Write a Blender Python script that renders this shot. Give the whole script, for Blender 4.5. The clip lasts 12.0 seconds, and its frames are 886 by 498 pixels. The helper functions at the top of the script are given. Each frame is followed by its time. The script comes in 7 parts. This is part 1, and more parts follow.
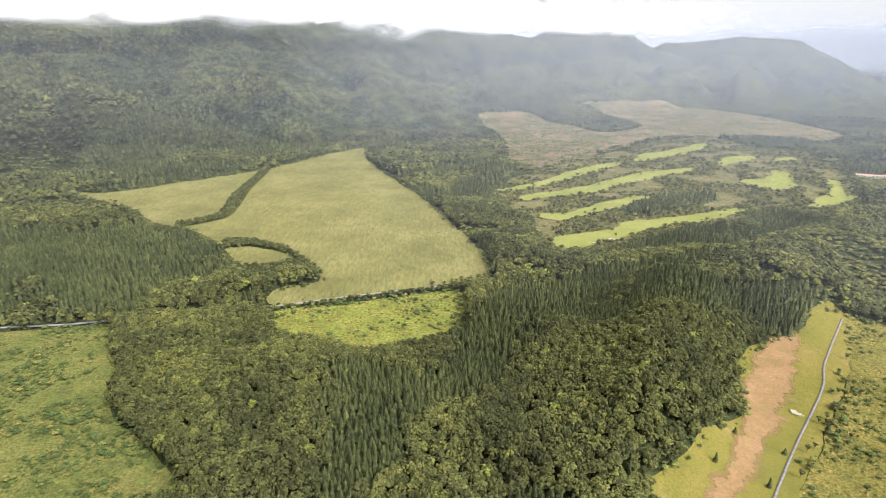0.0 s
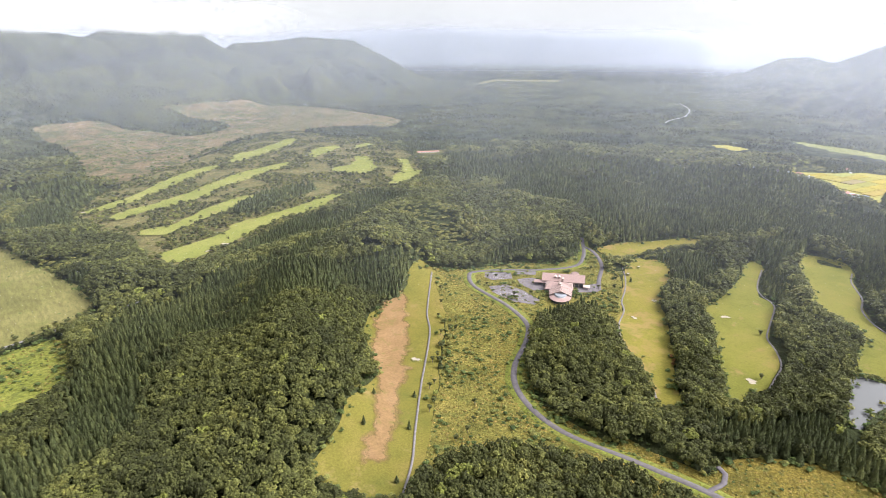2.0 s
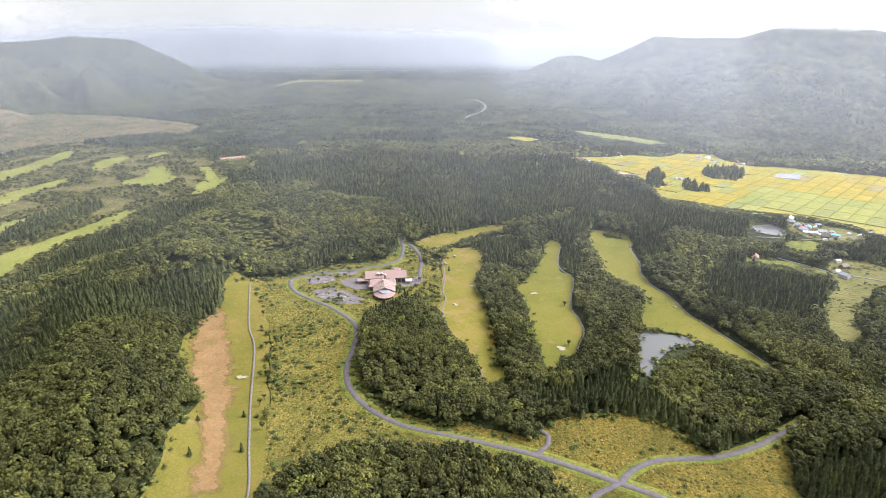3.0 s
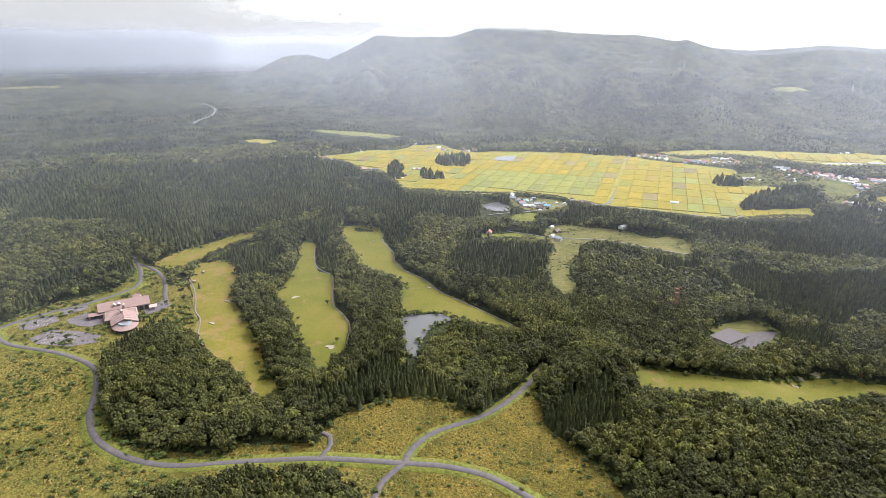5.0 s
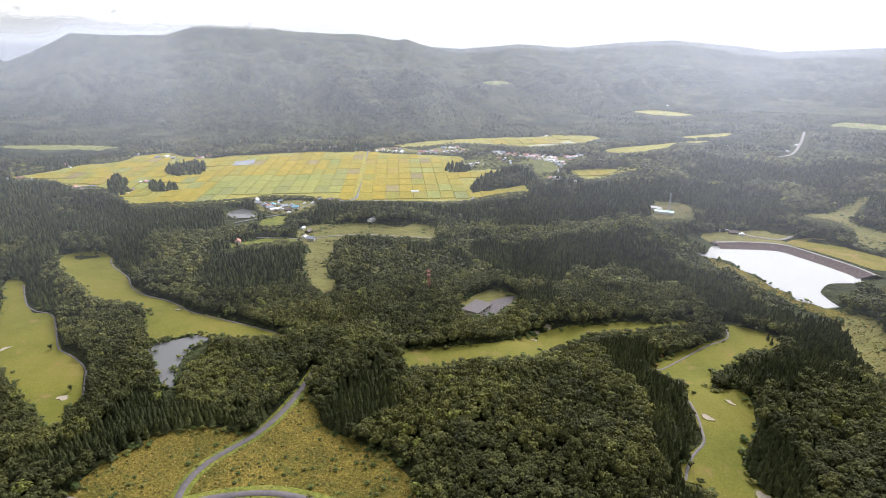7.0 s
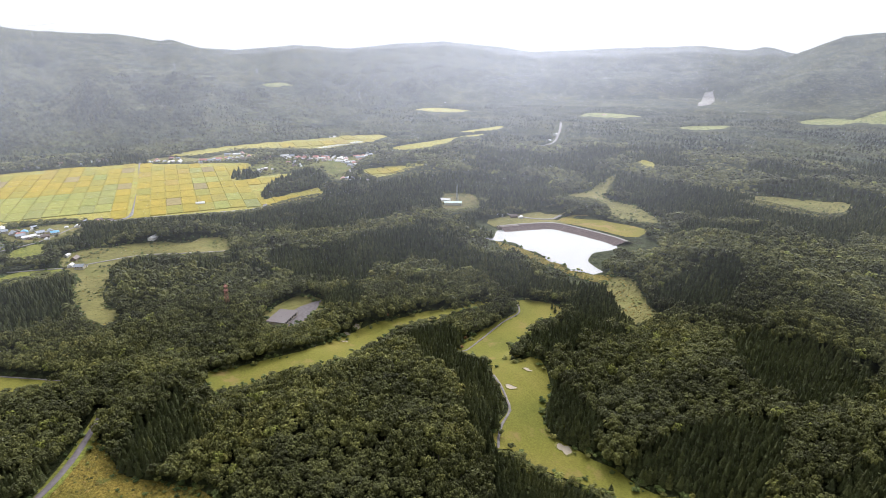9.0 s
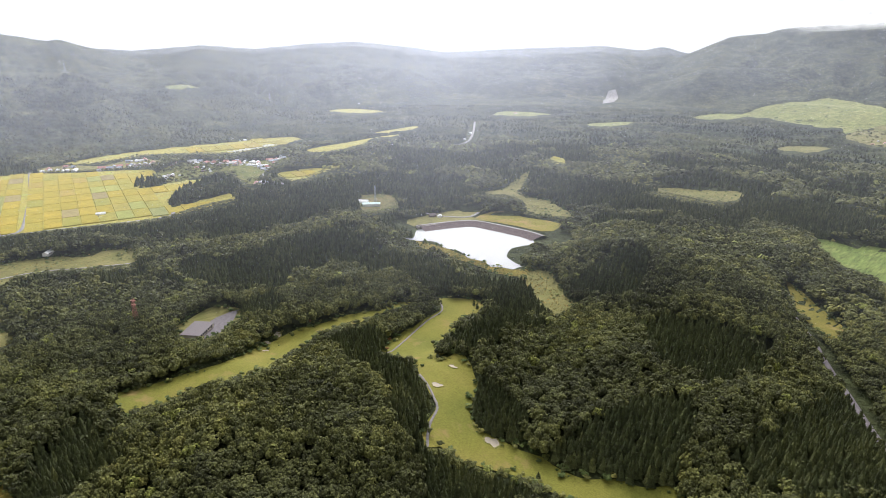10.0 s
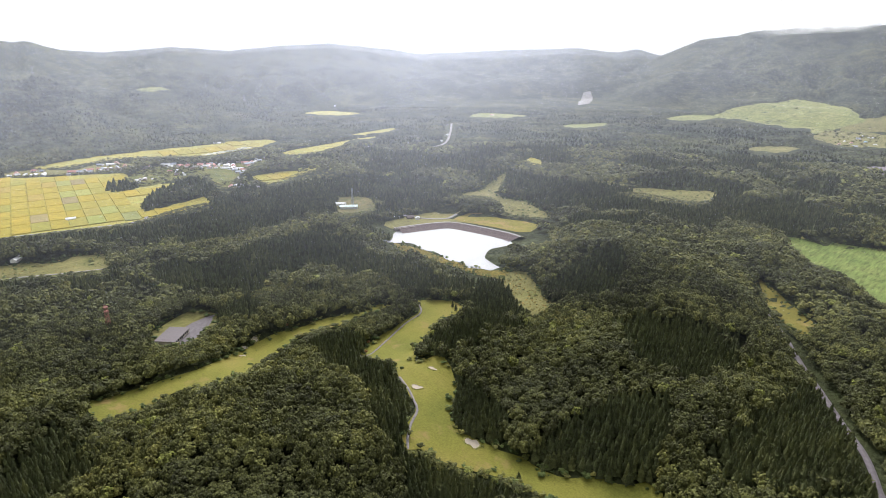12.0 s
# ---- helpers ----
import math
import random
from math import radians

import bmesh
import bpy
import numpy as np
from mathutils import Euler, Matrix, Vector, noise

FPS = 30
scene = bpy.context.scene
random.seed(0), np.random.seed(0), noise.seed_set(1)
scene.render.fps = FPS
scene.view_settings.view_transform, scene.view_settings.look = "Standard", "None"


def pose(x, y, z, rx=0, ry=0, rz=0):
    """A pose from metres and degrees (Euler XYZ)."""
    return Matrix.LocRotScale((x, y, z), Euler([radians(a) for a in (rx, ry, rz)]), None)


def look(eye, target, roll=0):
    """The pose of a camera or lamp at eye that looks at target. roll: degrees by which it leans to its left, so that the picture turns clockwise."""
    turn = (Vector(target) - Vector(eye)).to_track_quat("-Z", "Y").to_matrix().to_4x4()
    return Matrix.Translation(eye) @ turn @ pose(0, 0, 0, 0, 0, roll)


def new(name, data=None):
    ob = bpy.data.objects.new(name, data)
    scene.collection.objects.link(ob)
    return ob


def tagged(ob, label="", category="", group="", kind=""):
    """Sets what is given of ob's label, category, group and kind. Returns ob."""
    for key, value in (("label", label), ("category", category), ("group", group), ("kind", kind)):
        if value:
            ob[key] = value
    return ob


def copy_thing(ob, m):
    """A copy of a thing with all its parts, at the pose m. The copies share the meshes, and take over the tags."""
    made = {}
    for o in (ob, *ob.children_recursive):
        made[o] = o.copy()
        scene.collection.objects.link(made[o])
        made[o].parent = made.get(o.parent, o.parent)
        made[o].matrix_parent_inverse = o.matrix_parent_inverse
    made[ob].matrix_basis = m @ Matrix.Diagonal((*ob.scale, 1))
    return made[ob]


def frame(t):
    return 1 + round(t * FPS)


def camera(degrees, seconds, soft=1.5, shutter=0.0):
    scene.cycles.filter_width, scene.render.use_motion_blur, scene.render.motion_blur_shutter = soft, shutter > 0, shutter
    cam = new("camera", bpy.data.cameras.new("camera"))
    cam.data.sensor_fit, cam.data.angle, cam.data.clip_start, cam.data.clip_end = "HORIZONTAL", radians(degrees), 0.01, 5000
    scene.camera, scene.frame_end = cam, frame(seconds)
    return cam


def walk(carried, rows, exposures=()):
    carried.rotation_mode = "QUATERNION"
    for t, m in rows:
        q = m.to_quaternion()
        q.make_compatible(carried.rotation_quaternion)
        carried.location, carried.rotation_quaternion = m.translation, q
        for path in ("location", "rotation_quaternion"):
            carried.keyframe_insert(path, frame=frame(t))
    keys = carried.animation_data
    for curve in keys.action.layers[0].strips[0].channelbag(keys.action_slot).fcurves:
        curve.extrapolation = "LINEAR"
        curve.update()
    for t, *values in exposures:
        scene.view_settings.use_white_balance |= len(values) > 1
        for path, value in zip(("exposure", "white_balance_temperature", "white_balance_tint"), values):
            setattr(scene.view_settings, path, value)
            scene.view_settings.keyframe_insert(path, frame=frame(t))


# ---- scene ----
import itertools

cam = camera(72.36, 12.0, soft=0.3, shutter=0.12)
# seconds, bearing, degrees below the horizon, lean
TURN = [
    (0.0, 0.0, 18.96, -0.06), (0.5, 8.44, 18.94, -0.09), (1.0, 17.09, 18.92, -0.06), (1.5, 27.62, 18.93, -0.05),
    (2.0, 37.09, 18.92, -0.09), (2.5, 45.74, 18.9, -0.1), (3.0, 54.93, 18.9, -0.1), (3.5, 64.39, 18.91, 0.0),
    (3.7, 68.01, 18.93, 0.0), (5.3, 81.47, 18.96, 0.05), (5.5, 83.62, 18.96, 0.05), (6.0, 90.34, 18.98, -0.02),
    (6.5, 96.76, 19.03, -0.05), (7.0, 103.28, 19.05, -0.05), (7.2, 105.68, 19.04, -0.06), (8.8, 121.21, 18.9, -0.16),
    (9.0, 122.99, 18.94, -0.18), (9.5, 127.71, 18.91, -0.18), (10.0, 130.91, 18.89, -0.2), (10.5, 131.67, 18.86, -0.22),
    (11.0, 132.23, 18.81, -0.25), (11.5, 132.68, 18.75, -0.27), (12.0, 133.07, 18.71, -0.27),
]
walk(cam, [(t, pose(0, 0, 270, 90 - down, lean, -turn)) for t, turn, down, lean in TURN], [(0.0, 0.6), (1.0, 0.6), (3.0, 0.5), (5.5, 0.18), (7.0, 0.03), (9.0, 0.1), (12.0, 0.13)])

# ---- daylight: a bright overcast sky, the veiled sun beyond the reservoir ----
SUN_BEARING, SUN_HEIGHT = 128.0, 45.0
world = bpy.data.worlds.new("overcast_sky")
scene.world = world
world.use_nodes = True
wn, wl = world.node_tree.nodes, world.node_tree.links
wn.clear()
w_out, w_back, w_sky = wn.new("ShaderNodeOutputWorld"), wn.new("ShaderNodeBackground"), wn.new("ShaderNodeTexSky")
w_sky.sky_type, w_sky.sun_disc = "NISHITA", False
w_sky.sun_elevation, w_sky.sun_rotation = radians(SUN_HEIGHT), radians(SUN_BEARING)
w_dim = wn.new("ShaderNodeVectorMath")
w_dim.operation = "SCALE"
w_dim.inputs["Scale"].default_value = 0.06
wl.new(w_sky.outputs[0], w_dim.inputs[0])
w_coord, w_noise, w_ramp = wn.new("ShaderNodeTexCoord"), wn.new("ShaderNodeTexNoise"), wn.new("ShaderNodeValToRGB")
w_noise.inputs["Scale"].default_value, w_noise.inputs["Detail"].default_value = 2.2, 6.0
wl.new(w_coord.outputs["Generated"], w_noise.inputs["Vector"])
w_ramp.color_ramp.elements[0].position, w_ramp.color_ramp.elements[0].color = 0.30, (0.62, 0.63, 0.655, 1)
w_ramp.color_ramp.elements[1].position, w_ramp.color_ramp.elements[1].color = 0.62, (0.695, 0.705, 0.73, 1)
wl.new(w_noise.outputs["Fac"], w_ramp.inputs[0])
# the cloud glows round the hidden sun
w_sun, w_dot = wn.new("ShaderNodeCombineXYZ"), wn.new("ShaderNodeVectorMath")
sb, sh = radians(SUN_BEARING), radians(SUN_HEIGHT)
for slot, value in zip(w_sun.inputs, (math.sin(sb) * math.cos(sh), math.cos(sb) * math.cos(sh), math.sin(sh))):
    slot.default_value = value
w_dot.operation = "DOT_PRODUCT"
wl.new(w_coord.outputs["Generated"], w_dot.inputs[0])
wl.new(w_sun.outputs[0], w_dot.inputs[1])
w_pos, w_pow, w_gain = (wn.new("ShaderNodeMath") for _ in range(3))
w_pos.operation, w_pow.operation, w_gain.operation = "MAXIMUM", "POWER", "MULTIPLY_ADD"
w_pos.inputs[1].default_value, w_pow.inputs[1].default_value = 0.0, 6.0
w_gain.inputs[1].default_value, w_gain.inputs[2].default_value = 10.0, 1.0
wl.new(w_dot.outputs["Value"], w_pos.inputs[0])
wl.new(w_pos.outputs[0], w_pow.inputs[0])
wl.new(w_pow.outputs[0], w_gain.inputs[0])
wl.new(w_gain.outputs[0], w_back.inputs["Strength"])
w_mix = wn.new("ShaderNodeMixRGB")
w_mix.inputs[0].default_value = 0.9
wl.new(w_dim.outputs[0], w_mix.inputs[1])
wl.new(w_ramp.outputs[0], w_mix.inputs[2])
wl.new(w_mix.outputs[0], w_back.inputs["Color"])
wl.new(w_back.outputs[0], w_out.inputs[0])
sun_lamp = bpy.data.lights.new("sun", "SUN")
sun_lamp.energy, sun_lamp.angle, sun_lamp.color = 2.2, radians(8), (1.0, 0.935, 0.87)
sb, sh = radians(SUN_BEARING), radians(SUN_HEIGHT)
new("sun", sun_lamp).matrix_world = look((900 * math.sin(sb), 900 * math.cos(sb), 900 * math.tan(sh)), (0, 0, 0))

# ---- materials ----
def nodes_of(name):
    m = bpy.data.materials.new(name)
    m.use_nodes = True
    t = m.node_tree
    return m, t.nodes, t.links, t.nodes["Principled BSDF"]


def noise_node(n, l, where, scale, detail=4.0, rough=0.6, stretch=None):
    k = n.new("ShaderNodeTexNoise")
    k.inputs["Scale"].default_value, k.inputs["Detail"].default_value, k.inputs["Roughness"].default_value = scale, detail, rough
    if stretch:
        s = n.new("ShaderNodeMapping")
        s.inputs["Scale"].default_value = stretch[:3]
        s.inputs["Rotation"].default_value = (0, 0, radians(stretch[3]))
        l.new(where, s.inputs["Vector"])
        where = s.outputs[0]
    l.new(where, k.inputs["Vector"])
    return k.outputs["Fac"]


def ramp_node(n, l, fac, stops):
    r = n.new("ShaderNodeValToRGB")
    e = r.color_ramp.elements
    while len(e) < len(stops):
        e.new(0.5)
    for k, (at, c) in zip(e, stops):
        k.position, k.color = at, (*c, 1)
    l.new(fac, r.inputs[0])
    return r.outputs[0]


def mix_node(n, l, fac, a, b, how="MIX"):
    m = n.new("ShaderNodeMixRGB")
    m.blend_type = how
    for k, v in zip(m.inputs, (fac, a, b)):
        if isinstance(v, (int, float)):
            k.default_value = v
        elif isinstance(v, tuple):
            k.default_value = (*v, 1)
        else:
            l.new(v, k)
    return m.outputs[0]


def bump_node(n, l, bsdf, height, strength, distance):
    b = n.new("ShaderNodeBump")
    b.inputs["Strength"].default_value, b.inputs["Distance"].default_value = strength, distance
    l.new(height, b.inputs["Height"])
    l.new(b.outputs[0], bsdf.inputs["Normal"])


def grown(name, dark, mid, light, coarse, fine, fleck=None, fleck_at=0.66, bump=0.6, reach=0.8, stretch=None, rough=0.85, soft=0.0):
    """Grass, scrub or litter: broad patches, fine grain, and patches of a third colour."""
    m, n, l, b = nodes_of(name)
    p = n.new("ShaderNodeNewGeometry").outputs["Position"]
    broad = ramp_node(n, l, noise_node(n, l, p, coarse, 5, 0.62), ((0.32, dark), (0.5, mid), (0.68, light)))
    small = noise_node(n, l, p, fine, 6, 0.7, stretch)
    grain = ramp_node(n, l, small, ((0.28, (0.38 + soft,) * 3), (0.72, (1.55 - soft, 1.55 - soft, 1.5 - soft))))
    c = mix_node(n, l, 1.0, broad, grain, "MULTIPLY")
    if fleck:
        f = ramp_node(n, l, noise_node(n, l, p, coarse * 2.3, 6, 0.65), ((fleck_at - 0.05, (0, 0, 0)), (fleck_at + 0.06, (0.85, 0.85, 0.85))))
        c = mix_node(n, l, f, c, fleck)
    l.new(c, b.inputs["Base Color"])
    b.inputs["Roughness"].default_value = rough
    b.inputs["Specular IOR Level"].default_value = 0.08
    bump_node(n, l, b, small, bump, reach)
    return m


def foliage(name, stops, grain=1.6, bump=0.9, reach=0.6, vary=0.3):
    """Leaves: every tree its own shade by its tint, every tuft a little more."""
    m, n, l, b = nodes_of(name)
    tint = n.new("ShaderNodeAttribute")
    tint.attribute_name = "tint"
    c = ramp_node(n, l, tint.outputs["Fac"], stops)
    geo = n.new("ShaderNodeNewGeometry")
    tuft = ramp_node(n, l, geo.outputs["Random Per Island"], ((0.0, (1 - vary,) * 3), (1.0, (1 + vary,) * 3)))
    c = mix_node(n, l, 1.0, c, tuft, "MULTIPLY")
    small = noise_node(n, l, geo.outputs["Position"], grain, 4, 0.7)
    c = mix_node(n, l, 1.0, c, ramp_node(n, l, small, ((0.3, (0.42, 0.42, 0.42)), (0.72, (1.6, 1.6, 1.5)))), "MULTIPLY")
    l.new(c, b.inputs["Base Color"])
    b.inputs["Roughness"].default_value = 0.75
    b.inputs["Specular IOR Level"].default_value = 0.15
    bump_node(n, l, b, small, bump, reach)
    return m


def canopy_cover(name):
    """A closed forest seen from afar: rounded crowns, every one its own shade, with darker blocks of conifers; the
    shading between crowns is in the colour.
    """
    m, n, l, b = nodes_of(name)
    p = n.new("ShaderNodeNewGeometry").outputs["Position"]
    broad = ramp_node(n, l, noise_node(n, l, p, 0.005, 5, 0.6), ((0.3, (0.026, 0.032, 0.017)), (0.5, (0.037, 0.043, 0.02)), (0.7, (0.057, 0.06, 0.026))))
    blocks = ramp_node(n, l, noise_node(n, l, p, 0.0032, 6, 0.55, (1, 1, 2.5, 30)), ((0.53, (0, 0, 0)), (0.56, (0.9, 0.9, 0.9))))
    c = mix_node(n, l, blocks, broad, (0.028, 0.035, 0.021))
    c = mix_node(n, l, 1.0, c, ramp_node(n, l, noise_node(n, l, p, 0.017, 5, 0.65, (1, 1, 1.6, 20)), ((0.32, (0.5, 0.52, 0.56)), (0.68, (1.5, 1.46, 1.35)))), "MULTIPLY")
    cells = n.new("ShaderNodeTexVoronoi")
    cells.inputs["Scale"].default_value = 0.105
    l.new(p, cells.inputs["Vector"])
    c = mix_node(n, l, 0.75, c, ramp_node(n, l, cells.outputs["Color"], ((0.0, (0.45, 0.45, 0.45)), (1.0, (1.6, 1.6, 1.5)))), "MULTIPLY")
    # painted shade: light crown middles, colour darkening into the gaps between crowns
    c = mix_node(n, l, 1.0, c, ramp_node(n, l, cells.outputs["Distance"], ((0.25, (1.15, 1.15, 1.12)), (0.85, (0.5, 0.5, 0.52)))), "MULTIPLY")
    l.new(c, b.inputs["Base Color"])
    b.inputs["Roughness"].default_value = 0.85
    b.inputs["Specular IOR Level"].default_value = 0.05
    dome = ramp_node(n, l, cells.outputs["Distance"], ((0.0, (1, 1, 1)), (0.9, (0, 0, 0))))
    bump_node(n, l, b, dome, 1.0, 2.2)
    return m


def plain(name, colour, rough=0.6, vary=0.25, scale=1.5, metal=0.0, bump=0.15):
    """Paint, plaster, metal or stone with stains at two scales."""
    m, n, l, b = nodes_of(name)
    p = n.new("ShaderNodeNewGeometry").outputs["Position"]
    lo, hi = 1 - vary, 1 + vary
    c = mix_node(n, l, 1.0, colour, ramp_node(n, l, noise_node(n, l, p, scale, 5, 0.6), ((0.3, (lo,) * 3), (0.7, (hi,) * 3))), "MULTIPLY")
    small = noise_node(n, l, p, scale * 9, 4, 0.6)
    c = mix_node(n, l, 0.5, c, ramp_node(n, l, small, ((0.3, (lo,) * 3), (0.7, (hi,) * 3))), "MULTIPLY")
    l.new(c, b.inputs["Base Color"])
    b.inputs["Roughness"].default_value, b.inputs["Metallic"].default_value = rough, metal
    b.inputs["Specular IOR Level"].default_value = 0.5 if rough < 0.5 else 0.15
    bump_node(n, l, b, small, bump, 0.05)
    return m


def water(name, colour, rough, ripple):
    m, n, l, b = nodes_of(name)
    p = n.new("ShaderNodeNewGeometry").outputs["Position"]
    b.inputs["Base Color"].default_value = (*colour, 1)
    b.inputs["Roughness"].default_value, b.inputs["IOR"].default_value = rough, 1.33
    bump_node(n, l, b, noise_node(n, l, p, 0.35, 5, 0.6), ripple, 0.12)
    return m


def misty(name, scale, low, high, ragged_share, tone):
    """Fine droplets in the air: lets most light pass and scatters the rest; its thickness comes from 'mist'."""
    m, n, l, b = nodes_of(name)
    n.remove(b)
    out = n["Material Output"]
    thick = n.new("ShaderNodeAttribute")
    thick.attribute_name = "mist"
    p = n.new("ShaderNodeNewGeometry").outputs["Position"]
    ragged = ramp_node(n, l, noise_node(n, l, p, scale, 7, 0.62, (1, 1, 2.2, 0)), ((low, (0, 0, 0)), (high, (1, 1, 1))))
    k = n.new("ShaderNodeMath")
    k.operation, k.use_clamp = "MULTIPLY_ADD", True
    k.inputs[2].default_value = 0.0
    l.new(thick.outputs["Fac"], k.inputs[0])
    l.new(mix_node(n, l, ragged_share, (1.0, 1.0, 1.0), ragged), k.inputs[1])
    clear, back, face, both, all_ = (n.new("ShaderNode" + s) for s in ("BsdfTransparent", "BsdfTranslucent", "BsdfDiffuse", "MixShader", "MixShader"))
    back.inputs["Color"].default_value = face.inputs["Color"].default_value = (*tone, 1)
    both.inputs[0].default_value = 0.3
    l.new(back.outputs[0], both.inputs[1]), l.new(face.outputs[0], both.inputs[2])
    l.new(k.outputs[0], all_.inputs[0]), l.new(clear.outputs[0], all_.inputs[1]), l.new(both.outputs[0], all_.inputs[2])
    l.new(all_.outputs[0], out.inputs[0])
    return m


def patchy(m, scale):
    """Lets a turf patch thin out raggedly towards its edge, by its 'cover'."""
    n, l = m.node_tree.nodes, m.node_tree.links
    b, out = n["Principled BSDF"], n["Material Output"]
    cover = n.new("ShaderNodeAttribute")
    cover.attribute_name = "cover"
    p = n.new("ShaderNodeNewGeometry").outputs["Position"]
    add = n.new("ShaderNodeMath")
    add.operation = "MULTIPLY_ADD"
    add.inputs[1].default_value = 0.72
    l.new(cover.outputs["Fac"], add.inputs[0])
    l.new(noise_node(n, l, p, scale, 6, 0.7), add.inputs[2])
    share = ramp_node(n, l, add.outputs[0], ((0.58, (0, 0, 0)), (1.25, (0.92, 0.92, 0.92))))
    clear, mixed = n.new("ShaderNodeBsdfTransparent"), n.new("ShaderNodeMixShader")
    l.new(share, mixed.inputs[0]), l.new(clear.outputs[0], mixed.inputs[1]), l.new(b.outputs[0], mixed.inputs[2])
    l.new(mixed.outputs[0], out.inputs[0])
    return m


DRY = patchy(grown("dry_turf", (0.185, 0.118, 0.055), (0.22, 0.135, 0.068), (0.25, 0.158, 0.085), 0.05, 0.5, (0.145, 0.118, 0.038), 0.6, 0.6, 0.4, soft=0.25), 0.09)
PRACTICE = grown("worn_yellow_turf", (0.1, 0.097, 0.022), (0.132, 0.116, 0.026), (0.165, 0.13, 0.038), 0.02, 0.7, (0.2, 0.145, 0.06), 0.64, 0.4, 0.4, soft=0.28)
GROUND = grown("forest_floor", (0.028, 0.034, 0.015), (0.038, 0.045, 0.019), (0.054, 0.06, 0.025), 0.03, 0.07, bump=1.0, reach=8.0)
MEADOW = grown("hay_meadow", (0.105, 0.1, 0.036), (0.14, 0.13, 0.047), (0.172, 0.153, 0.062), 0.011, 0.3, (0.115, 0.118, 0.036), 0.6, 0.9, 1.2, (1, 0.22, 1, 25), soft=0.26)
BRIGHT = grown("lush_meadow", (0.108, 0.12, 0.026), (0.145, 0.153, 0.032), (0.172, 0.17, 0.043), 0.03, 0.35, (0.085, 0.1, 0.025), 0.57, 0.9, 1.2)
MOOR = grown("brown_moor", (0.1, 0.077, 0.044), (0.135, 0.101, 0.057), (0.168, 0.128, 0.073), 0.008, 0.1, (0.06, 0.066, 0.028), 0.53, 0.9, 3.0)
ROUGH = grown("rough_grass", (0.094, 0.084, 0.02), (0.15, 0.12, 0.027), (0.202, 0.15, 0.037), 0.03, 0.45, (0.09, 0.1, 0.028), 0.6, 1.0, 2.4)
FAIRWAY = grown("mown_fairway", (0.118, 0.113, 0.022), (0.158, 0.138, 0.028), (0.188, 0.15, 0.038), 0.016, 0.8, (0.21, 0.145, 0.058), 0.55, 0.4, 0.3, soft=0.28)
LUSHWAY = grown("lush_fairway", (0.105, 0.109, 0.022), (0.137, 0.131, 0.027), (0.163, 0.141, 0.036), 0.016, 0.8, (0.19, 0.135, 0.055), 0.63, 0.4, 0.3, soft=0.28)
GREENER = grown("sunlit_fairway", (0.135, 0.148, 0.036), (0.17, 0.178, 0.046), (0.2, 0.198, 0.06), 0.012, 0.5, (0.18, 0.16, 0.06), 0.62, 0.4, 0.4, soft=0.3)
PASTURE = grown("pasture", (0.125, 0.142, 0.045), (0.155, 0.165, 0.052), (0.185, 0.185, 0.065), 0.008, 0.1, None, 0.7, 0.6, 2.0)
GREENRICE = grown("green_paddy", (0.085, 0.118, 0.032), (0.105, 0.136, 0.038), (0.13, 0.152, 0.048), 0.03, 0.3, (0.12, 0.14, 0.04), 0.6, 0.7, 1.0, (1, 0.15, 1, 60))
RICE_FAR = grown("ripe_rice", (0.21, 0.195, 0.045), (0.27, 0.235, 0.05), (0.23, 0.22, 0.07), 0.012, 0.5, (0.24, 0.28, 0.07), 0.62, 0.4, 0.5)
TARMAC = plain("asphalt", (0.108, 0.095, 0.103), 0.75, 0.22, 0.3)
PATHWAY = plain("worn_cart_path", (0.15, 0.135, 0.135), 0.8, 0.25, 0.4)
PALEROAD = plain("worn_pale_asphalt", (0.19, 0.18, 0.172), 0.8, 0.2, 0.2)
SAND = plain("bunker_sand", (0.29, 0.25, 0.2), 0.9, 0.15, 0.6)
POND = water("pond_water", (0.1, 0.1, 0.102), 0.06, 0.06)
LAKE = water("lake_water", (0.2, 0.2, 0.2), 0.03, 0.001)
LEAF = foliage("broadleaf", grain=1.1, vary=0.38, bump=0.8, reach=1.5, stops=((0.0, (0.03, 0.033, 0.012)), (0.45, (0.059, 0.063, 0.02)), (0.8, (0.1, 0.102, 0.029)), (0.96, (0.132, 0.125, 0.034)), (1.0, (0.126, 0.136, 0.032))))
PINE = foliage("conifer_needles", ((0.0, (0.034, 0.041, 0.017)), (0.5, (0.052, 0.06, 0.023)), (1.0, (0.082, 0.088, 0.031))), 2.2)
SHRUB = foliage("shrub_leaves", ((0.0, (0.04, 0.06, 0.018)), (0.6, (0.075, 0.095, 0.028)), (1.0, (0.15, 0.14, 0.04))), 2.2)
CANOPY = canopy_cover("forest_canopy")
SCRUB = grown("overgrown_meadow", (0.075, 0.085, 0.026), (0.115, 0.12, 0.034), (0.155, 0.14, 0.045), 0.03, 0.4, (0.1, 0.13, 0.03), 0.6, 1.0, 2.0)
ROUGH_PALE = grown("pale_rough_grass", (0.098, 0.093, 0.024), (0.15, 0.134, 0.034), (0.2, 0.165, 0.046), 0.03, 0.45, (0.09, 0.1, 0.028), 0.6, 1.0, 2.4)
VERGE = grown("mown_verge", (0.1, 0.115, 0.024), (0.13, 0.14, 0.03), (0.165, 0.155, 0.04), 0.04, 0.5, None, 0.7, 0.5, 0.5)
HAZE = misty("valley_haze", 0.0012, 0.3, 0.7, 0.06, (0.79, 0.84, 1.0))
CLOUD = misty("cloud", 0.006, 0.28, 0.52, 0.9, (0.97, 0.97, 0.97))

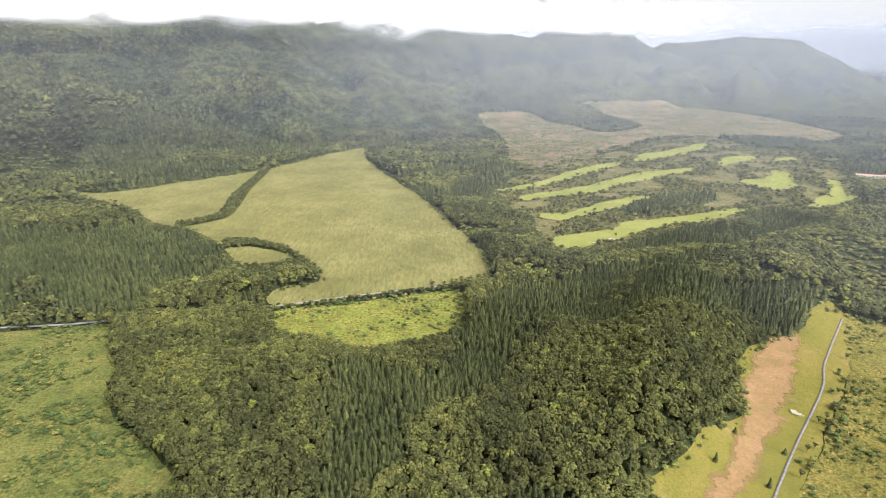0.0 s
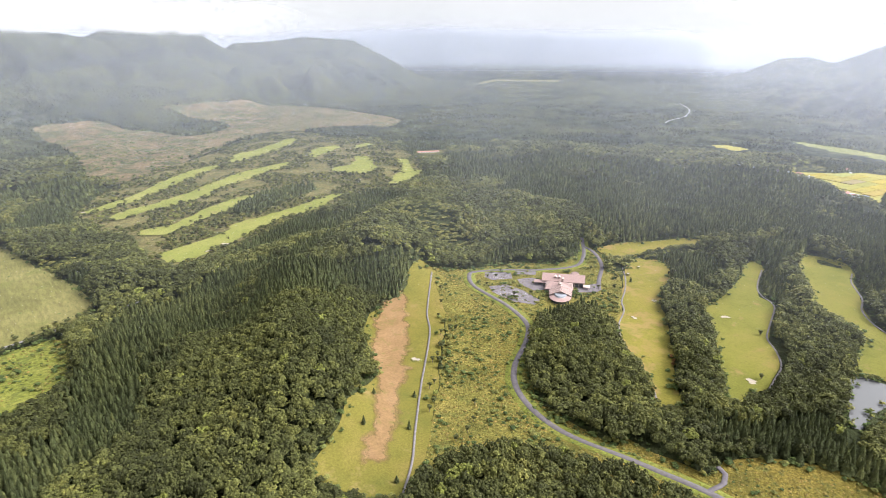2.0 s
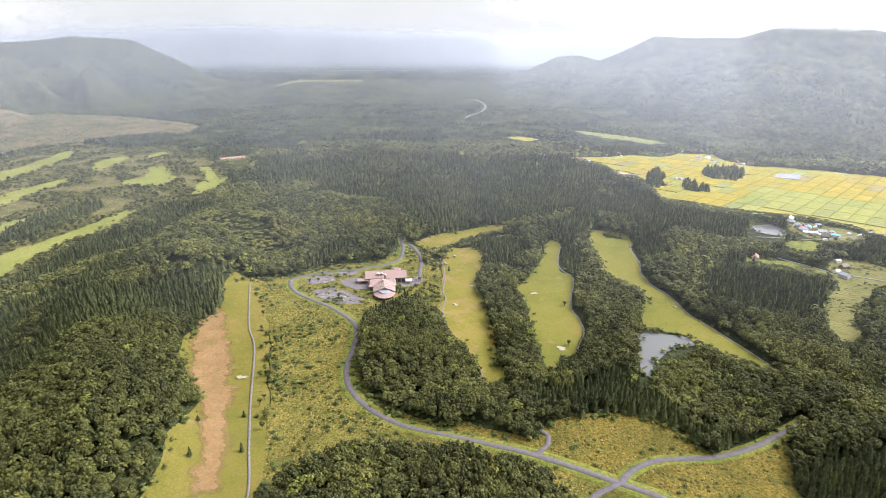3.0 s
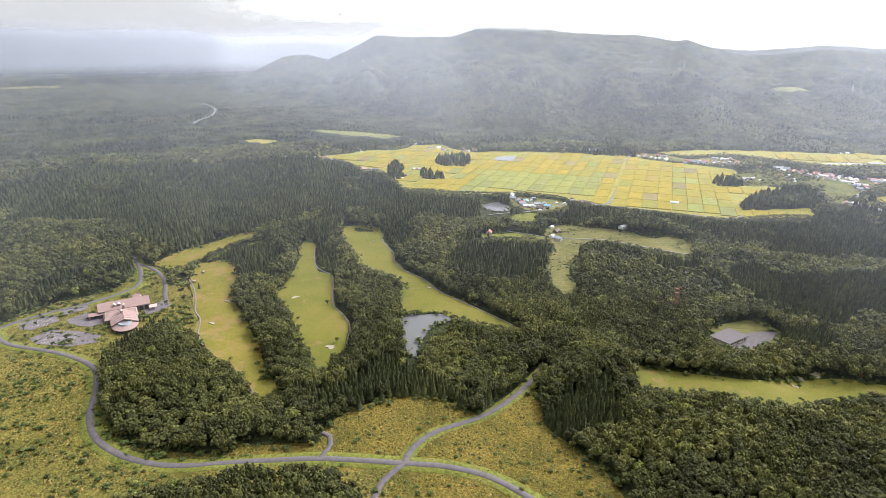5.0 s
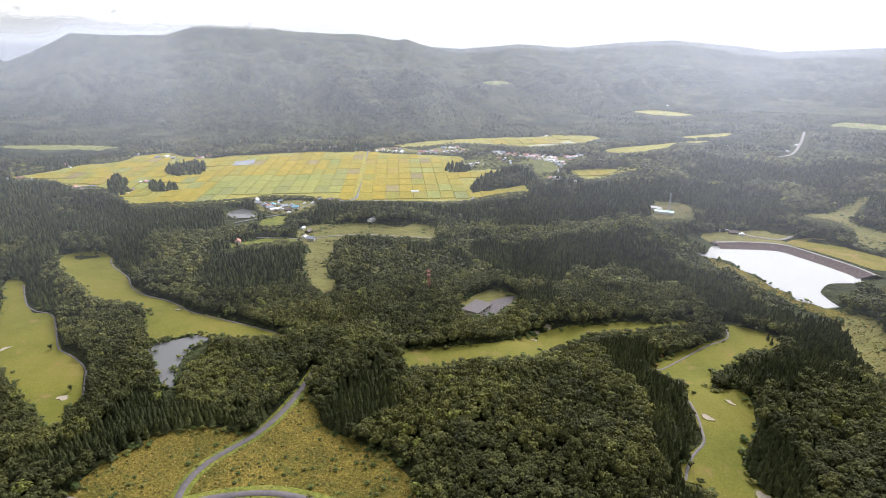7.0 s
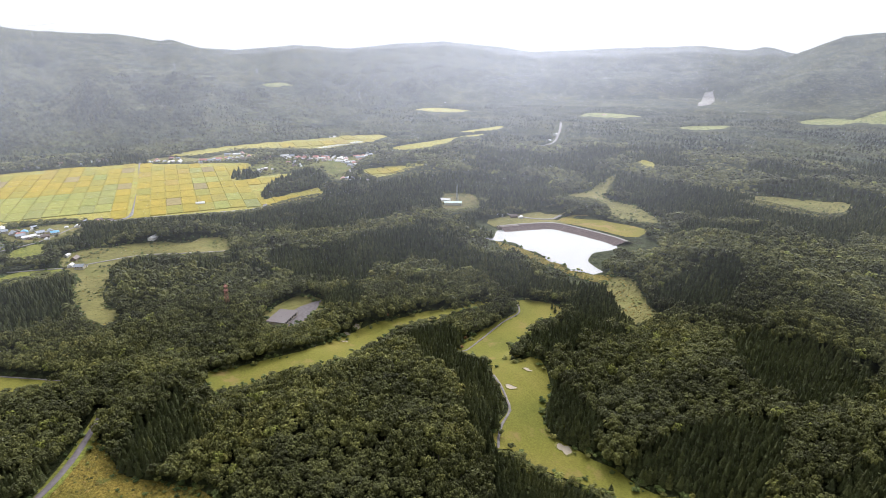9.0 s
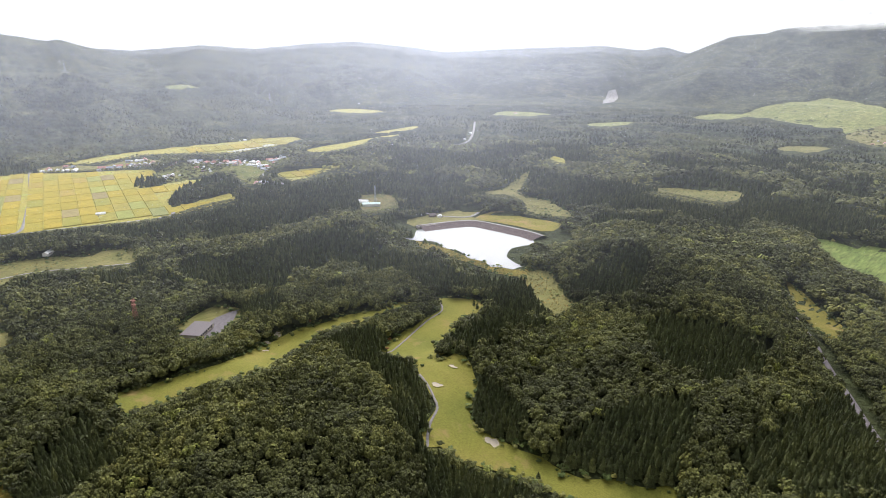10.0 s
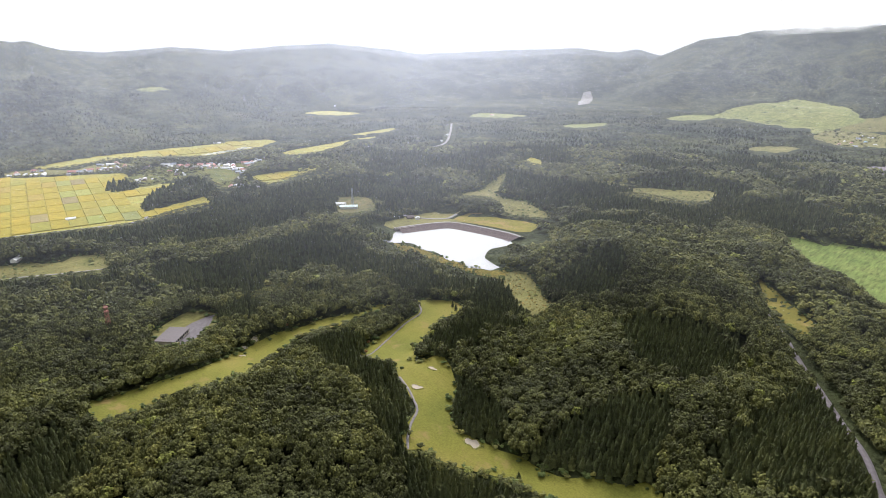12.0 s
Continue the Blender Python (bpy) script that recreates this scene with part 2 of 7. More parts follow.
def plots(name, stops):
    """Crops: every plot its own shade."""
    m, n, l, b = nodes_of(name)
    info = n.new("ShaderNodeObjectInfo")
    p = n.new("ShaderNodeNewGeometry").outputs["Position"]
    c = ramp_node(n, l, info.outputs["Random"], stops)
    small = noise_node(n, l, p, 0.35, 5, 0.7, (1, 0.25, 1, 8))
    c = mix_node(n, l, 1.0, c, ramp_node(n, l, small, ((0.3, (0.75, 0.75, 0.75)), (0.7, (1.22, 1.22, 1.2)))), "MULTIPLY")
    c = mix_node(n, l, 0.6, c, ramp_node(n, l, noise_node(n, l, p, 0.04, 4), ((0.3, (0.8, 0.85, 0.8)), (0.7, (1.15, 1.12, 1.1)))), "MULTIPLY")
    l.new(c, b.inputs["Base Color"])
    b.inputs["Roughness"].default_value = 0.9
    b.inputs["Specular IOR Level"].default_value = 0.05
    bump_node(n, l, b, small, 0.4, 0.4)
    return m


RIPE = plots("ripe_plot", ((0.0, (0.252, 0.206, 0.034)), (0.35, (0.290, 0.225, 0.035)), (0.6, (0.252, 0.214, 0.042)), (0.85, (0.218, 0.206, 0.049)), (1.0, (0.269, 0.202, 0.050))))
GREENPLOT = plots("greenish_plot", ((0.0, (0.2, 0.215, 0.062)), (0.6, (0.245, 0.245, 0.07)), (1.0, (0.19, 0.195, 0.075))))
STUBBLE = plots("stubble_plot", ((0.0, (0.2, 0.165, 0.08)), (1.0, (0.25, 0.2, 0.09))))
LIP = grown("bunker_lip", (0.12, 0.13, 0.035), (0.17, 0.16, 0.05), (0.22, 0.19, 0.07), 0.3, 1.2)
BARK = plain("bark", (0.12, 0.1, 0.08), 0.9, 0.35, 3.0, 0.0, 0.5)
AUTUMN = foliage("autumn_leaves", ((0.0, (0.12, 0.06, 0.03)), (0.5, (0.17, 0.08, 0.035)), (1.0, (0.22, 0.13, 0.04))), 2.2)
CREAM = plain("cream_render", (0.55, 0.5, 0.43), 0.85, 0.15)
WHITE = plain("white_paint", (0.75, 0.75, 0.74), 0.6, 0.1)
TIMBER = plain("dark_boards", (0.16, 0.12, 0.09), 0.8, 0.3)
ROOF_BLUE = plain("grey_blue_metal_roof", (0.22, 0.25, 0.3), 0.45, 0.2)
ROOF_RED = plain("rust_red_metal_roof", (0.4, 0.2, 0.17), 0.55, 0.25)
ROOF_PALE = plain("pale_grey_roof", (0.55, 0.55, 0.56), 0.5, 0.15)
ROOF_DARK = plain("dark_brown_roof", (0.15, 0.12, 0.11), 0.6, 0.25)
ROOF_AZURE = plain("blue_metal_roof", (0.12, 0.33, 0.5), 0.45, 0.15)
ROOF_TEAL = plain("blue_green_metal_roof", (0.38, 0.5, 0.5), 0.5, 0.15)
ROOF_FLAT = plain("flat_felt_roof", (0.12, 0.105, 0.11), 0.8, 0.2)
GLASS = plain("dark_window_glass", (0.05, 0.055, 0.06), 0.12, 0.1)
SKYLIGHT = plain("grey_skylight_glass", (0.25, 0.26, 0.29), 0.25, 0.15)
PLASTIC = plain("white_plastic_sheet", (0.78, 0.78, 0.77), 0.4, 0.08)
RUST = plain("rust_red_steel", (0.28, 0.12, 0.09), 0.6, 0.25)
STEEL = plain("galvanised_steel", (0.28, 0.29, 0.3), 0.6, 0.2, 1.5, 0.0)
FACING = plain("dark_stone_facing", (0.08, 0.06, 0.06), 0.9, 0.4, 0.5, 0.0, 0.8)
CONCRETE = plain("weathered_concrete", (0.3, 0.26, 0.24), 0.9, 0.3)
CLUBROOF = plain("pinkish_roof_tiles", (0.29, 0.2, 0.185), 0.7, 0.18, 0.8)
CLUBTRIM = plain("pale_pink_trim", (0.5, 0.4, 0.37), 0.6, 0.12)
CLUBWALL = plain("brown_club_wall", (0.26, 0.2, 0.18), 0.8, 0.25)
LOT = plain("mauve_asphalt", (0.135, 0.118, 0.128), 0.8, 0.25, 0.2)
TYRE = plain("tyre_rubber", (0.03, 0.03, 0.03), 0.9, 0.2)
TUSSOCK = foliage("tussock_grass", ((0.0, (0.075, 0.075, 0.02)), (0.5, (0.14, 0.115, 0.03)), (1.0, (0.21, 0.15, 0.045))), 2.0, 0.4)
GOLFROUGH = grown("golf_rough", (0.085, 0.078, 0.032), (0.118, 0.103, 0.042), (0.15, 0.128, 0.056), 0.02, 0.2, (0.07, 0.078, 0.028), 0.55, 0.9, 2.0)
from mathutils.geometry import delaunay_2d_cdt
# ---- the lie of the land (metres; x east, y north of the first view, z up; the valley floor is z = 0) ----
EYE_HEIGHT = 270.0
# mountain ranges, one behind another: bearing, distance of the foot, distance of the crest, degrees by which the crest stands over the eye
RANGES = [
    [(-60, 1500, 2600, 5.0), (-48, 1480, 2600, 4.2), (-34, 1500, 2700, 3.3), (-26, 1550, 2750, 3.4), (-18, 1620, 2800, 3.0), (-15, 1700, 2900, 2.8),
     (-11, 1780, 3000, 1.5), (-7, 1850, 3100, 1.9), (-4, 1900, 3150, 1.6), (1, 1980, 3300, 0.9), (6, 2080, 3400, 0.65), (8, 2120, 3450, 0.3),
     (12, 2250, 3550, -0.8), (16, 2500, 3700, -2.0), (20, 2800, 3800, -3.5)],
    [(4, 2600, 3900, -3.0), (7.5, 2450, 3800, 0.2), (9, 2400, 3750, 0.85), (13, 2380, 3700, 1.25), (16, 2450, 3700, 0.85), (18, 2550, 3750, -0.4),
     (21, 2700, 3800, -1.4), (25, 2900, 3900, -2.6), (29, 3100, 3900, -3.6)],
    [(15, 2800, 4300, -2.5), (19, 2750, 4250, -0.1), (21.5, 2750, 4250, 0.0), (25, 2780, 4200, 0.4), (29, 2850, 4200, 0.15), (32, 2950, 4150, -1.3),
     (35, 3100, 4100, -2.9), (38, 3300, 4000, -3.6), (41, 3500, 4000, -3.9)],
    [(18, 4560, 4850, -1.5), (26, 4560, 4850, 0.1), (30, 4560, 4850, 0.45), (37, 4560, 4850, 0.65), (43, 4560, 4850, 0.42), (51, 4560, 4850, 0.28),
     (57, 4560, 4850, 0.33), (61, 4560, 4850, -0.32), (66, 4560, 4850, -0.12), (71, 4560, 4850, -0.25), (80, 4560, 4850, -1.5)],
    [(56, 4250, 4400, -3.4), (60, 3700, 4350, -3.0), (62.5, 3400, 4350, -2.35), (65, 3100, 4300, -1.25), (67, 2850, 4300, -1.08), (68.8, 2700, 4300, -1.5),
     (70.4, 2550, 4300, -0.85), (73.1, 2350, 4300, 0.52), (76, 2150, 4300, 0.38), (79.8, 1980, 4250, 0.4), (82.8, 1920, 4250, 1.25), (87.2, 1880, 4250, 1.12),
     (90.6, 1860, 4250, 0.68), (96.2, 1880, 4300, 0.48), (99.2, 1900, 4300, 0.0), (99.8, 1900, 4300, 0.16), (102, 1950, 4350, -0.5), (105, 2000, 4350, -1.2),
     (110, 2050, 4300, -2.4), (116, 2150, 4200, -3.6)],
    [(96, 2600, 4750, -1.2), (102, 2600, 4750, -0.52), (105, 2600, 4750, -0.72), (110, 2500, 4750, -0.3), (114.5, 2500, 4750, -0.58), (119, 2600, 4750, -0.13),
     (123, 2700, 4750, 0.06), (128, 2800, 4750, -0.38), (131, 2900, 4750, -0.83), (138, 3100, 4750, -0.48), (145, 3300, 4750, -0.22), (148.3, 3300, 4750, -0.6),
     (150, 3300, 4750, -0.28), (152, 3300, 4750, -0.8), (165, 3300, 4750, -2.0)],
    [(144, 3300, 4300, -3.6), (147.1, 3150, 4300, -3.2), (149.4, 3050, 4250, -2.2), (151.8, 2900, 4200, -0.85), (153.3, 2850, 4150, -0.25), (155, 2800, 4100, 0.5),
     (157.5, 2700, 4100, 0.76), (159, 2650, 4050, 1.18), (163, 2500, 4000, 1.36), (167.5, 2400, 3950, 1.55), (180, 2400, 3900, 2.0), (200, 2400, 3900, 1.4)],
    [(170, 2400, 3900, 0.0), (180, 2400, 3900, 1.4), (240, 2000, 3400, 2.2), (296, 1500, 2600, 4.6), (300, 1500, 2600, 5.0)],
]
# wooded knolls and ridges: x, y, half length, half width, bearing of the long side, height
HILLS = [
    (190, 460, 170, 55, 23, 34), (400, 655, 150, 70, 40, 36), (590, 700, 130, 80, 95, 26), (400, 318, 75, 55, 60, 10),
    (325, -600, 150, 110, 120, 30), (400, -130, 110, 60, 110, 16), (300, -240, 110, 60, 150, 16), (225, -385, 90, 60, 150, 14),
    (478, -40, 50, 40, 60, 10), (238, 220, 75, 40, 120, 8), (120, -420, 120, 70, 100, 16), (-60, 400, 120, 60, 60, 8), (2302, 2223, 450, 420, 136, 82),
]
# open slopes without spurs: x, y, radius
CALM = [(620, 1950, 760), (880, -2450, 480), (3000, 3000, 500)]
# level ground round the waters: x, y, radius
BASINS = [(585, -580, 105), (500, 130, 80)]


def lattice(ix, iy, seed):
    n = (ix.astype(np.int64) * 374761393 + iy.astype(np.int64) * 668265263 + seed * 974634721) & 0x7FFFFFFF
    n = ((n ^ (n >> 13)) * 1274126177) & 0x7FFFFFFF
    return ((n ^ (n >> 16)) & 0xFFFF) / 65535.0


def value_noise(x, y, seed=0):
    """Smooth noise from 0 to 1."""
    ix, iy = np.floor(x), np.floor(y)
    fx, fy = x - ix, y - iy
    fx, fy = fx * fx * (3 - 2 * fx), fy * fy * (3 - 2 * fy)
    a, b = lattice(ix, iy, seed), lattice(ix + 1, iy, seed)
    c, d = lattice(ix, iy + 1, seed), lattice(ix + 1, iy + 1, seed)
    return (a * (1 - fx) + b * fx) * (1 - fy) + (c * (1 - fx) + d * fx) * fy


def broad_land(x, y):
    """The ground's height at x, y, without the small knolls in the woods."""
    x, y = np.asarray(x, float), np.asarray(y, float)
    far, bearing = np.hypot(x, y), (np.degrees(np.arctan2(x, y)) + 60) % 360 - 60
    warp = value_noise(x / 420, y / 420, 5) * 1.6
    spurs = 0.9 * (1 - 2 * np.abs(value_noise(bearing / 6.0 + far / 900 + warp, far / 1500, 6) * 2 - 1))
    spurs += 0.5 * (1 - 2 * np.abs(value_noise(bearing / 2.6 + far / 420 + warp * 1.5, far / 900, 7) * 2 - 1))
    wx, wy = x + 160 * value_noise(x / 300, y / 300, 8), y + 160 * value_noise(x / 300, y / 300, 9)
    for k, (size, high_k) in enumerate(((430, 0.6), (220, 0.7), (110, 0.45), (55, 0.14))):
        spurs += high_k * (1 - 2 * np.abs(value_noise(wx / size + 7.3 * k, wy / size - 3.1 * k, 11 + k) * 2 - 1))
    spurs = 1.4 * np.tanh(spurs / 1.4)
    for cx, cy, cr in CALM:
        spurs = spurs * np.clip((np.hypot(x - cx, y - cy) - cr * 0.7) / (cr * 0.5), 0.06, 1)
    z = np.zeros_like(far)
    for rows in RANGES:
        table = np.array(rows, float)
        foot, crest, over = (np.interp(bearing, table[:, 0], table[:, k]) for k in (1, 2, 3))
        high = np.clip(EYE_HEIGHT - 12 + crest * np.tan(np.radians(over)), 0, None) * ((bearing >= table[0, 0]) & (bearing <= table[-1, 0]))
        climb = np.clip((far - foot) / (crest - foot), 0, 1)
        rise = 0.35 * climb * climb * (3 - 2 * climb) + 0.65 * climb ** 0.8
        here = high * rise + (spurs - 1.5 * np.clip((climb - 0.1) * 2.0, 0, 1)) * 130 * np.clip(high / 260, 0, 1) * np.clip(climb * 5.0, 0, 1) * np.clip(1 - climb, 0, 1)
        z = np.maximum(z, here - np.clip(far - crest, 0, None) * 0.3)
    for hx, hy, long_r, short_r, turn, up in HILLS:
        c, s = math.cos(math.radians(turn)), math.sin(math.radians(turn))
        u, v = ((x - hx) * s + (y - hy) * c) / long_r, ((x - hx) * c - (y - hy) * s) / short_r
        z = z + up * np.exp(-(np.clip(np.abs(u) - 0.5, 0, None) ** 2 * 4 + v * v) * 1.4)
    for bx, by, br in BASINS:
        z = z * np.clip((np.hypot(x - bx, y - by) - br) / 60, 0, 1)
    return z
# ---- the plan: outlines on the ground, in metres ----
PLAN = {}
PLAN['meadow_big'] = [(-687, 1080), (-612, 1115), (-519, 1203), (-394, 1329), (-309, 1468), (-215, 1598), (-174, 1432), (-98, 1226), (-46, 1097), (5, 944), (37, 827), (55, 754), (57, 694), (11, 662), (-60, 635), (-138, 606), (-191, 598), (-194, 631), (-150, 665), (-170, 722), (-221, 788), (-277, 819), (-302, 799), (-366, 853), (-386, 881), (-445, 889), (-514, 977), (-603, 1040)]
PLAN['meadow_isle'] = [(-299, 785), (-270, 796), (-225, 776), (-191, 744), (-205, 726), (-251, 711), (-280, 743)]
PLAN['meadow_bright'] = [(-170, 588), (-112, 600), (-53, 620), (17, 636), (24, 571), (12, 534), (-24, 515), (-70, 497), (-98, 509), (-124, 521), (-149, 523), (-175, 559)]
PLAN['scrub_left'] = [(-464, 530), (-434, 534), (-382, 541), (-335, 547), (-304, 498), (-277, 459), (-254, 400), (-208, 358), (-179, 328), (-160, 298), (-312, 299)]
PLAN['moor'] = [(119, 2115), (212, 2177), (313, 2189), (414, 2080), (487, 1907), (586, 1945), (664, 2081), (597, 2362), (522, 2425), (667, 2474), (883, 2580), (1086, 2547), (1185, 2366), (1217, 2145), (1212, 1853), (1051, 1682), (1009, 1763), (909, 1793), (792, 1792), (658, 1791), (519, 1658), (390, 1509), (284, 1398), (195, 1320), (146, 1332), (164, 1508), (168, 1787), (134, 2042)]
PLAN['fairway_a'] = [(155, 827), (157, 790), (190, 782), (218, 802), (257, 827), (311, 868), (364, 898), (425, 919), (490, 962), (516, 998), (484, 991), (425, 962), (360, 935), (281, 913), (264, 882), (206, 854)]
PLAN['fairway_b'] = [(155, 934), (164, 961), (202, 968), (237, 997), (285, 1035), (334, 1068), (379, 1080), (464, 1098), (426, 1068), (357, 1044), (316, 1004), (259, 969), (214, 935), (184, 919)]
PLAN['fairway_c'] = [(134, 1067), (159, 1097), (221, 1119), (285, 1167), (343, 1218), (405, 1273), (478, 1310), (565, 1341), (541, 1298), (472, 1256), (424, 1218), (353, 1172), (305, 1115), (246, 1088), (180, 1063), (147, 1043)]
PLAN['fairway_d'] = [(103, 1119), (151, 1161), (216, 1223), (264, 1290), (327, 1352), (390, 1399), (413, 1386), (373, 1334), (310, 1279), (263, 1223), (208, 1172), (146, 1124), (118, 1106)]
PLAN['fairway_e'] = [(635, 1387), (692, 1472), (762, 1488), (750, 1444), (674, 1387), (627, 1354)]
PLAN['fairway_f'] = [(615, 1220), (667, 1230), (723, 1317), (744, 1286), (705, 1193), (660, 1121), (624, 1135), (597, 1168)]
PLAN['fairway_g'] = [(618, 998), (671, 1057), (717, 1099), (789, 1220), (806, 1209), (754, 1100), (755, 1069), (714, 1037), (656, 1006), (630, 995)]
PLAN['practice'] = [(389, 565), (403, 557), (416, 541), (352, 461), (255, 346), (208, 291), (185, 271), (167, 256), (122, 296), (140, 314), (158, 330), (204, 372), (230, 396), (256, 466), (298, 504), (336, 519), (361, 543)]
PLAN['rough_a'] = [(401, 549), (452, 542), (465, 536), (511, 522), (543, 482), (586, 452), (594, 431), (553, 388), (466, 332), (481, 369), (456, 380), (422, 374), (376, 354), (340, 327), (315, 296), (304, 256), (311, 208), (324, 166), (333, 141), (313, 138), (316, 89), (253, 110), (210, 154), (169, 253), (208, 291), (352, 461)]
PLAN['rough_b'] = [(357, 157), (383, 140), (408, 107), (407, 74), (394, 42), (434, 18), (450, 11), (426, 4), (388, -4), (363, -26), (339, -45), (288, -46), (265, 90), (232, 306), (428, 487), (429, 422), (381, 362), (339, 328), (312, 287), (312, 210), (324, 213), (337, 158)]
PLAN['fairway_h'] = [(653, 445), (661, 433), (670, 421), (652, 390), (609, 366), (580, 355), (547, 334), (528, 313), (506, 298), (478, 276), (454, 257), (437, 244), (420, 232), (408, 225), (402, 209), (385, 211), (377, 223), (390, 236), (404, 252), (423, 273), (430, 288), (439, 302), (453, 319), (482, 340), (509, 354), (525, 370), (554, 388), (585, 410), (609, 427)]
PLAN['fairway_i'] = [(734, 340), (755, 338), (740, 322), (684, 299), (657, 281), (649, 263), (594, 241), (564, 229), (544, 211), (522, 197), (494, 188), (469, 183), (457, 190), (433, 185), (431, 197), (455, 212), (479, 230), (500, 244), (522, 257), (540, 268), (557, 284), (573, 300), (587, 307), (609, 305), (649, 312), (684, 324)]
PLAN['fairway_j'] = [(814, 311), (834, 292), (840, 269), (827, 251), (789, 238), (755, 219), (722, 202), (683, 182), (660, 158), (639, 134), (623, 124), (607, 102), (586, 77), (565, 51), (543, 21), (544, 44), (549, 73), (555, 95), (568, 109), (565, 126), (560, 148), (555, 153), (593, 163), (640, 174), (660, 198), (675, 222), (689, 241), (723, 256), (766, 286)]
PLAN['fairway_k'] = [(646, 501), (684, 493), (733, 466), (764, 436), (762, 405), (740, 431), (711, 445), (676, 450), (646, 452), (631, 473)]
PLAN['pond'] = [(549, 150), (556, 145), (561, 126), (566, 109), (556, 97), (544, 107), (531, 114), (515, 117), (497, 117), (473, 116), (471, 122), (489, 130), (511, 138), (533, 146)]
PLAN['fairway_l'] = [(476, -73), (478, -94), (470, -113), (461, -132), (458, -154), (470, -183), (485, -216), (491, -248), (495, -276), (497, -303), (489, -326), (485, -352), (486, -376), (477, -373), (474, -344), (476, -320), (472, -301), (475, -276), (470, -254), (457, -229), (448, -208), (437, -188), (428, -169), (423, -148), (434, -131), (434, -120), (433, -106), (441, -91), (443, -76), (456, -73)]
PLAN['fairway_m'] = [(468, -400), (452, -421), (429, -429), (419, -423), (410, -398), (412, -382), (400, -361), (391, -343), (378, -323), (361, -306), (347, -298), (342, -312), (327, -311), (309, -304), (292, -289), (283, -277), (274, -267), (263, -263), (251, -265), (238, -270), (215, -275), (194, -278), (169, -293), (150, -303), (135, -310), (124, -292), (162, -253), (183, -256), (200, -254), (214, -250), (223, -243), (237, -231), (248, -226), (259, -223), (263, -215), (276, -223), (285, -237), (295, -248), (311, -256), (330, -263), (350, -274), (369, -284), (389, -282), (407, -280), (419, -295), (428, -322), (436, -350), (442, -374), (452, -389)]
PLAN['reservoir'] = [(682, -505), (660, -513), (687, -546), (675, -575), (661, -603), (644, -623), (606, -634), (577, -640), (548, -645), (529, -627), (531, -613), (534, -591), (520, -565), (500, -554), (468, -543), (469, -533), (493, -527), (504, -516), (523, -525), (531, -522), (545, -517), (572, -527), (594, -521), (621, -529), (640, -519), (651, -507)]
PLAN['dam_field'] = [(678, -655), (684, -701), (651, -720), (627, -722), (592, -737), (563, -736), (548, -697), (558, -683), (597, -675), (638, -667)]
PLAN['dam_yard'] = [(737, -564), (739, -625), (722, -686), (698, -702), (691, -657), (655, -660), (692, -609), (706, -552)]
PLAN['shore'] = [(649, -511), (604, -521), (559, -521), (515, -520), (478, -528), (457, -544), (446, -519), (479, -505), (530, -505), (568, -499), (624, -501)]
PLAN['glade_dam'] = [(795, -775), (792, -839), (815, -910), (824, -958), (748, -839), (717, -829), (663, -827), (604, -800), (556, -768), (610, -756), (645, -746), (701, -795), (746, -776)]
PLAN['glade_right'] = [(612, -1039), (570, -1085), (514, -1135), (479, -1159), (453, -1102), (457, -1049), (499, -1038), (561, -1027)]
PLAN['glade_right_b'] = [(646, -1763), (613, -1847), (546, -1864), (540, -1761), (600, -1693)]
PLAN['clearing'] = [(450, -522), (452, -545), (426, -540), (405, -525), (374, -501), (344, -487), (332, -466), (338, -447), (362, -453), (398, -478), (435, -499)]
PLAN['paddy_right'] = [(273, -939), (223, -967), (168, -990), (92, -1024), (67, -789), (118, -769), (140, -798), (174, -840), (208, -847), (242, -892)]
PLAN['pasture'] = [(1133, -2231), (1147, -2421), (1069, -2479), (1038, -2557), (958, -2627), (895, -2813), (806, -2799), (698, -2701), (571, -2491), (540, -2415), (599, -2371), (612, -2187), (660, -2292), (745, -2281), (860, -2337), (937, -2375), (996, -2364), (1020, -2229), (1061, -2179)]
PLAN['plot_right'] = [(230, -722), (188, -689), (149, -651), (140, -631), (151, -618), (185, -646)]
PLAN['rice_main'] = [(1396, 583), (1424, 556), (1457, 519), (1512, 478), (1521, 428), (1564, 396), (1609, 393), (1615, 356), (1631, 319), (1564, 270), (1533, 201), (1553, 151), (1561, 84), (1563, -12), (1544, -95), (1536, -165), (1496, -231), (1454, -309), (1408, -376), (1338, -367), (1264, -396), (1240, -447), (1214, -450), (1176, -393), (1149, -343), (1100, -314), (1068, -313), (1067, -358), (1067, -415), (1040, -413), (1016, -384), (1011, -329), (998, -283), (1015, -205), (1033, -148), (1044, -99), (1057, -60), (1083, -22), (1109, 37), (1108, 87), (1092, 124), (1073, 146), (1088, 225), (1089, 279), (1138, 307), (1197, 341), (1245, 373), (1278, 432), (1342, 486), (1365, 540)]
PLAN['rice_far'] = [(1605, -249), (1656, -320), (1683, -424), (1686, -509), (1680, -680), (1683, -771), (1652, -847), (1588, -841), (1540, -783), (1529, -702), (1503, -610), (1537, -543), (1586, -495), (1607, -405), (1574, -304)]
PLAN['rice_far_b'] = [(1416, -761), (1453, -829), (1469, -922), (1494, -1025), (1503, -1121), (1467, -1104), (1452, -997), (1405, -917), (1369, -814), (1374, -762)]
PLAN['rice_far_c'] = [(1567, -1073), (1600, -1171), (1613, -1278), (1558, -1255), (1526, -1156), (1524, -1072)]
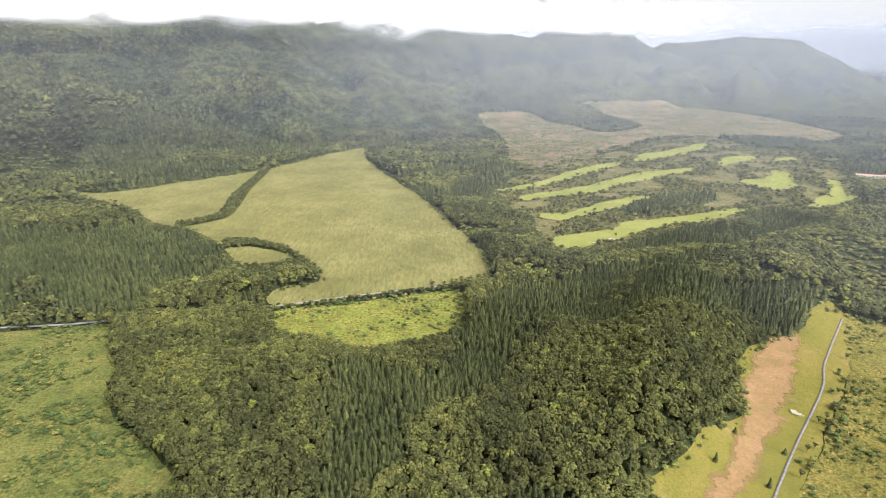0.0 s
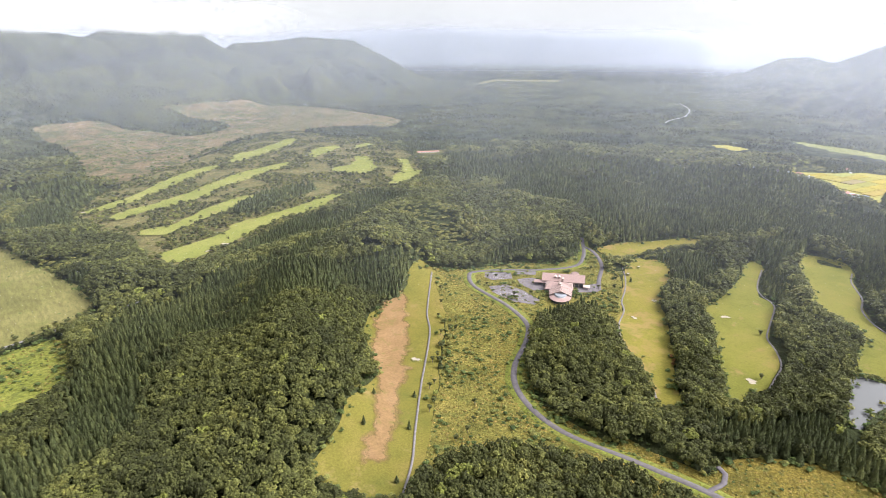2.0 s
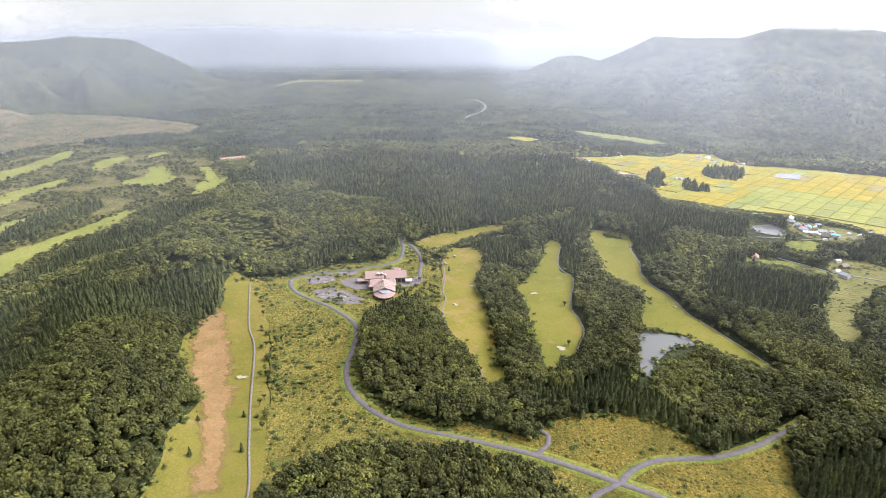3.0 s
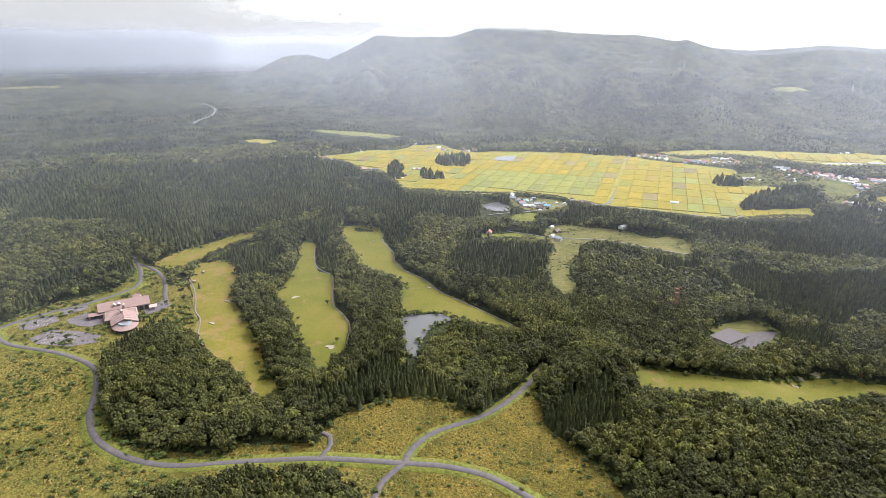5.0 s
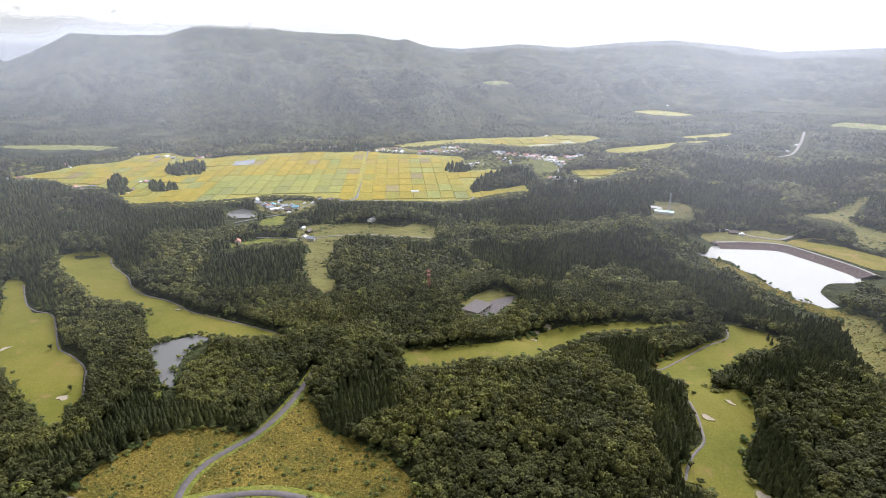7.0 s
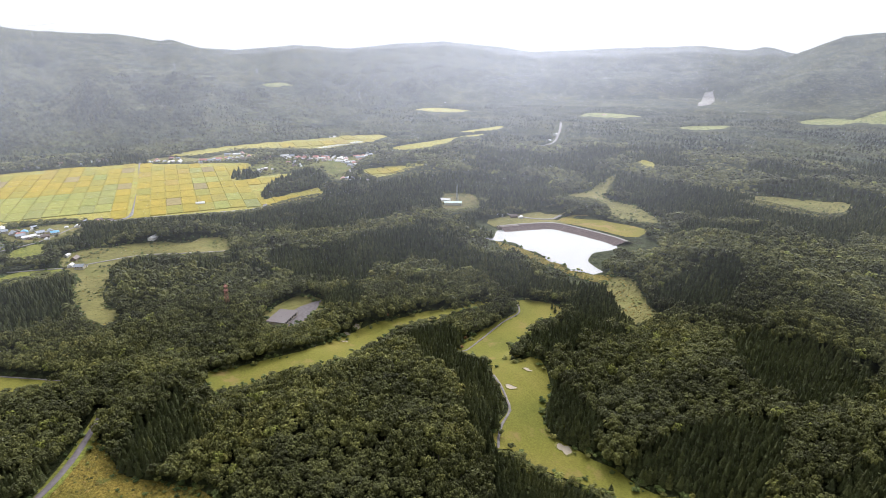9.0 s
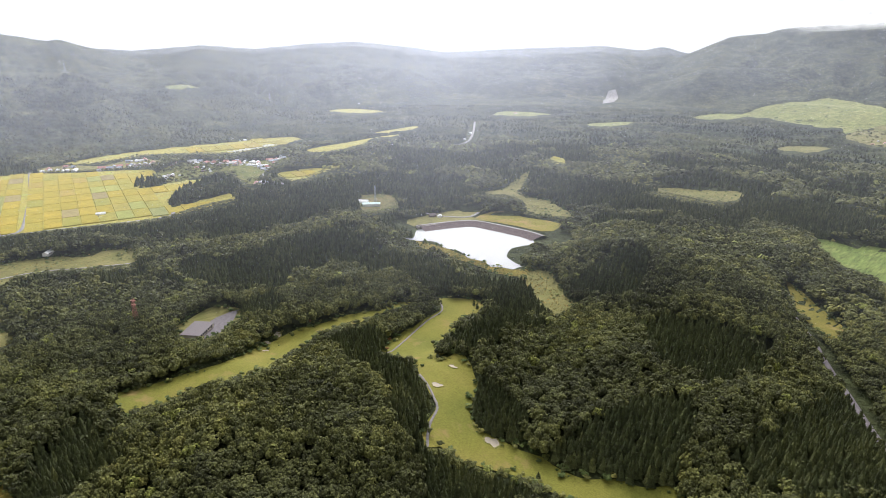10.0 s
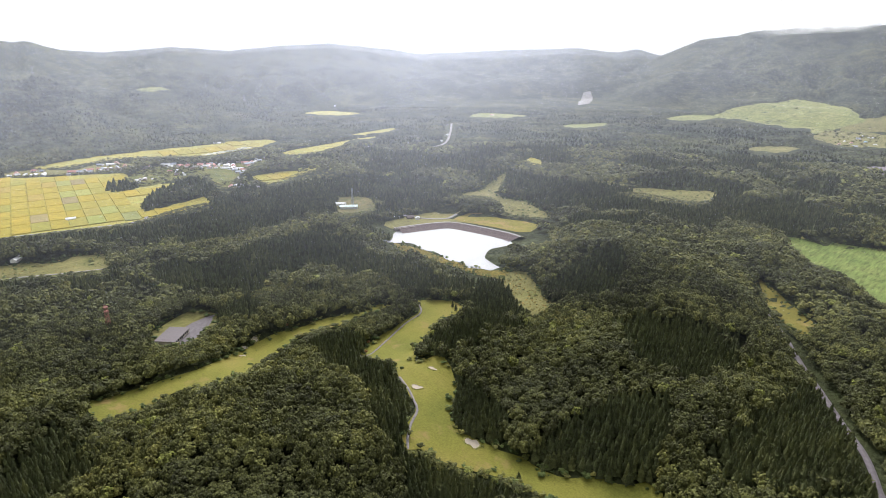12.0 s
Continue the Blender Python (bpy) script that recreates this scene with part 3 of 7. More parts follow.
PLAN['rice_east'] = [(1188, -563), (1197, -607), (1185, -682), (1161, -709), (1132, -653), (1120, -607), (1097, -570), (1131, -562)]
PLAN['meadow_mid'] = [(846, 10), (894, 10), (915, -16), (909, -67), (887, -134), (868, -191), (841, -191), (794, -178), (805, -154), (828, -117), (844, -90), (855, -71), (845, -53), (817, -39), (774, -34), (734, -20), (693, -24), (655, -32), (634, -15), (681, 3), (740, 8), (794, 1)]
PLAN['meadow_hamlet'] = [(932, 73), (963, 66), (982, 36), (971, 29), (916, 31), (917, 60)]
PLAN['yard_tarmac'] = [(539, -167), (576, -188), (581, -210), (578, -219), (543, -187)]
PLAN['yard_grass'] = [(572, -151), (604, -198), (572, -222), (535, -185), (534, -161)]
PLAN['moor_far'] = [(2021, 2366), (2103, 2315), (2162, 2239), (2241, 2183), (2294, 2102), (2404, 2202), (2335, 2275), (2265, 2345), (2192, 2413), (2117, 2479)]
PLAN['flat_far'] = [(1587, 899), (1630, 865), (1605, 782), (1546, 784), (1543, 837)]
PLAN['flat_far_b'] = [(1845, 790), (1839, 708), (1816, 587), (1750, 458), (1685, 493), (1725, 610), (1765, 717)]
PLAN['flat_far_c'] = [(929, -1147), (902, -1166), (857, -1110), (884, -1091)]
PLAN['flat_far_d'] = [(1280, -1787), (1216, -1936), (1156, -1841), (1211, -1708)]
PLAN['dry'] = [(327, 530), (344, 523), (317, 475), (283, 428), (256, 386), (229, 353), (208, 331), (192, 311), (172, 286), (157, 300), (172, 317), (191, 340), (212, 373), (229, 406), (250, 442), (287, 490)]
PLAN['pond_b'] = [(1011, 130), (1042, 127), (1031, 92), (1005, 77), (979, 80), (980, 114)]
PLAN['covered_plot'] = [(1469, 148), (1482, 104), (1422, 105), (1418, 150)]
PLAN['lot_a'] = [(461, 524), (488, 507), (475, 489), (452, 500), (451, 512)]
PLAN['lot_b'] = [(495, 506), (516, 490), (506, 481), (488, 497)]
PLAN['lot_c'] = [(478, 484), (496, 477), (499, 459), (481, 441), (469, 447), (470, 471)]
PLAN['lot_d'] = [(436, 487), (456, 480), (459, 455), (455, 424), (441, 418), (429, 439), (428, 473)]
PLAN['lot_e'] = [(517, 426), (542, 418), (533, 402), (521, 401), (505, 413)]
PLAN['club_ground'] = [(457, 538), (513, 525), (556, 494), (615, 505), (642, 513), (633, 485), (574, 421), (553, 388), (490, 350), (472, 377), (424, 368), (403, 380), (421, 430), (424, 490)]
PLAN['park_right'] = [(371, -1632), (339, -1711), (279, -1738), (253, -1600), (304, -1595)]
PLAN['village_right'] = [(593, -2112), (600, -2419), (515, -2467), (399, -2502), (318, -2068), (397, -2005), (478, -1969)]
PLAN['village_b'] = [(1548, -182), (1592, -205), (1578, -262), (1530, -305), (1562, -352), (1555, -412), (1500, -432), (1478, -395), (1472, -330), (1492, -268)]
PLAN['village_a'] = [(1326, -354), (1395, -394), (1445, -452), (1440, -509), (1377, -575), (1364, -629), (1373, -693), (1308, -647), (1278, -590), (1217, -543), (1124, -497), (1105, -465), (1293, -499), (1270, -424), (1252, -367)]
PLAN['hamlet_b'] = [(1074, 72), (1072, 0), (1036, -24), (996, 0), (991, 47), (1025, 79)]
PLAN['golf_rough'] = [(85, 1097), (177, 1284), (287, 1413), (444, 1552), (597, 1707), (784, 1814), (826, 1622), (914, 1537), (877, 1336), (762, 1078), (618, 975), (487, 937), (351, 863), (226, 774), (144, 762), (141, 897), (112, 1004)]
PLAN['meadow_strip'] = [(831, 116), (851, 88), (864, 50), (853, 14), (833, 11), (833, 34), (830, 72), (818, 104)]
PLAN['fairway_n'] = [(445, 1406), (490, 1511), (558, 1543), (623, 1603), (713, 1679), (720, 1640), (603, 1511), (544, 1464), (476, 1420)]
PLAN['fairway_o'] = [(796, 1451), (852, 1474), (846, 1429), (789, 1408)]
PLAN['moor_far_b'] = [(2424, 1999), (2463, 1977), (2476, 1934), (2514, 1912), (2526, 1869), (2604, 1927), (2579, 1961), (2553, 1995), (2527, 2028), (2500, 2061)]
PLAN['river_pool'] = [(1672, -2418), (1862, -2728), (1884, -2772), (1864, -2803), (1821, -2770), (1657, -2479)]
PLAN['yard_shed'] = [(870, -561), (920, -601), (910, -625), (875, -638), (812, -602), (804, -568), (780, -513), (807, -524)]
PLAN['yard_stable'] = [(866, 1228), (900, 1218), (938, 1226), (945, 1262), (905, 1282), (868, 1272)]
PLAN['flat_far_e'] = [(2185, -1274), (2208, -1408), (2030, -1452), (2006, -1329)]
PLAN['flat_far_f'] = [(1691, -1728), (1720, -1850), (1536, -1906), (1530, -1771), (1600, -1691)]
PLAN['flat_far_g'] = [(2670, -810), (2667, -887), (2696, -1004), (2657, -937), (2618, -846)]
WOODS = {}
WOODS['knoll'] = [(425, 386), (477, 380), (462, 341), (420, 289), (395, 255), (386, 239), (369, 206), (356, 163), (345, 155), (339, 159), (326, 214), (315, 216), (312, 287), (334, 322), (381, 360)]
WOODS['foreground'] = [(181, 266), (212, 261), (243, 249), (263, 221), (275, 197), (291, 172), (303, 145), (304, 130), (264, 99), (145, 221)]
WOODS['isle_hedge'] = [(-311, 813), (-277, 820), (-231, 797), (-190, 754), (-168, 713), (-181, 683), (-212, 673), (-241, 702), (-204, 722), (-189, 742), (-226, 780), (-270, 797), (-297, 788)]
WOODS['hedge'] = [(-398, 1342), (-379, 1310), (-369, 1140), (-350, 1013), (-346, 942), (-374, 908), (-401, 881), (-411, 901), (-375, 934), (-367, 977), (-385, 1073), (-389, 1188)]
WOODS['rice_grove_a'] = [(1358, 272), (1442, 287), (1460, 254), (1476, 232), (1435, 205), (1391, 209), (1336, 204)]
WOODS['rice_grove_b'] = [(1198, 346), (1317, 378), (1348, 374), (1331, 352), (1254, 328), (1187, 315)]
WOODS['rice_grove_c'] = [(1255, -302), (1313, -325), (1292, -358), (1237, -352)]
WOODS['rice_grove_d'] = [(1061, -301), (1123, -341), (1146, -383), (1180, -425), (1146, -426), (1093, -366), (1056, -321)]
WOODS['rice_grove_e'] = [(1224, 284), (1275, 291), (1278, 279), (1247, 253), (1226, 227), (1202, 225), (1197, 264)]
WOODS['golf_block'] = [(304, 962), (328, 1012), (407, 1072), (467, 1093), (500, 1072), (463, 1032), (399, 994), (339, 956)]
PINES = []
PINES.append([(-710, 838), (-582, 872), (-384, 867), (-291, 788), (-276, 682), (-230, 665), (-220, 592), (-313, 572), (-486, 545)])
PINES.append([(-834, 1213), (-760, 1525), (-493, 1889), (-232, 1733), (-311, 1482), (-553, 1203), (-702, 1106)])
PINES.append([(-84, 298), (-77, 382), (-30, 449), (39, 573), (61, 631), (151, 665), (243, 703), (155, 567), (48, 478), (-2, 388), (-15, 300)])
PINES.append([(3, 512), (68, 618), (189, 639), (364, 823), (608, 1019), (633, 958), (370, 671), (250, 648), (159, 539), (69, 487), (1, 398), (-18, 404)])
PINES.append([(899, 1193), (1133, 1072), (1301, 684), (1108, 302), (1087, 180), (1061, 126), (916, 101), (867, 248), (845, 343), (728, 461), (716, 556), (768, 646), (773, 884), (710, 947)])
PINES.append([(777, 153), (822, 79), (844, 7), (748, 5), (665, 30), (628, 73), (675, 120)])
PINES.append([(434, 181), (457, 133), (423, 105), (421, 49), (406, 38), (390, 80), (387, 141), (364, 160), (374, 199), (406, 185)])
PINES.append([(850, -51), (800, -170), (736, -281), (736, -456), (618, -392), (567, -279), (599, -225), (723, -156), (775, -40)])
PINES.append([(982, 28), (1011, -96), (946, -265), (1069, -636), (849, -517), (832, -349), (866, -198), (936, -90), (932, 17)])
PINES.append([(705, -411), (642, -481), (491, -487), (437, -508), (331, -414), (326, -353), (337, -322), (374, -329), (410, -407), (462, -440), (541, -379), (621, -344)])
PINES.append([(109, -326), (128, -398), (120, -514), (76, -470), (37, -388)])
PINES.append([(248, -427), (207, -525), (155, -526), (153, -408), (193, -380)])
PINES.append([(1061, -517), (1022, -712), (860, -817), (734, -753), (769, -601), (776, -495), (907, -448)])
PINES.append([(820, -941), (607, -1028), (363, -960), (343, -892), (482, -826), (649, -792)])
PINES.append([(721, 458), (750, 400), (732, 352), (603, 302), (613, 361)])
PINES.append([(782, 332), (811, 309), (680, 241), (643, 257), (695, 298)])
PINES.append([(442, -5), (433, -50), (398, -56), (371, -30), (396, -1)])
PINES.append([(298, 976), (350, 1055), (438, 1102), (540, 1116), (550, 1028), (487, 977), (383, 950), (309, 949)])
WAYS = {}
WAYS['road_north'] = [(-467, 535), (-439, 542), (-371, 551), (-289, 571), (-190, 592), (-115, 617), (-54, 636), (17, 656), (58, 671), (107, 684), (159, 706)]
WAYS['path_practice'] = [(396, 545), (338, 474), (311, 432), (251, 361), (212, 313), (186, 280), (161, 256)]
WAYS['road_club'] = [(659, 540), (609, 494), (567, 473), (521, 491), (486, 517), (452, 532), (438, 526), (422, 497), (416, 435), (399, 388), (372, 361), (328, 331), (307, 304), (296, 266), (297, 224), (311, 185), (322, 147), (328, 90), (330, 61), (325, 31), (308, 1), (289, -20)]
WAYS['road_club_b'] = [(531, 405), (556, 425), (591, 449), (616, 475), (632, 500), (636, 517)]
WAYS['dam'] = [(693, -554), (683, -587), (669, -622), (654, -638), (620, -648), (580, -656), (555, -659), (537, -657)]
WAYS['river_a'] = [(2563, 1605), (2353, 1424), (2119, 1297), (1968, 1260), (1856, 1212)]
WAYS['road_village'] = [(1229, -548), (1159, -525), (1105, -536), (1074, -540)]
WAYS['road_wood'] = [(328, 90), (345, 88), (366, 76), (391, 46), (419, 26), (452, 10), (468, 2)]
WAYS['road_spur'] = [(328, 90), (316, 96), (304, 100), (283, 100)]
WAYS['path_spur'] = [(322, 148), (338, 146), (347, 150), (350, 157)]
WAYS['path_h'] = [(609, 431), (584, 408), (554, 386), (523, 367), (506, 351), (476, 334), (454, 318), (438, 302), (427, 286)]
WAYS['path_i'] = [(740, 322), (684, 299), (662, 283), (645, 261), (594, 241), (564, 229), (544, 211), (520, 195), (494, 188), (469, 182)]
WAYS['path_j'] = [(819, 250), (785, 238), (743, 212), (707, 199), (680, 179), (656, 150), (624, 125), (606, 104), (586, 77), (565, 51), (542, 24)]
WAYS['path_m'] = [(473, -401), (450, -390), (440, -379), (434, -357), (424, -334), (413, -311), (402, -287), (402, -277)]
WAYS['road_right'] = [(212, -665), (179, -621), (157, -598), (130, -559), (98, -513), (66, -457), (38, -400), (27, -385)]
WAYS['road_rice'] = [(1544, -169), (1324, -139), (1162, -111), (1066, -91), (1047, -71)]
WAYS['road_rice_b'] = [(1074, -22), (1049, -60), (1031, -137), (1010, -214), (1001, -284), (1047, -302)]
WAYS['road_dam'] = [(778, -607), (745, -616), (714, -627), (689, -654), (698, -685)]
WAYS['road_far'] = [(1539, -1481), (1373, -1316), (1237, -1167), (1205, -1089)]
WAYS['path_n'] = [(338, -269), (317, -261), (302, -254), (291, -248), (281, -233), (271, -222), (262, -215)]
WAYS['path_spur_b'] = [(396, 239), (386, 229), (377, 223)]
WAYS['lane_mid'] = [(868, 70), (857, 34), (848, 6), (850, -30), (850, -78), (829, -125), (808, -175)]
WAYS['lane_pond'] = [(953, 108), (969, 79), (989, 36), (1031, -1), (1065, -27)]
BUNKERS = [(474, 198), (576, 278), (554, 347), (499, 333), (631, 138), (595, 413), (626, 420), (433, -107), (482, -206), (491, -220), (270, 397), (553, 345), (314, -267), (327, -297), (246, -260), (489, -219), (470, -198), (241, 819), (214, 804), (107, 1123)]
LONE_BROAD = [(564, 236), (484, 195), (598, 422), (575, 417), (520, 391), (497, 364), (531, 405), (375, 215), (565, 236), (233, 325), (347, 437), (292, 366), (267, 311), (240, 287), (478, 514), (450, 507), (440, 450), (427, 453), (500, 526), (336, 423), (274, 352), (252, 351), (280, 385), (594, 478), (573, 452), (548, 396), (522, 373), (495, 357), (457, 440), (547, 397), (522, 384), (571, 412), (498, 393), (488, 373), (495, 545), (461, 503), (433, 441), (523, 549), (436, 491), (381, 507), (361, 480), (339, 456), (318, 424), (289, 390), (260, 355), (331, 426), (226, 283), (252, 295), (385, -323), (271, -224), (362, -312), (419, 1262), (306, 1166), (243, 1077), (341, 963), (252, 841), (450, 946)]
LONE_CONE = [(579, 397), (205, 360), (177, 327), (235, 348), (207, 314), (169, 272), (226, 398), (491, 404), (490, 396), (467, 416), (430, -418), (204, -260), (421, -414)]
HOUSES_A = [(1480, -311), (1489, -333), (1477, -350), (1486, -372), (1465, -382), (1490, -405), (1455, -481), (1436, -492), (1410, -499), (1369, -476), (1405, -514), (1368, -511), (1396, -539), (1376, -544), (1386, -563), (1347, -541), (1375, -575), (1351, -580), (1377, -599), (1329, -589), (1296, -586), (1257, -565), (1274, -586), (1328, -475), (1319, -377), (1313, -390), (1133, -494), (1125, -501), (1332, -622), (1345, -641), (1378, -669), (1449, -545), (1426, -582), (1451, -440)]
# rows of village houses: from, to, how many
HOUSE_ROWS = (((1545, -205), (1507, -252), 5), ((1570, -240), (1550, -256), 2), ((1502, -291), (1485, -329), 4), ((1497, -335), (1490, -392), 6), ((1546, -359), (1538, -402), 5),
              ((1470, -481), (1412, -478), 5), ((1430, -485), (1388, -522), 6), ((1394, -524), (1342, -596), 9), ((1362, -524), (1308, -586), 6), ((1338, -619), (1356, -664), 4),
              ((1312, -368), (1328, -402), 3), ((1136, -496), (1142, -514), 2))
HOUSES_B = [(1046, 65), (1043, 52), (1055, 42), (1029, 33), (1008, 27), (1017, 47), (1026, 57), (1020, 15), (1042, -15), (1056, -30), (1061, -45), (1073, 80)]
HOUSES_C = [(1632, 391), (1644, 375), (1576, 317), (1542, 296), (1557, 246), (1541, 229), (1551, 216), (1596, 27), (1600, -13), (1590, -75), (1599, -90), (1585, -104), (1536, -192), (1554, -208), (1538, -222), (1350, 658), (1358, 641), (1348, 615), (1371, 604), (1333, 561), (1360, 551), (1342, 527), (1247, 419), (1237, 400), (1243, 387), (1218, 313), (1288, 314), (1283, 304), (1478, 530), (1504, 517), (1681, -704), (1666, -885), (1632, -888)]
HOUSES_D = [(502, -2099), (476, -2064), (488, -2180), (454, -2120), (468, -2240), (424, -2091), (495, -2260), (493, -2012), (452, -1999), (420, -2006), (1373, -1302), (1300, -1210), (1284, -1151), (1651, -1811), (1615, -2012), (1738, -1772), (2281, -1486), (1342, -977), (1342, -921), (1129, -721)]
HOUSES_E = [(896, 5), (878, -3), (852, 3), (838, -6), (906, -102), (748, -599), (730, -611), (719, -618)]
RED_HOUSE = [(853, 109), (845, 94)]
LONG_SHED = [(849, -573), (875, -574), (901, 1256), (1085, -203)]
MAST_RED = [(601, -126)]
MAST_GREY = [(853, -584)]
PYLON = [(2827, -498), (2904, -864), (2546, -1207), (2592, -1065)]
TUNNELS = [(1518, -604), (1561, -736)]
STORE = [(542, -165), (562, -186)]
VAN = [(-289, 571)]
RICE_AXES = [(1541, -165), (1058, -89), (1498, 173), (1432, -128), (1142, 288), (1028, -408)]
RED_TREES = [(614, 314), (453, 260), (443, 252), (500, -204), (500, -209), (551, 292), (622, 101), (497, -258), (401, -271), (406, -285), (421, -299), (506, -210), (461, -384), (447, 254)]


# ---- knolls: the wooded ground between the open places is uneven ----
def inside(x, y, outline):
    """Which of the points lie within a closed outline."""
    got = np.zeros(len(x), bool)
    (ax, ay) = outline[-1]
    for bx, by in outline:
        if ay != by:
            cut = ((ay > y) != (by > y)) & (x < (bx - ax) * (y - ay) / (by - ay) + ax)
            got ^= cut
        ax, ay = bx, by
    return got


CELL, REACH = 12.0, 1740.0
axis = np.arange(-REACH, REACH + 1, CELL)
cell_x, cell_y = np.meshgrid(axis, axis, indexing="ij")
open_land = np.zeros(cell_x.size, bool)
for outline in PLAN.values():
    open_land |= inside(cell_x.ravel(), cell_y.ravel(), outline)
for line in WAYS.values():
    for (ax, ay), (bx, by) in zip(line, line[1:]):
        for t in np.linspace(0, 1, 2 + int(math.hypot(bx - ax, by - ay) / 10)):
            open_land |= np.hypot(cell_x.ravel() - ax - (bx - ax) * t, cell_y.ravel() - ay - (by - ay) * t) < 14
softened = open_land.reshape(cell_x.shape).astype(float)
for _ in range(3):
    softened = sum(np.roll(np.roll(softened, i, 0), j, 1) for i in (-1, 0, 1) for j in (-1, 0, 1)) / 9
# the ground stays low before an open place that is seen over it
hiding = np.zeros(cell_x.shape, bool)
for tall in (8, 13, 18, 23, 28):
    push = EYE_HEIGHT / (EYE_HEIGHT - tall)
    hi_i, hi_j = (np.clip(np.rint((c * push + REACH) / CELL), 0, len(axis) - 1).astype(int) for c in (cell_x, cell_y))
    hiding |= open_land.reshape(cell_x.shape)[hi_i, hi_j] & (np.hypot(cell_x, cell_y) < 900)
hidden = hiding.astype(float)
for _ in range(2):
    hidden = sum(np.roll(np.roll(hidden, i, 0), j, 1) for i in (-1, 0, 1) for j in (-1, 0, 1)) / 9
softened = np.maximum(softened, hidden * 0.42)
WILD = np.clip(1 - 2.0 * softened, 0, 1) * np.clip((REACH - 60 - np.hypot(cell_x, cell_y)) / 300, 0, 1)


def land(x, y):
    """The ground's height at x, y."""
    x, y = np.asarray(x, float), np.asarray(y, float)
    u, v = np.clip((x + REACH) / CELL, 0, len(axis) - 1.001), np.clip((y + REACH) / CELL, 0, len(axis) - 1.001)
    i, j = np.floor(u).astype(int), np.floor(v).astype(int)
    fu, fv = u - i, v - j
    wild = (WILD[i, j] * (1 - fu) + WILD[i + 1, j] * fu) * (1 - fv) + (WILD[i, j + 1] * (1 - fu) + WILD[i + 1, j + 1] * fu) * fv
    knolls = 24 * np.clip(value_noise(x / 115, y / 115, 71) - 0.25, 0, 1) + 6 * value_noise(x / 48, y / 48, 72)
    for bx, by, br in BASINS:
        wild = wild * np.clip((np.hypot(x - bx, y - by) - br) / 60, 0, 1)
    return broad_land(x, y) + wild * knolls

# ---- helpers for building ----
def mesh_from(name, verts, faces, material, smooth=False, **fields):
    me = bpy.data.meshes.new(name)
    verts, faces = np.asarray(verts, np.float32), np.asarray(faces, np.int32)
    nv, nf, k = len(verts), len(faces), faces.shape[1]
    me.vertices.add(nv)
    me.vertices.foreach_set("co", verts.ravel())
    me.loops.add(nf * k)
    me.loops.foreach_set("vertex_index", faces.ravel())
    me.polygons.add(nf)
    me.polygons.foreach_set("loop_start", np.arange(0, nf * k, k, dtype=np.int32))
    me.update(calc_edges=True)
    me.polygons.foreach_set("use_smooth", np.full(nf, smooth))
    for key, values in fields.items():
        me.attributes.new(key, "FLOAT", "POINT").data.foreach_set("value", np.asarray(values, np.float32))
    me.materials.append(material)
    me.validate()
    return me


def part(name, bm, material, parent=None, label=""):
    """One mesh object from a bmesh, under a thing or a part."""
    me = bpy.data.meshes.new(name)
    bm.to_mesh(me)
    bm.free()
    me.materials.append(material)
    ob = new(name, me)
    ob.parent = parent
    return tagged(ob, label)


def box(bm, x0, y0, z0, x1, y1, z1, turn=None):
    v = [bm.verts.new((x, y, z)) for z in (z0, z1) for y in (y0, y1) for x in (x0, x1)]
    for f in ((0, 2, 3, 1), (4, 5, 7, 6), (0, 1, 5, 4), (2, 6, 7, 3), (0, 4, 6, 2), (1, 3, 7, 5)):
        bm.faces.new([v[k] for k in f])
    if turn:
        bmesh.ops.transform(bm, matrix=turn, verts=v)
    return v


def curve_through(points, step, closed=False):
    """A smooth line through points, about every step metres."""
    p = np.asarray(points, float)
    n = len(p)
    out = []
    for i in range(n if closed else n - 1):
        if closed:
            a, b, c, d = p[(i - 1) % n], p[i], p[(i + 1) % n], p[(i + 2) % n]
        else:
            a, b, c, d = p[max(i - 1, 0)], p[i], p[i + 1], p[min(i + 2, n - 1)]
        k = max(1, int(np.hypot(*(c - b)) / step))
        t = np.arange(k)[:, None] / k
        out.append(0.5 * (2 * b + (c - a) * t + (2 * a - 5 * b + 4 * c - d) * t ** 2 + (3 * b - a - 3 * c + d) * t ** 3))
    out = np.concatenate(out)
    return out if closed else np.vstack([out, p[-1]])


def outline_of(points, step, ragged):
    o = curve_through(points, step, True) if ragged else np.asarray(points, float)
    wob = np.stack([value_noise(o[:, 0] / (step * 2.2), o[:, 1] / (step * 2.2), s) - 0.5 for s in (31, 37)], 1)
    return o + wob * 2 * ragged


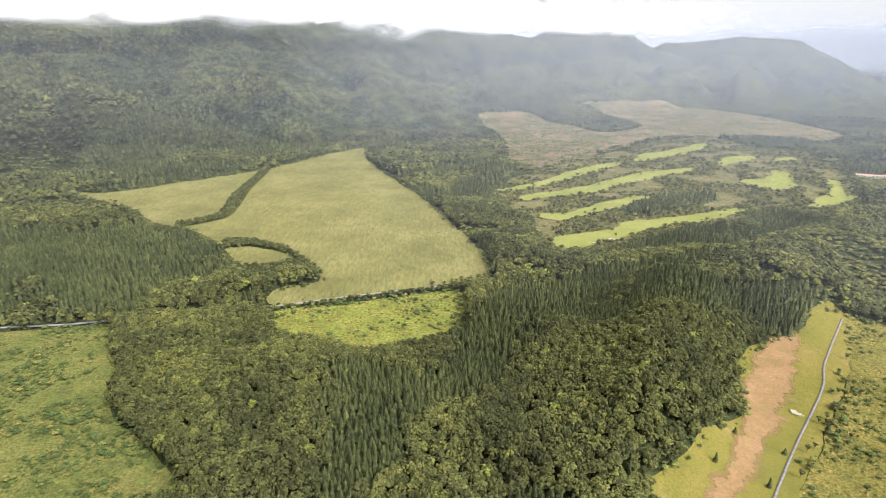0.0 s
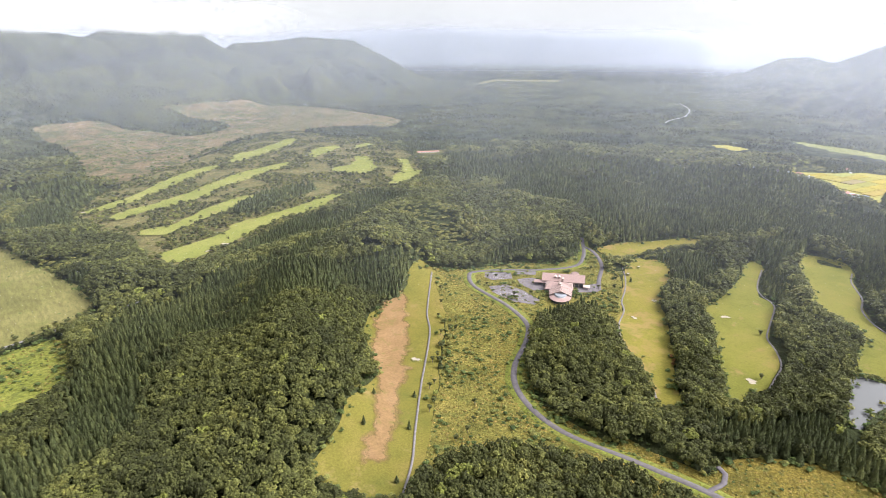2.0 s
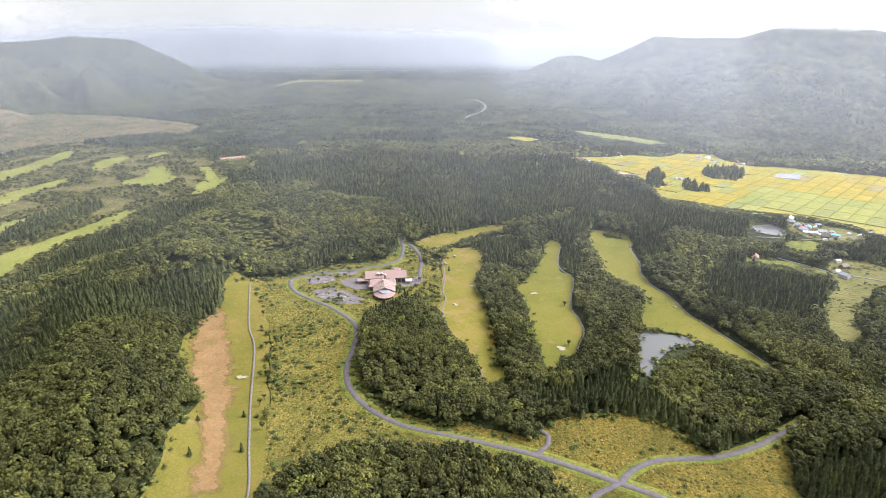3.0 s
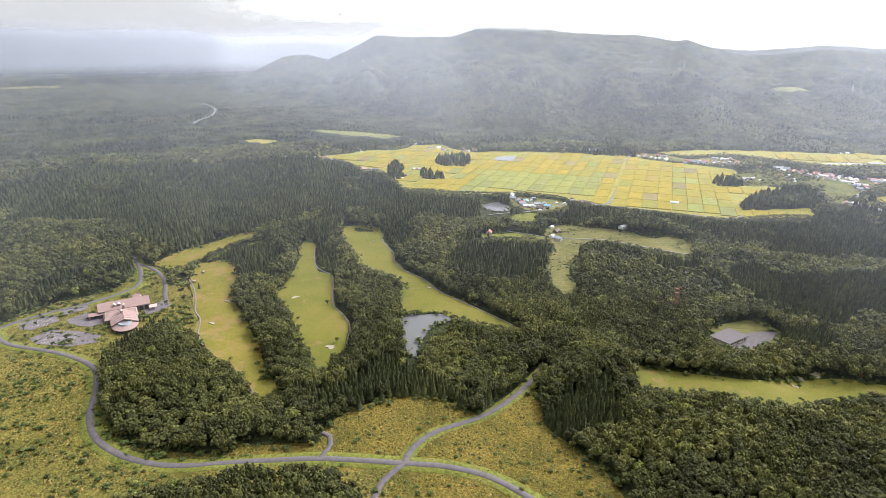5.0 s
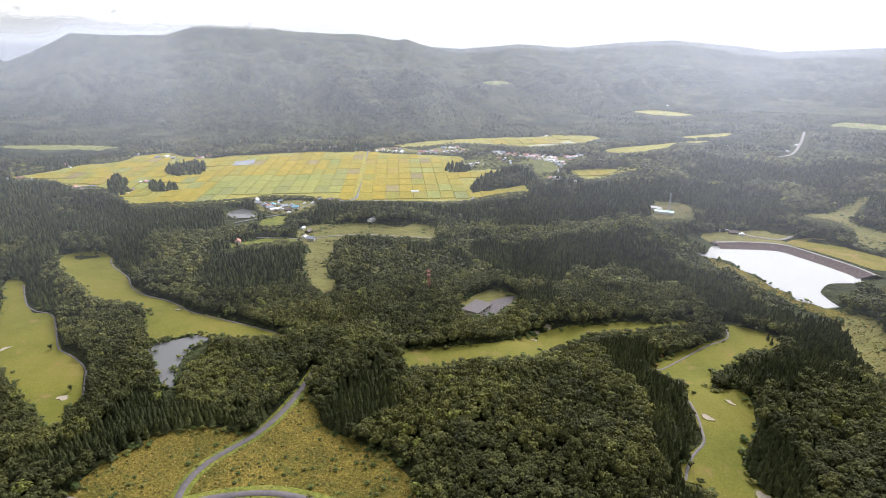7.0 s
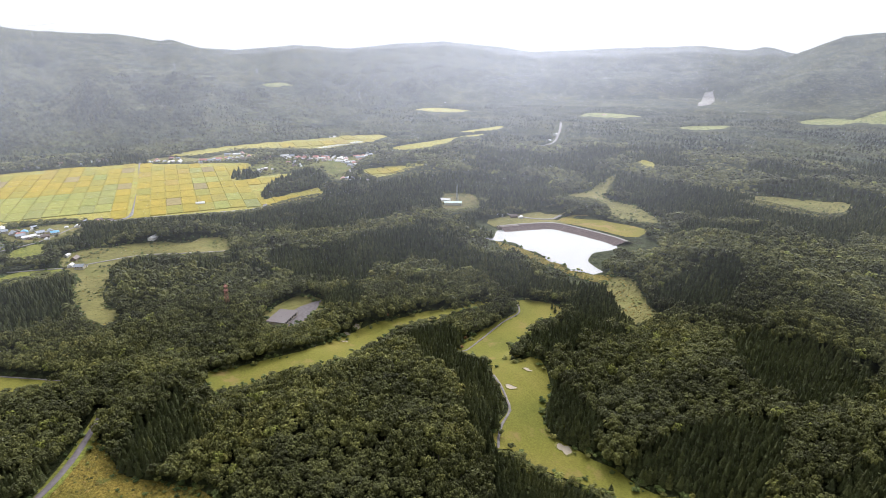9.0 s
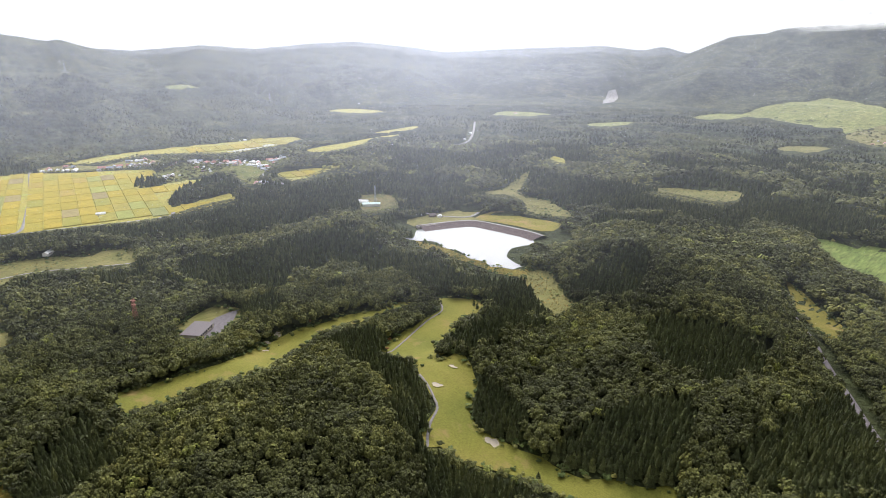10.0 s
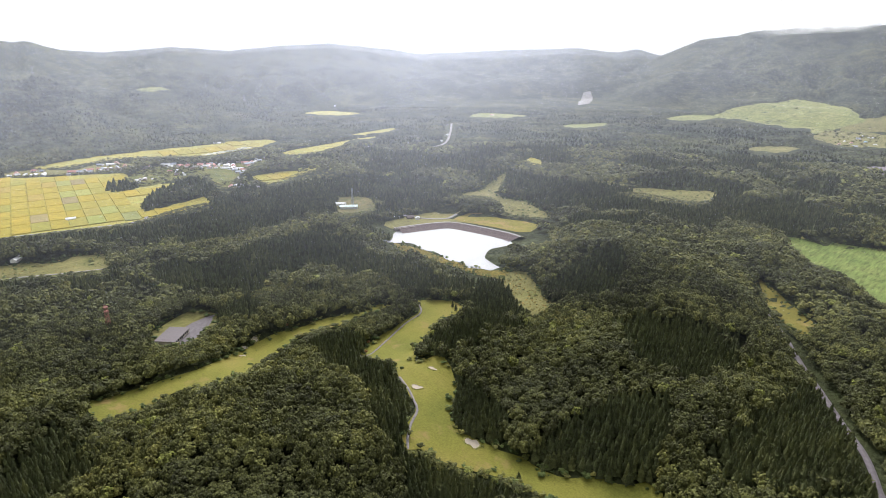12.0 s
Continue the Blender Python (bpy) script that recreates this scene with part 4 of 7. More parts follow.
def drape(name, points, material, label, lift=0.5, step=9.0, ragged=2.0, category="grass", level=None, faded=False):
    """A sheet of turf, crop or water over the land within an outline."""
    o = outline_of(points, step, ragged)
    lo, hi = o.min(0), o.max(0)
    gx, gy = np.meshgrid(np.arange(lo[0], hi[0], step), np.arange(lo[1], hi[1], step))
    gx, gy = gx.ravel() + 0.31, gy.ravel() + 0.17
    if level is None:
        keep = inside(gx, gy, o)
        gap = np.full(len(gx), 1e9)
        for q in o:
            gap = np.minimum(gap, np.hypot(gx - q[0], gy - q[1]))
        keep &= gap > step * 0.5
        pts = np.vstack([o, np.stack([gx[keep], gy[keep]], 1)])
    else:
        pts = o
    made = delaunay_2d_cdt([Vector(q) for q in pts], [], [list(range(len(o)))], 1, 0.001)
    v = np.array([(q.x, q.y) for q in made[0]])
    z = (land(v[:, 0], v[:, 1]) if level is None else np.full(len(v), level)) + lift
    extra = {}
    if faded:
        extra["cover"] = np.clip(np.min(np.hypot(v[:, None, 0] - o[None, :, 0], v[:, None, 1] - o[None, :, 1]), 1) / 9.0, 0, 1)
    me = mesh_from(name, np.column_stack([v, z]), np.array([list(f) for f in made[2]]), material, True, **extra)
    return tagged(new(name, me), label, category, kind="structure")


def ribbon(name, points, width, material, label, lift=0.9, step=5.0, category="road"):
    """A road or path with a crown and low edges."""
    c = curve_through(points, step)
    d = np.gradient(c, axis=0)
    d /= np.hypot(d[:, 0], d[:, 1])[:, None]
    side = np.stack([d[:, 1], -d[:, 0]], 1)
    rows = []
    for off, up in ((-0.5, -0.35), (-0.47, 0.0), (0.0, 0.06), (0.47, 0.0), (0.5, -0.35)):
        q = c + side * off * width
        rows.append(np.column_stack([q, land(q[:, 0], q[:, 1]) + lift + up]))
    v = np.stack(rows, 1).reshape(-1, 3)
    n, faces = len(c), []
    for i in range(n - 1):
        for k in range(4):
            a = i * 5 + k
            faces.append((a, a + 1, a + 6, a + 5))
    return tagged(new(name, mesh_from(name, v, faces, material, True)), label, category, kind="structure")


# ---- the ground: one sheet to the mountains ----
def polar_sheet(bearings, ranges):
    b, r = np.meshgrid(np.radians(bearings), ranges, indexing="ij")
    x, y = r * np.sin(b), r * np.cos(b)
    nb, nr = b.shape
    i, j = np.meshgrid(np.arange(nb - 1), np.arange(nr - 1), indexing="ij")
    a = (i * nr + j).ravel()
    return x.ravel(), y.ravel(), np.stack([a, a + 1, a + nr + 1, a + nr], 1)


bearings = np.concatenate([np.arange(-50, 184, 0.7), np.arange(184, 311, 3.0)])
ranges = np.concatenate([[0.01, 60, 130], np.geomspace(200, 1500, 100), np.linspace(1530, 4930, 100)])
gx, gy, gf = polar_sheet(bearings, ranges)
tagged(new("ground", mesh_from("ground", np.column_stack([gx, gy, land(gx, gy)]), gf, GROUND, True)),
       "wooded valley floor rising to forested mountains all round", "ground", kind="structure")

MOUNT_KEYS = ("pasture", "moor", "moor_far", "moor_far_b", "river_pool", "flat_far_e", "flat_far_f", "flat_far_g")
SHEETS = {
    "meadow_big": (MEADOW, "large straw-green hay meadow below the mountain forest"), "meadow_isle": (MEADOW, "small straw-green meadow ringed by trees"),
    "meadow_bright": (BRIGHT, "bright yellow-green meadow dotted with dark shrubs"), "scrub_left": (SCRUB, "overgrown olive meadow with scrub"),
    "moor": (MOOR, "brown scrubby moor on the gentle slope"), "practice": (PRACTICE, "long mown strip of yellowish green turf"),
    "rough_b": (ROUGH, "rough tawny grass round the road fork"), "rough_a": (ROUGH_PALE, "rough tawny grass beside the curving road"),
    "dam_field": (FAIRWAY, "grass field behind the reservoir dam"), "dam_yard": (MEADOW, "worn grass beside the reservoir dam"),
    "shore": (ROUGH, "grassy shore of the reservoir"), "clearing": (MEADOW, "narrow grassy clearing in the wood"),
    "paddy_right": (GREENRICE, "fresh green crop field"), "pasture": (PASTURE, "pale green hill pasture dotted with bushes"),
    "plot_right": (PRACTICE, "small brown and green field by the road"), "meadow_mid": (MEADOW, "pale green clearing among the plantations"),
    "meadow_hamlet": (BRIGHT, "small green meadow at the hamlet"), "yard_grass": (MEADOW, "grass strip round a tarmac yard"),
    "moor_far": (MEADOW, "distant pale terrace fields"), "rice_main": (RICE_FAR, "grassy banks between the rice paddies"),
    "meadow_strip": (BRIGHT, "narrow bright meadow beside the farm lane"), "moor_far_b": (MEADOW, "distant pale terrace fields"),
    "river_pool": (PALEROAD, "far pale gravel river bed in the valley mouth"),
    "flat_far_e": (RICE_FAR, "far strip of ripe fields at the hill foot"), "flat_far_f": (PASTURE, "far pale village fields"), "flat_far_g": (PASTURE, "pale clearing high on the hillside"),
    "yard_stable": (MEADOW, "small paddock before a long stable"), "yard_shed": (GOLFROUGH, "worn yard round the sheds by the mast"),
    "golf_rough": (GOLFROUGH, "olive rough with scattered trees between the fairways"), "club_ground": (ROUGH_PALE, "lawns and shrub beds round the clubhouse"), "park_right": (LOT, "paved lot beside the far village"),
    "village_right": (MEADOW, "far village lawns and plots"), "village_a": (SCRUB, "village gardens and plots"), "village_b": (MEADOW, "gardens and yards of a village row"), "hamlet_b": (MEADOW, "hamlet gardens and yards"),
    "rice_far": (RICE_FAR, "distant strip of ripe yellow rice"), "rice_far_b": (RICE_FAR, "distant ripe yellow rice fields"),
    "rice_far_c": (RICE_FAR, "distant ripe yellow rice fields below the hills"), "rice_east": (RICE_FAR, "ripe yellow rice beside the village"),
    "flat_far": (RICE_FAR, "far ripe rice plot in the forest"), "flat_far_b": (PASTURE, "far pale green fields at the mountain foot"),
    "flat_far_c": (RICE_FAR, "small ripe rice plot in the forest"), "flat_far_d": (PASTURE, "far pale clearing in the forest"),
    "glade_dam": (MEADOW, "overgrown olive valley clearing behind the dam"), "glade_right": (MEADOW, "narrow pale scrub clearing between plantations"),
    "glade_right_b": (MEADOW, "small pale clearing in the far forest"),
}
for order, (key, (mat_k, label_k)) in enumerate(SHEETS.items()):
    far_k = max(math.hypot(*q) for q in PLAN[key])
    hilly = key in MOUNT_KEYS
    drape("field" if "rice" in key or "paddy" in key else "meadow", PLAN[key], mat_k, label_k, (3.0 if hilly else 0.35 + max(0, far_k - 900) / 1500) + 0.012 * order,
          8.0 if far_k < 800 else 16.0 if far_k < 1700 else 28.0, 2.5 if far_k < 1200 else 6.0)
for key in PLAN:
    if key.startswith("fairway"):
        far_k = max(math.hypot(*q) for q in PLAN[key])
        drape("fairway", PLAN[key], GREENER if key[-1] in "abcdefgno" else LUSHWAY if key[-1] in "lmij" else FAIRWAY,
              "mown golf fairway, bright green between tree belts" if key[-1] in "abcdefgno" else "mown yellowish green golf fairway edged by woods",
              0.95 + max(0, far_k - 900) / 1500 + (1.3 if key[-1] in "abcdefgno" else 0), 7.0 if far_k < 900 else 9.0, 2.2 if far_k < 900 else 6.0)
drape("pond", PLAN["pond"], POND, "still grey pond at the edge of the fairway", 0.55, 5.0, 1.0, "pond", 0.0)
drape("reservoir", PLAN["reservoir"], LAKE, "reservoir mirroring the white sky", 0.6, 7.0, 1.5, "reservoir", 0.0)
drape("pond", PLAN["pond_b"], POND, "small pond beside the hamlet", 1.2, 6.0, 0.5, "pond", 0.0)
drape("covered_plot", PLAN["covered_plot"], SKYLIGHT, "field plot covered with pale grey sheeting", 3.2, 12.0, 0.0, "field")
drape("tarmac_yard", PLAN["yard_tarmac"], TARMAC, "empty grey tarmac yard among trees", 0.8, 6.0, 0.2, "yard")
drape("dry_turf_patch", PLAN["dry"], DRY, "patch of reddish brown dried-out turf", 1.15, 4.0, 5.0, faded=True)

for key, width in (("road_club", 15.0), ("road_wood", 11.0)):
    ribbon("verge", WAYS[key], width, VERGE, "mown green verge along the asphalt", 0.82, category="grass")
for key, width, mat_k, name_k, label_k in (
        ("road_north", 3.6, PALEROAD, "road", "pale country road along the meadow"), ("path_practice", 1.7, PATHWAY, "cart_path", "grey cart path beside the mown strip"),
        ("road_club", 5.2, TARMAC, "road", "dark grey asphalt drive curving to the clubhouse"), ("road_wood", 4.8, TARMAC, "road", "asphalt road leading into the wood"),
        ("road_spur", 4.4, TARMAC, "road", "asphalt road leaving the fork"), ("path_spur", 3.6, TARMAC, "cart_path", "short cart path branching off the drive"),
        ("path_h", 1.7, PATHWAY, "cart_path", "thin cart path along the fairway"), ("path_i", 1.7, PATHWAY, "cart_path", "thin cart path along the fairway"),
        ("path_j", 1.9, PATHWAY, "cart_path", "thin cart path along the fairway's wood edge"), ("path_m", 1.9, PATHWAY, "cart_path", "winding cart path beside the fairway"),
        ("path_n", 1.9, PATHWAY, "cart_path", "winding cart path along the wood edge"), ("path_spur_b", 1.7, PATHWAY, "cart_path", "short end of a cart path at the fairway foot"),
        ("road_right", 5.0, TARMAC, "road", "straight asphalt road through the wood"), ("road_rice", 5.5, PALEROAD, "road", "pale farm road across the rice fields"),
        ("road_rice_b", 6.0, PALEROAD, "road", "pale farm road below the rice fields"), ("road_dam", 5.0, PALEROAD, "road", "pale service road on the dam crest"),
        ("road_club_b", 5.0, TARMAC, "road", "asphalt drive behind the clubhouse"), ("river_a", 5.5, PALEROAD, "river_bed", "far pale river bed winding through the valley"),
        ("road_village", 9.0, PALEROAD, "road", "pale village road"),
        ("lane_mid", 3.0, PALEROAD, "road", "pale farm lane across the clearing"), ("lane_pond", 3.0, PALEROAD, "road", "pale lane beside the hamlet pond"),
        ("road_far", 7.0, PALEROAD, "road", "distant pale road")):
    ribbon(name_k, WAYS[key], width, mat_k, label_k, 1.1 + (1.2 if "rice" in key else 7.0 if key == "road_far" else 4.0 if key == "river_a" else 0.0))

# ---- trees ----
def ball(level):
    bm = bmesh.new()
    bmesh.ops.create_icosphere(bm, subdivisions=level, radius=1.0)
    v, f = np.array([q.co[:] for q in bm.verts]), np.array([[q.index for q in k.verts] for k in bm.faces])
    bm.free()
    return v, f


def crown_shape(rng, level, tufts, tuft_size):
    """A broad crown about 1 wide at half and 1 high: a rounded lumpy dome under sprays of leaves."""
    v, f = ball(level)
    lumps = rng.normal(size=(6, 3))
    lumps[:, 2] = np.abs(lumps[:, 2]) * 0.8
    lumps /= np.linalg.norm(lumps, axis=1)[:, None]

    def skin(d):
        q = d * (0.74 + 0.22 * (np.clip(d @ lumps.T, 0, 1) ** 3).max(-1))[..., None]
        return np.concatenate([q[..., :2], np.where(q[..., 2:] < 0, q[..., 2:] * 0.5, q[..., 2:] * 0.33) + 0.68], -1)
    verts, faces = [skin(v) + rng.normal(0, 0.055, v.shape)], [f[v[f].mean(1)[:, 2] > -0.5]]
    n = len(v)
    for k in range(tufts):
        d = rng.normal(size=3)
        d[2] = abs(d[2]) * 1.1 - 0.12
        d /= np.linalg.norm(d)
        side = np.cross(d, rng.normal(size=3))
        side /= np.linalg.norm(side)
        other = np.cross(d, side)
        turn = rng.uniform(0.7, 1.3, 3) * tuft_size
        spray = np.stack([d * (1.07 + rng.uniform(-0.05, 0.12)) + (side * math.cos(t) + other * math.sin(t)) * turn[i] for i, t in enumerate((0.0, 2.1, 4.2))])
        size = np.linalg.norm(spray, axis=1)[:, None]
        verts.append(skin(spray / size) + (skin(spray / size) - np.array((0, 0, 0.68))) * (size - 1.0) + rng.normal(0, 0.02, (3, 3)))
        faces.append(np.array([[0, 1, 2]]) + n)
        n += 3
    return np.vstack(verts), np.vstack(faces)


def leafy_crown(rng, clumps, sides, size):
    """A broad crown about 1 wide at half and 1 high: many small leafy clumps over a dark heart, with a lobed outline."""
    ph = rng.uniform(0, 6.3, 3)

    def bulge(a):
        return 1 + 0.17 * np.sin(2 * a + ph[0]) + 0.13 * np.sin(3 * a + ph[1]) + 0.08 * np.sin(5 * a + ph[2])
    a = np.linspace(0, 2 * math.pi, 7, endpoint=False)
    rim = np.stack([0.78 * bulge(a) * np.cos(a), 0.78 * bulge(a) * np.sin(a), np.full(7, 0.5)], 1)
    verts, faces, n = [np.vstack([rim, [[0, 0, 0.9]]])], [np.array([(k, (k + 1) % 7, 7) for k in range(7)])], 8
    for k in range(clumps):
        share, t = (k + 0.5) / clumps, k * 2.39996 + rng.uniform(-0.35, 0.35)
        out = math.sqrt(share) * 0.92 * float(bulge(np.array(t)))
        mid = np.array((out * math.cos(t), out * math.sin(t), 0.5 + 0.42 * math.sqrt(max(0.0, 1 - share * 0.95)) + rng.uniform(-0.07, 0.07)))
        axis_k = np.array((math.cos(t) * share * 0.9, math.sin(t) * share * 0.9, 0.75)) + rng.normal(0, 0.16, 3)
        axis_k /= np.linalg.norm(axis_k)
        side = np.cross(axis_k, rng.normal(size=3))
        side /= np.linalg.norm(side)
        other = np.cross(axis_k, side)
        b = np.linspace(0, 2 * math.pi, sides, endpoint=False) + rng.uniform(0, 6.3)
        r = size * rng.uniform(0.7, 1.35) * rng.uniform(0.75, 1.25, sides)
        ring = mid + (side * np.cos(b)[:, None] + other * np.sin(b)[:, None]) * r[:, None] * np.array((1, 1, 0.55))
        verts.append(np.vstack([ring, [mid + axis_k * size * rng.uniform(0.45, 0.8) * np.array((1, 1, 0.62))]]))
        faces.append(np.array([(i, (i + 1) % sides, sides) for i in range(sides)]) + n)
        n += sides + 1
    return np.vstack(verts), np.vstack(faces)


def spire_shape(rng, tiers, sides, jag, tufts=0):
    """A conifer about 1 wide at half and 1 high: drooping whorls one above another on a thin stem."""
    verts, faces, n = [], [], 0
    for k in range(tiers):
        z0, z1 = 0.1 + 0.82 * k / tiers, min(1.0, 0.1 + 0.82 * (k + 1.9) / tiers)
        r0 = (1.0 - 0.86 * k / tiers) * rng.uniform(0.88, 1.1)
        a = np.linspace(0, 2 * math.pi, sides, endpoint=False) + rng.uniform(0, 6)
        r = r0 * np.where(np.arange(sides) % 2, 1.0 - jag, 1.0) * rng.uniform(0.85, 1.12, sides)
        ring = np.stack([r * np.cos(a), r * np.sin(a), z0 + rng.uniform(-0.03, 0.03, sides) + (1 - r / r0) * 0.08], 1)
        verts.append(np.vstack([ring, [[rng.normal(0, 0.03), rng.normal(0, 0.03), z1]]]))
        faces += [(n + i, n + (i + 1) % sides, n + sides) for i in range(sides)]
        n += sides + 1
    for k in range(tufts):
        t = rng.uniform(0.1, 0.85)
        a, r = rng.uniform(0, 6.3), (1.02 - t) * 0.95
        tri = np.array((r * math.cos(a), r * math.sin(a), t + 0.05)) + rng.normal(size=(3, 3)) * np.array((0.16, 0.16, 0.035))
        verts.append(tri)
        faces.append((n, n + 1, n + 2))
        n += 3
    return np.vstack(verts), np.array(faces)


def low_dome(rng):
    """A crown far off: six facets."""
    a = np.linspace(0, 2 * math.pi, 6, endpoint=False) + rng.uniform(0, 1)
    r = rng.uniform(0.75, 1.1, 6)
    v = np.vstack([np.stack([r * np.cos(a), r * np.sin(a), rng.uniform(0.05, 0.4, 6)], 1), [[rng.normal(0, 0.2), rng.normal(0, 0.2), 1.0]]])
    return v, np.array([(k, (k + 1) % 6, 6) for k in range(6)])


def stamped(shapes, x, y, z, wide, high, tint, rng):
    """Many copies of a few shapes as one set of verts and faces, each turned and sized."""
    which = rng.integers(0, len(shapes), len(x))
    turn = rng.uniform(0, 2 * math.pi, len(x))
    all_v, all_f, all_t, n = [], [], [], 0
    for k, (v, f) in enumerate(shapes):
        m = np.where(which == k)[0]
        if not len(m):
            continue
        c, s = np.cos(turn[m])[:, None], np.sin(turn[m])[:, None]
        px = (v[None, :, 0] * c - v[None, :, 1] * s) * wide[m][:, None] + x[m][:, None]
        py = (v[None, :, 0] * s + v[None, :, 1] * c) * wide[m][:, None] + y[m][:, None]
        pz = v[None, :, 2] * high[m][:, None] + z[m][:, None]
        all_v.append(np.stack([px, py, pz], 2).reshape(-1, 3))
        all_f.append((f[None] + (np.arange(len(m)) * len(v))[:, None, None]).reshape(-1, 3) + n)
        all_t.append(np.repeat(tint[m], len(v)))
        n += len(m) * len(v)
    return np.vstack(all_v), np.vstack(all_f), np.concatenate(all_t)


tree_rng = np.random.default_rng(5)
BROAD = [[leafy_crown(tree_rng, 17, 4, 0.3) for _ in range(9)], [leafy_crown(tree_rng, 6, 4, 0.44) for _ in range(6)],
         [leafy_crown(tree_rng, 2, 4, 0.62) for _ in range(6)], [low_dome(tree_rng) for _ in range(6)]]
SPIRE = [[spire_shape(tree_rng, 5, 7, 0.2, 13) for _ in range(5)], [spire_shape(tree_rng, 3, 6, 0.2, 5) for _ in range(5)],
         [spire_shape(tree_rng, 2, 5, 0.2) for _ in range(4)], [spire_shape(tree_rng, 1, 5, 0.2) for _ in range(4)]]


def scatter(lo, hi, spacing, rng, from_deg=-48, to_deg=181):
    """Jittered spots between two distances."""
    g = np.arange(-hi, hi, spacing)
    x, y = np.meshgrid(g, g)
    x, y = x.ravel(), y.ravel()
    x, y = x + rng.uniform(-0.48, 0.48, len(x)) * spacing, y + rng.uniform(-0.48, 0.48, len(x)) * spacing
    d, b = np.hypot(x, y), np.degrees(np.arctan2(x, y))
    keep = (d >= lo) & (d < hi) & (b > from_deg) & (b < to_deg)
    return x[keep], y[keep]


OUTLINES = {k: outline_of(v, 12.0, 1.0) for k, v in PLAN.items() if k != "dry"}
WOOD_LINES = {k: outline_of(v, 10.0, 1.0) for k, v in WOODS.items()}


def near_way(x, y, margin):
    got = np.zeros(len(x), bool)
    for key, pts in WAYS.items():
        c = curve_through(pts, 8.0)
        lo, hi = c.min(0) - 45, c.max(0) + 45
        m = np.where((x > lo[0]) & (x < hi[0]) & (y > lo[1]) & (y < hi[1]))[0]
        if len(m):
            d = np.full(len(m), 1e9)
            for q in c:
                d = np.minimum(d, np.hypot(x[m] - q[0], y[m] - q[1]))
            got[m] |= d < margin + {"dam": 36, "river_a": 12, "road_far": 16, "road_village": 6, "road_right": 2}.get(key, 0)
    return got


def wood_mask(x, y):
    """-1 where no wood stands, else the number of the named wood, or 99."""
    which = np.full(len(x), 99)
    for o in OUTLINES.values():
        lo, hi = o.min(0), o.max(0)
        m = np.where((x > lo[0]) & (x < hi[0]) & (y > lo[1]) & (y < hi[1]))[0]
        if len(m):
            which[m[inside(x[m], y[m], o)]] = -1
    for k, o in enumerate(WOOD_LINES.values()):
        which[inside(x, y, o)] = k
    which[near_way(x, y, 6.0)] = -1
    return which


def at_margin(x, y, kinds=("fairway", "practice", "rice", "lot", "yard", "meadow", "paddy", "rough", "flat", "glade", "plot", "village", "hamlet", "dam", "pasture", "covered"), tall=9.5):
    """Where only young, low growth stands, along the near side of turf, crops and water."""
    got = np.zeros(len(x), bool)
    k = (EYE_HEIGHT - broad_land(x, y)) / (EYE_HEIGHT - land(x, y) - tall)
    tx, ty = x * k, y * k
    for key, o in OUTLINES.items():
        if not key.startswith(kinds):
            continue
        lo, hi = o.min(0), o.max(0)
        m = np.where((tx > lo[0]) & (tx < hi[0]) & (ty > lo[1]) & (ty < hi[1]))[0]
        if len(m):
            got[m[inside(tx[m], ty[m], o)]] = True
    return got


def is_pine(x, y):
    got = np.zeros(len(x), bool)
    wx = x + (value_noise(x / 30, y / 30, 3) - 0.5) * 30 + (value_noise(x / 85, y / 85, 5) - 0.5) * 60
    wy = y + (value_noise(x / 30, y / 30, 4) - 0.5) * 30 + (value_noise(x / 85, y / 85, 6) - 0.5) * 60
    wx, wy = wx + 9 * np.sin(x * 91.7 + y * 37.3), wy + 9 * np.sin(x * 53.1 - y * 77.9)
    for o in PINES:
        got |= inside(wx, wy, o)
    patch = value_noise(x / 170, y / 130, 21) * 0.62 + value_noise(x / 55, y / 55, 22) * 0.38
    d = np.hypot(x, y)
    grove = (value_noise(x / 75, y / 75, 24) > 0.74) & (d > 620)
    return (got & ~grove) | (patch > np.interp(d, (500, 950, 1600), (0.72, 0.57, 0.55)))


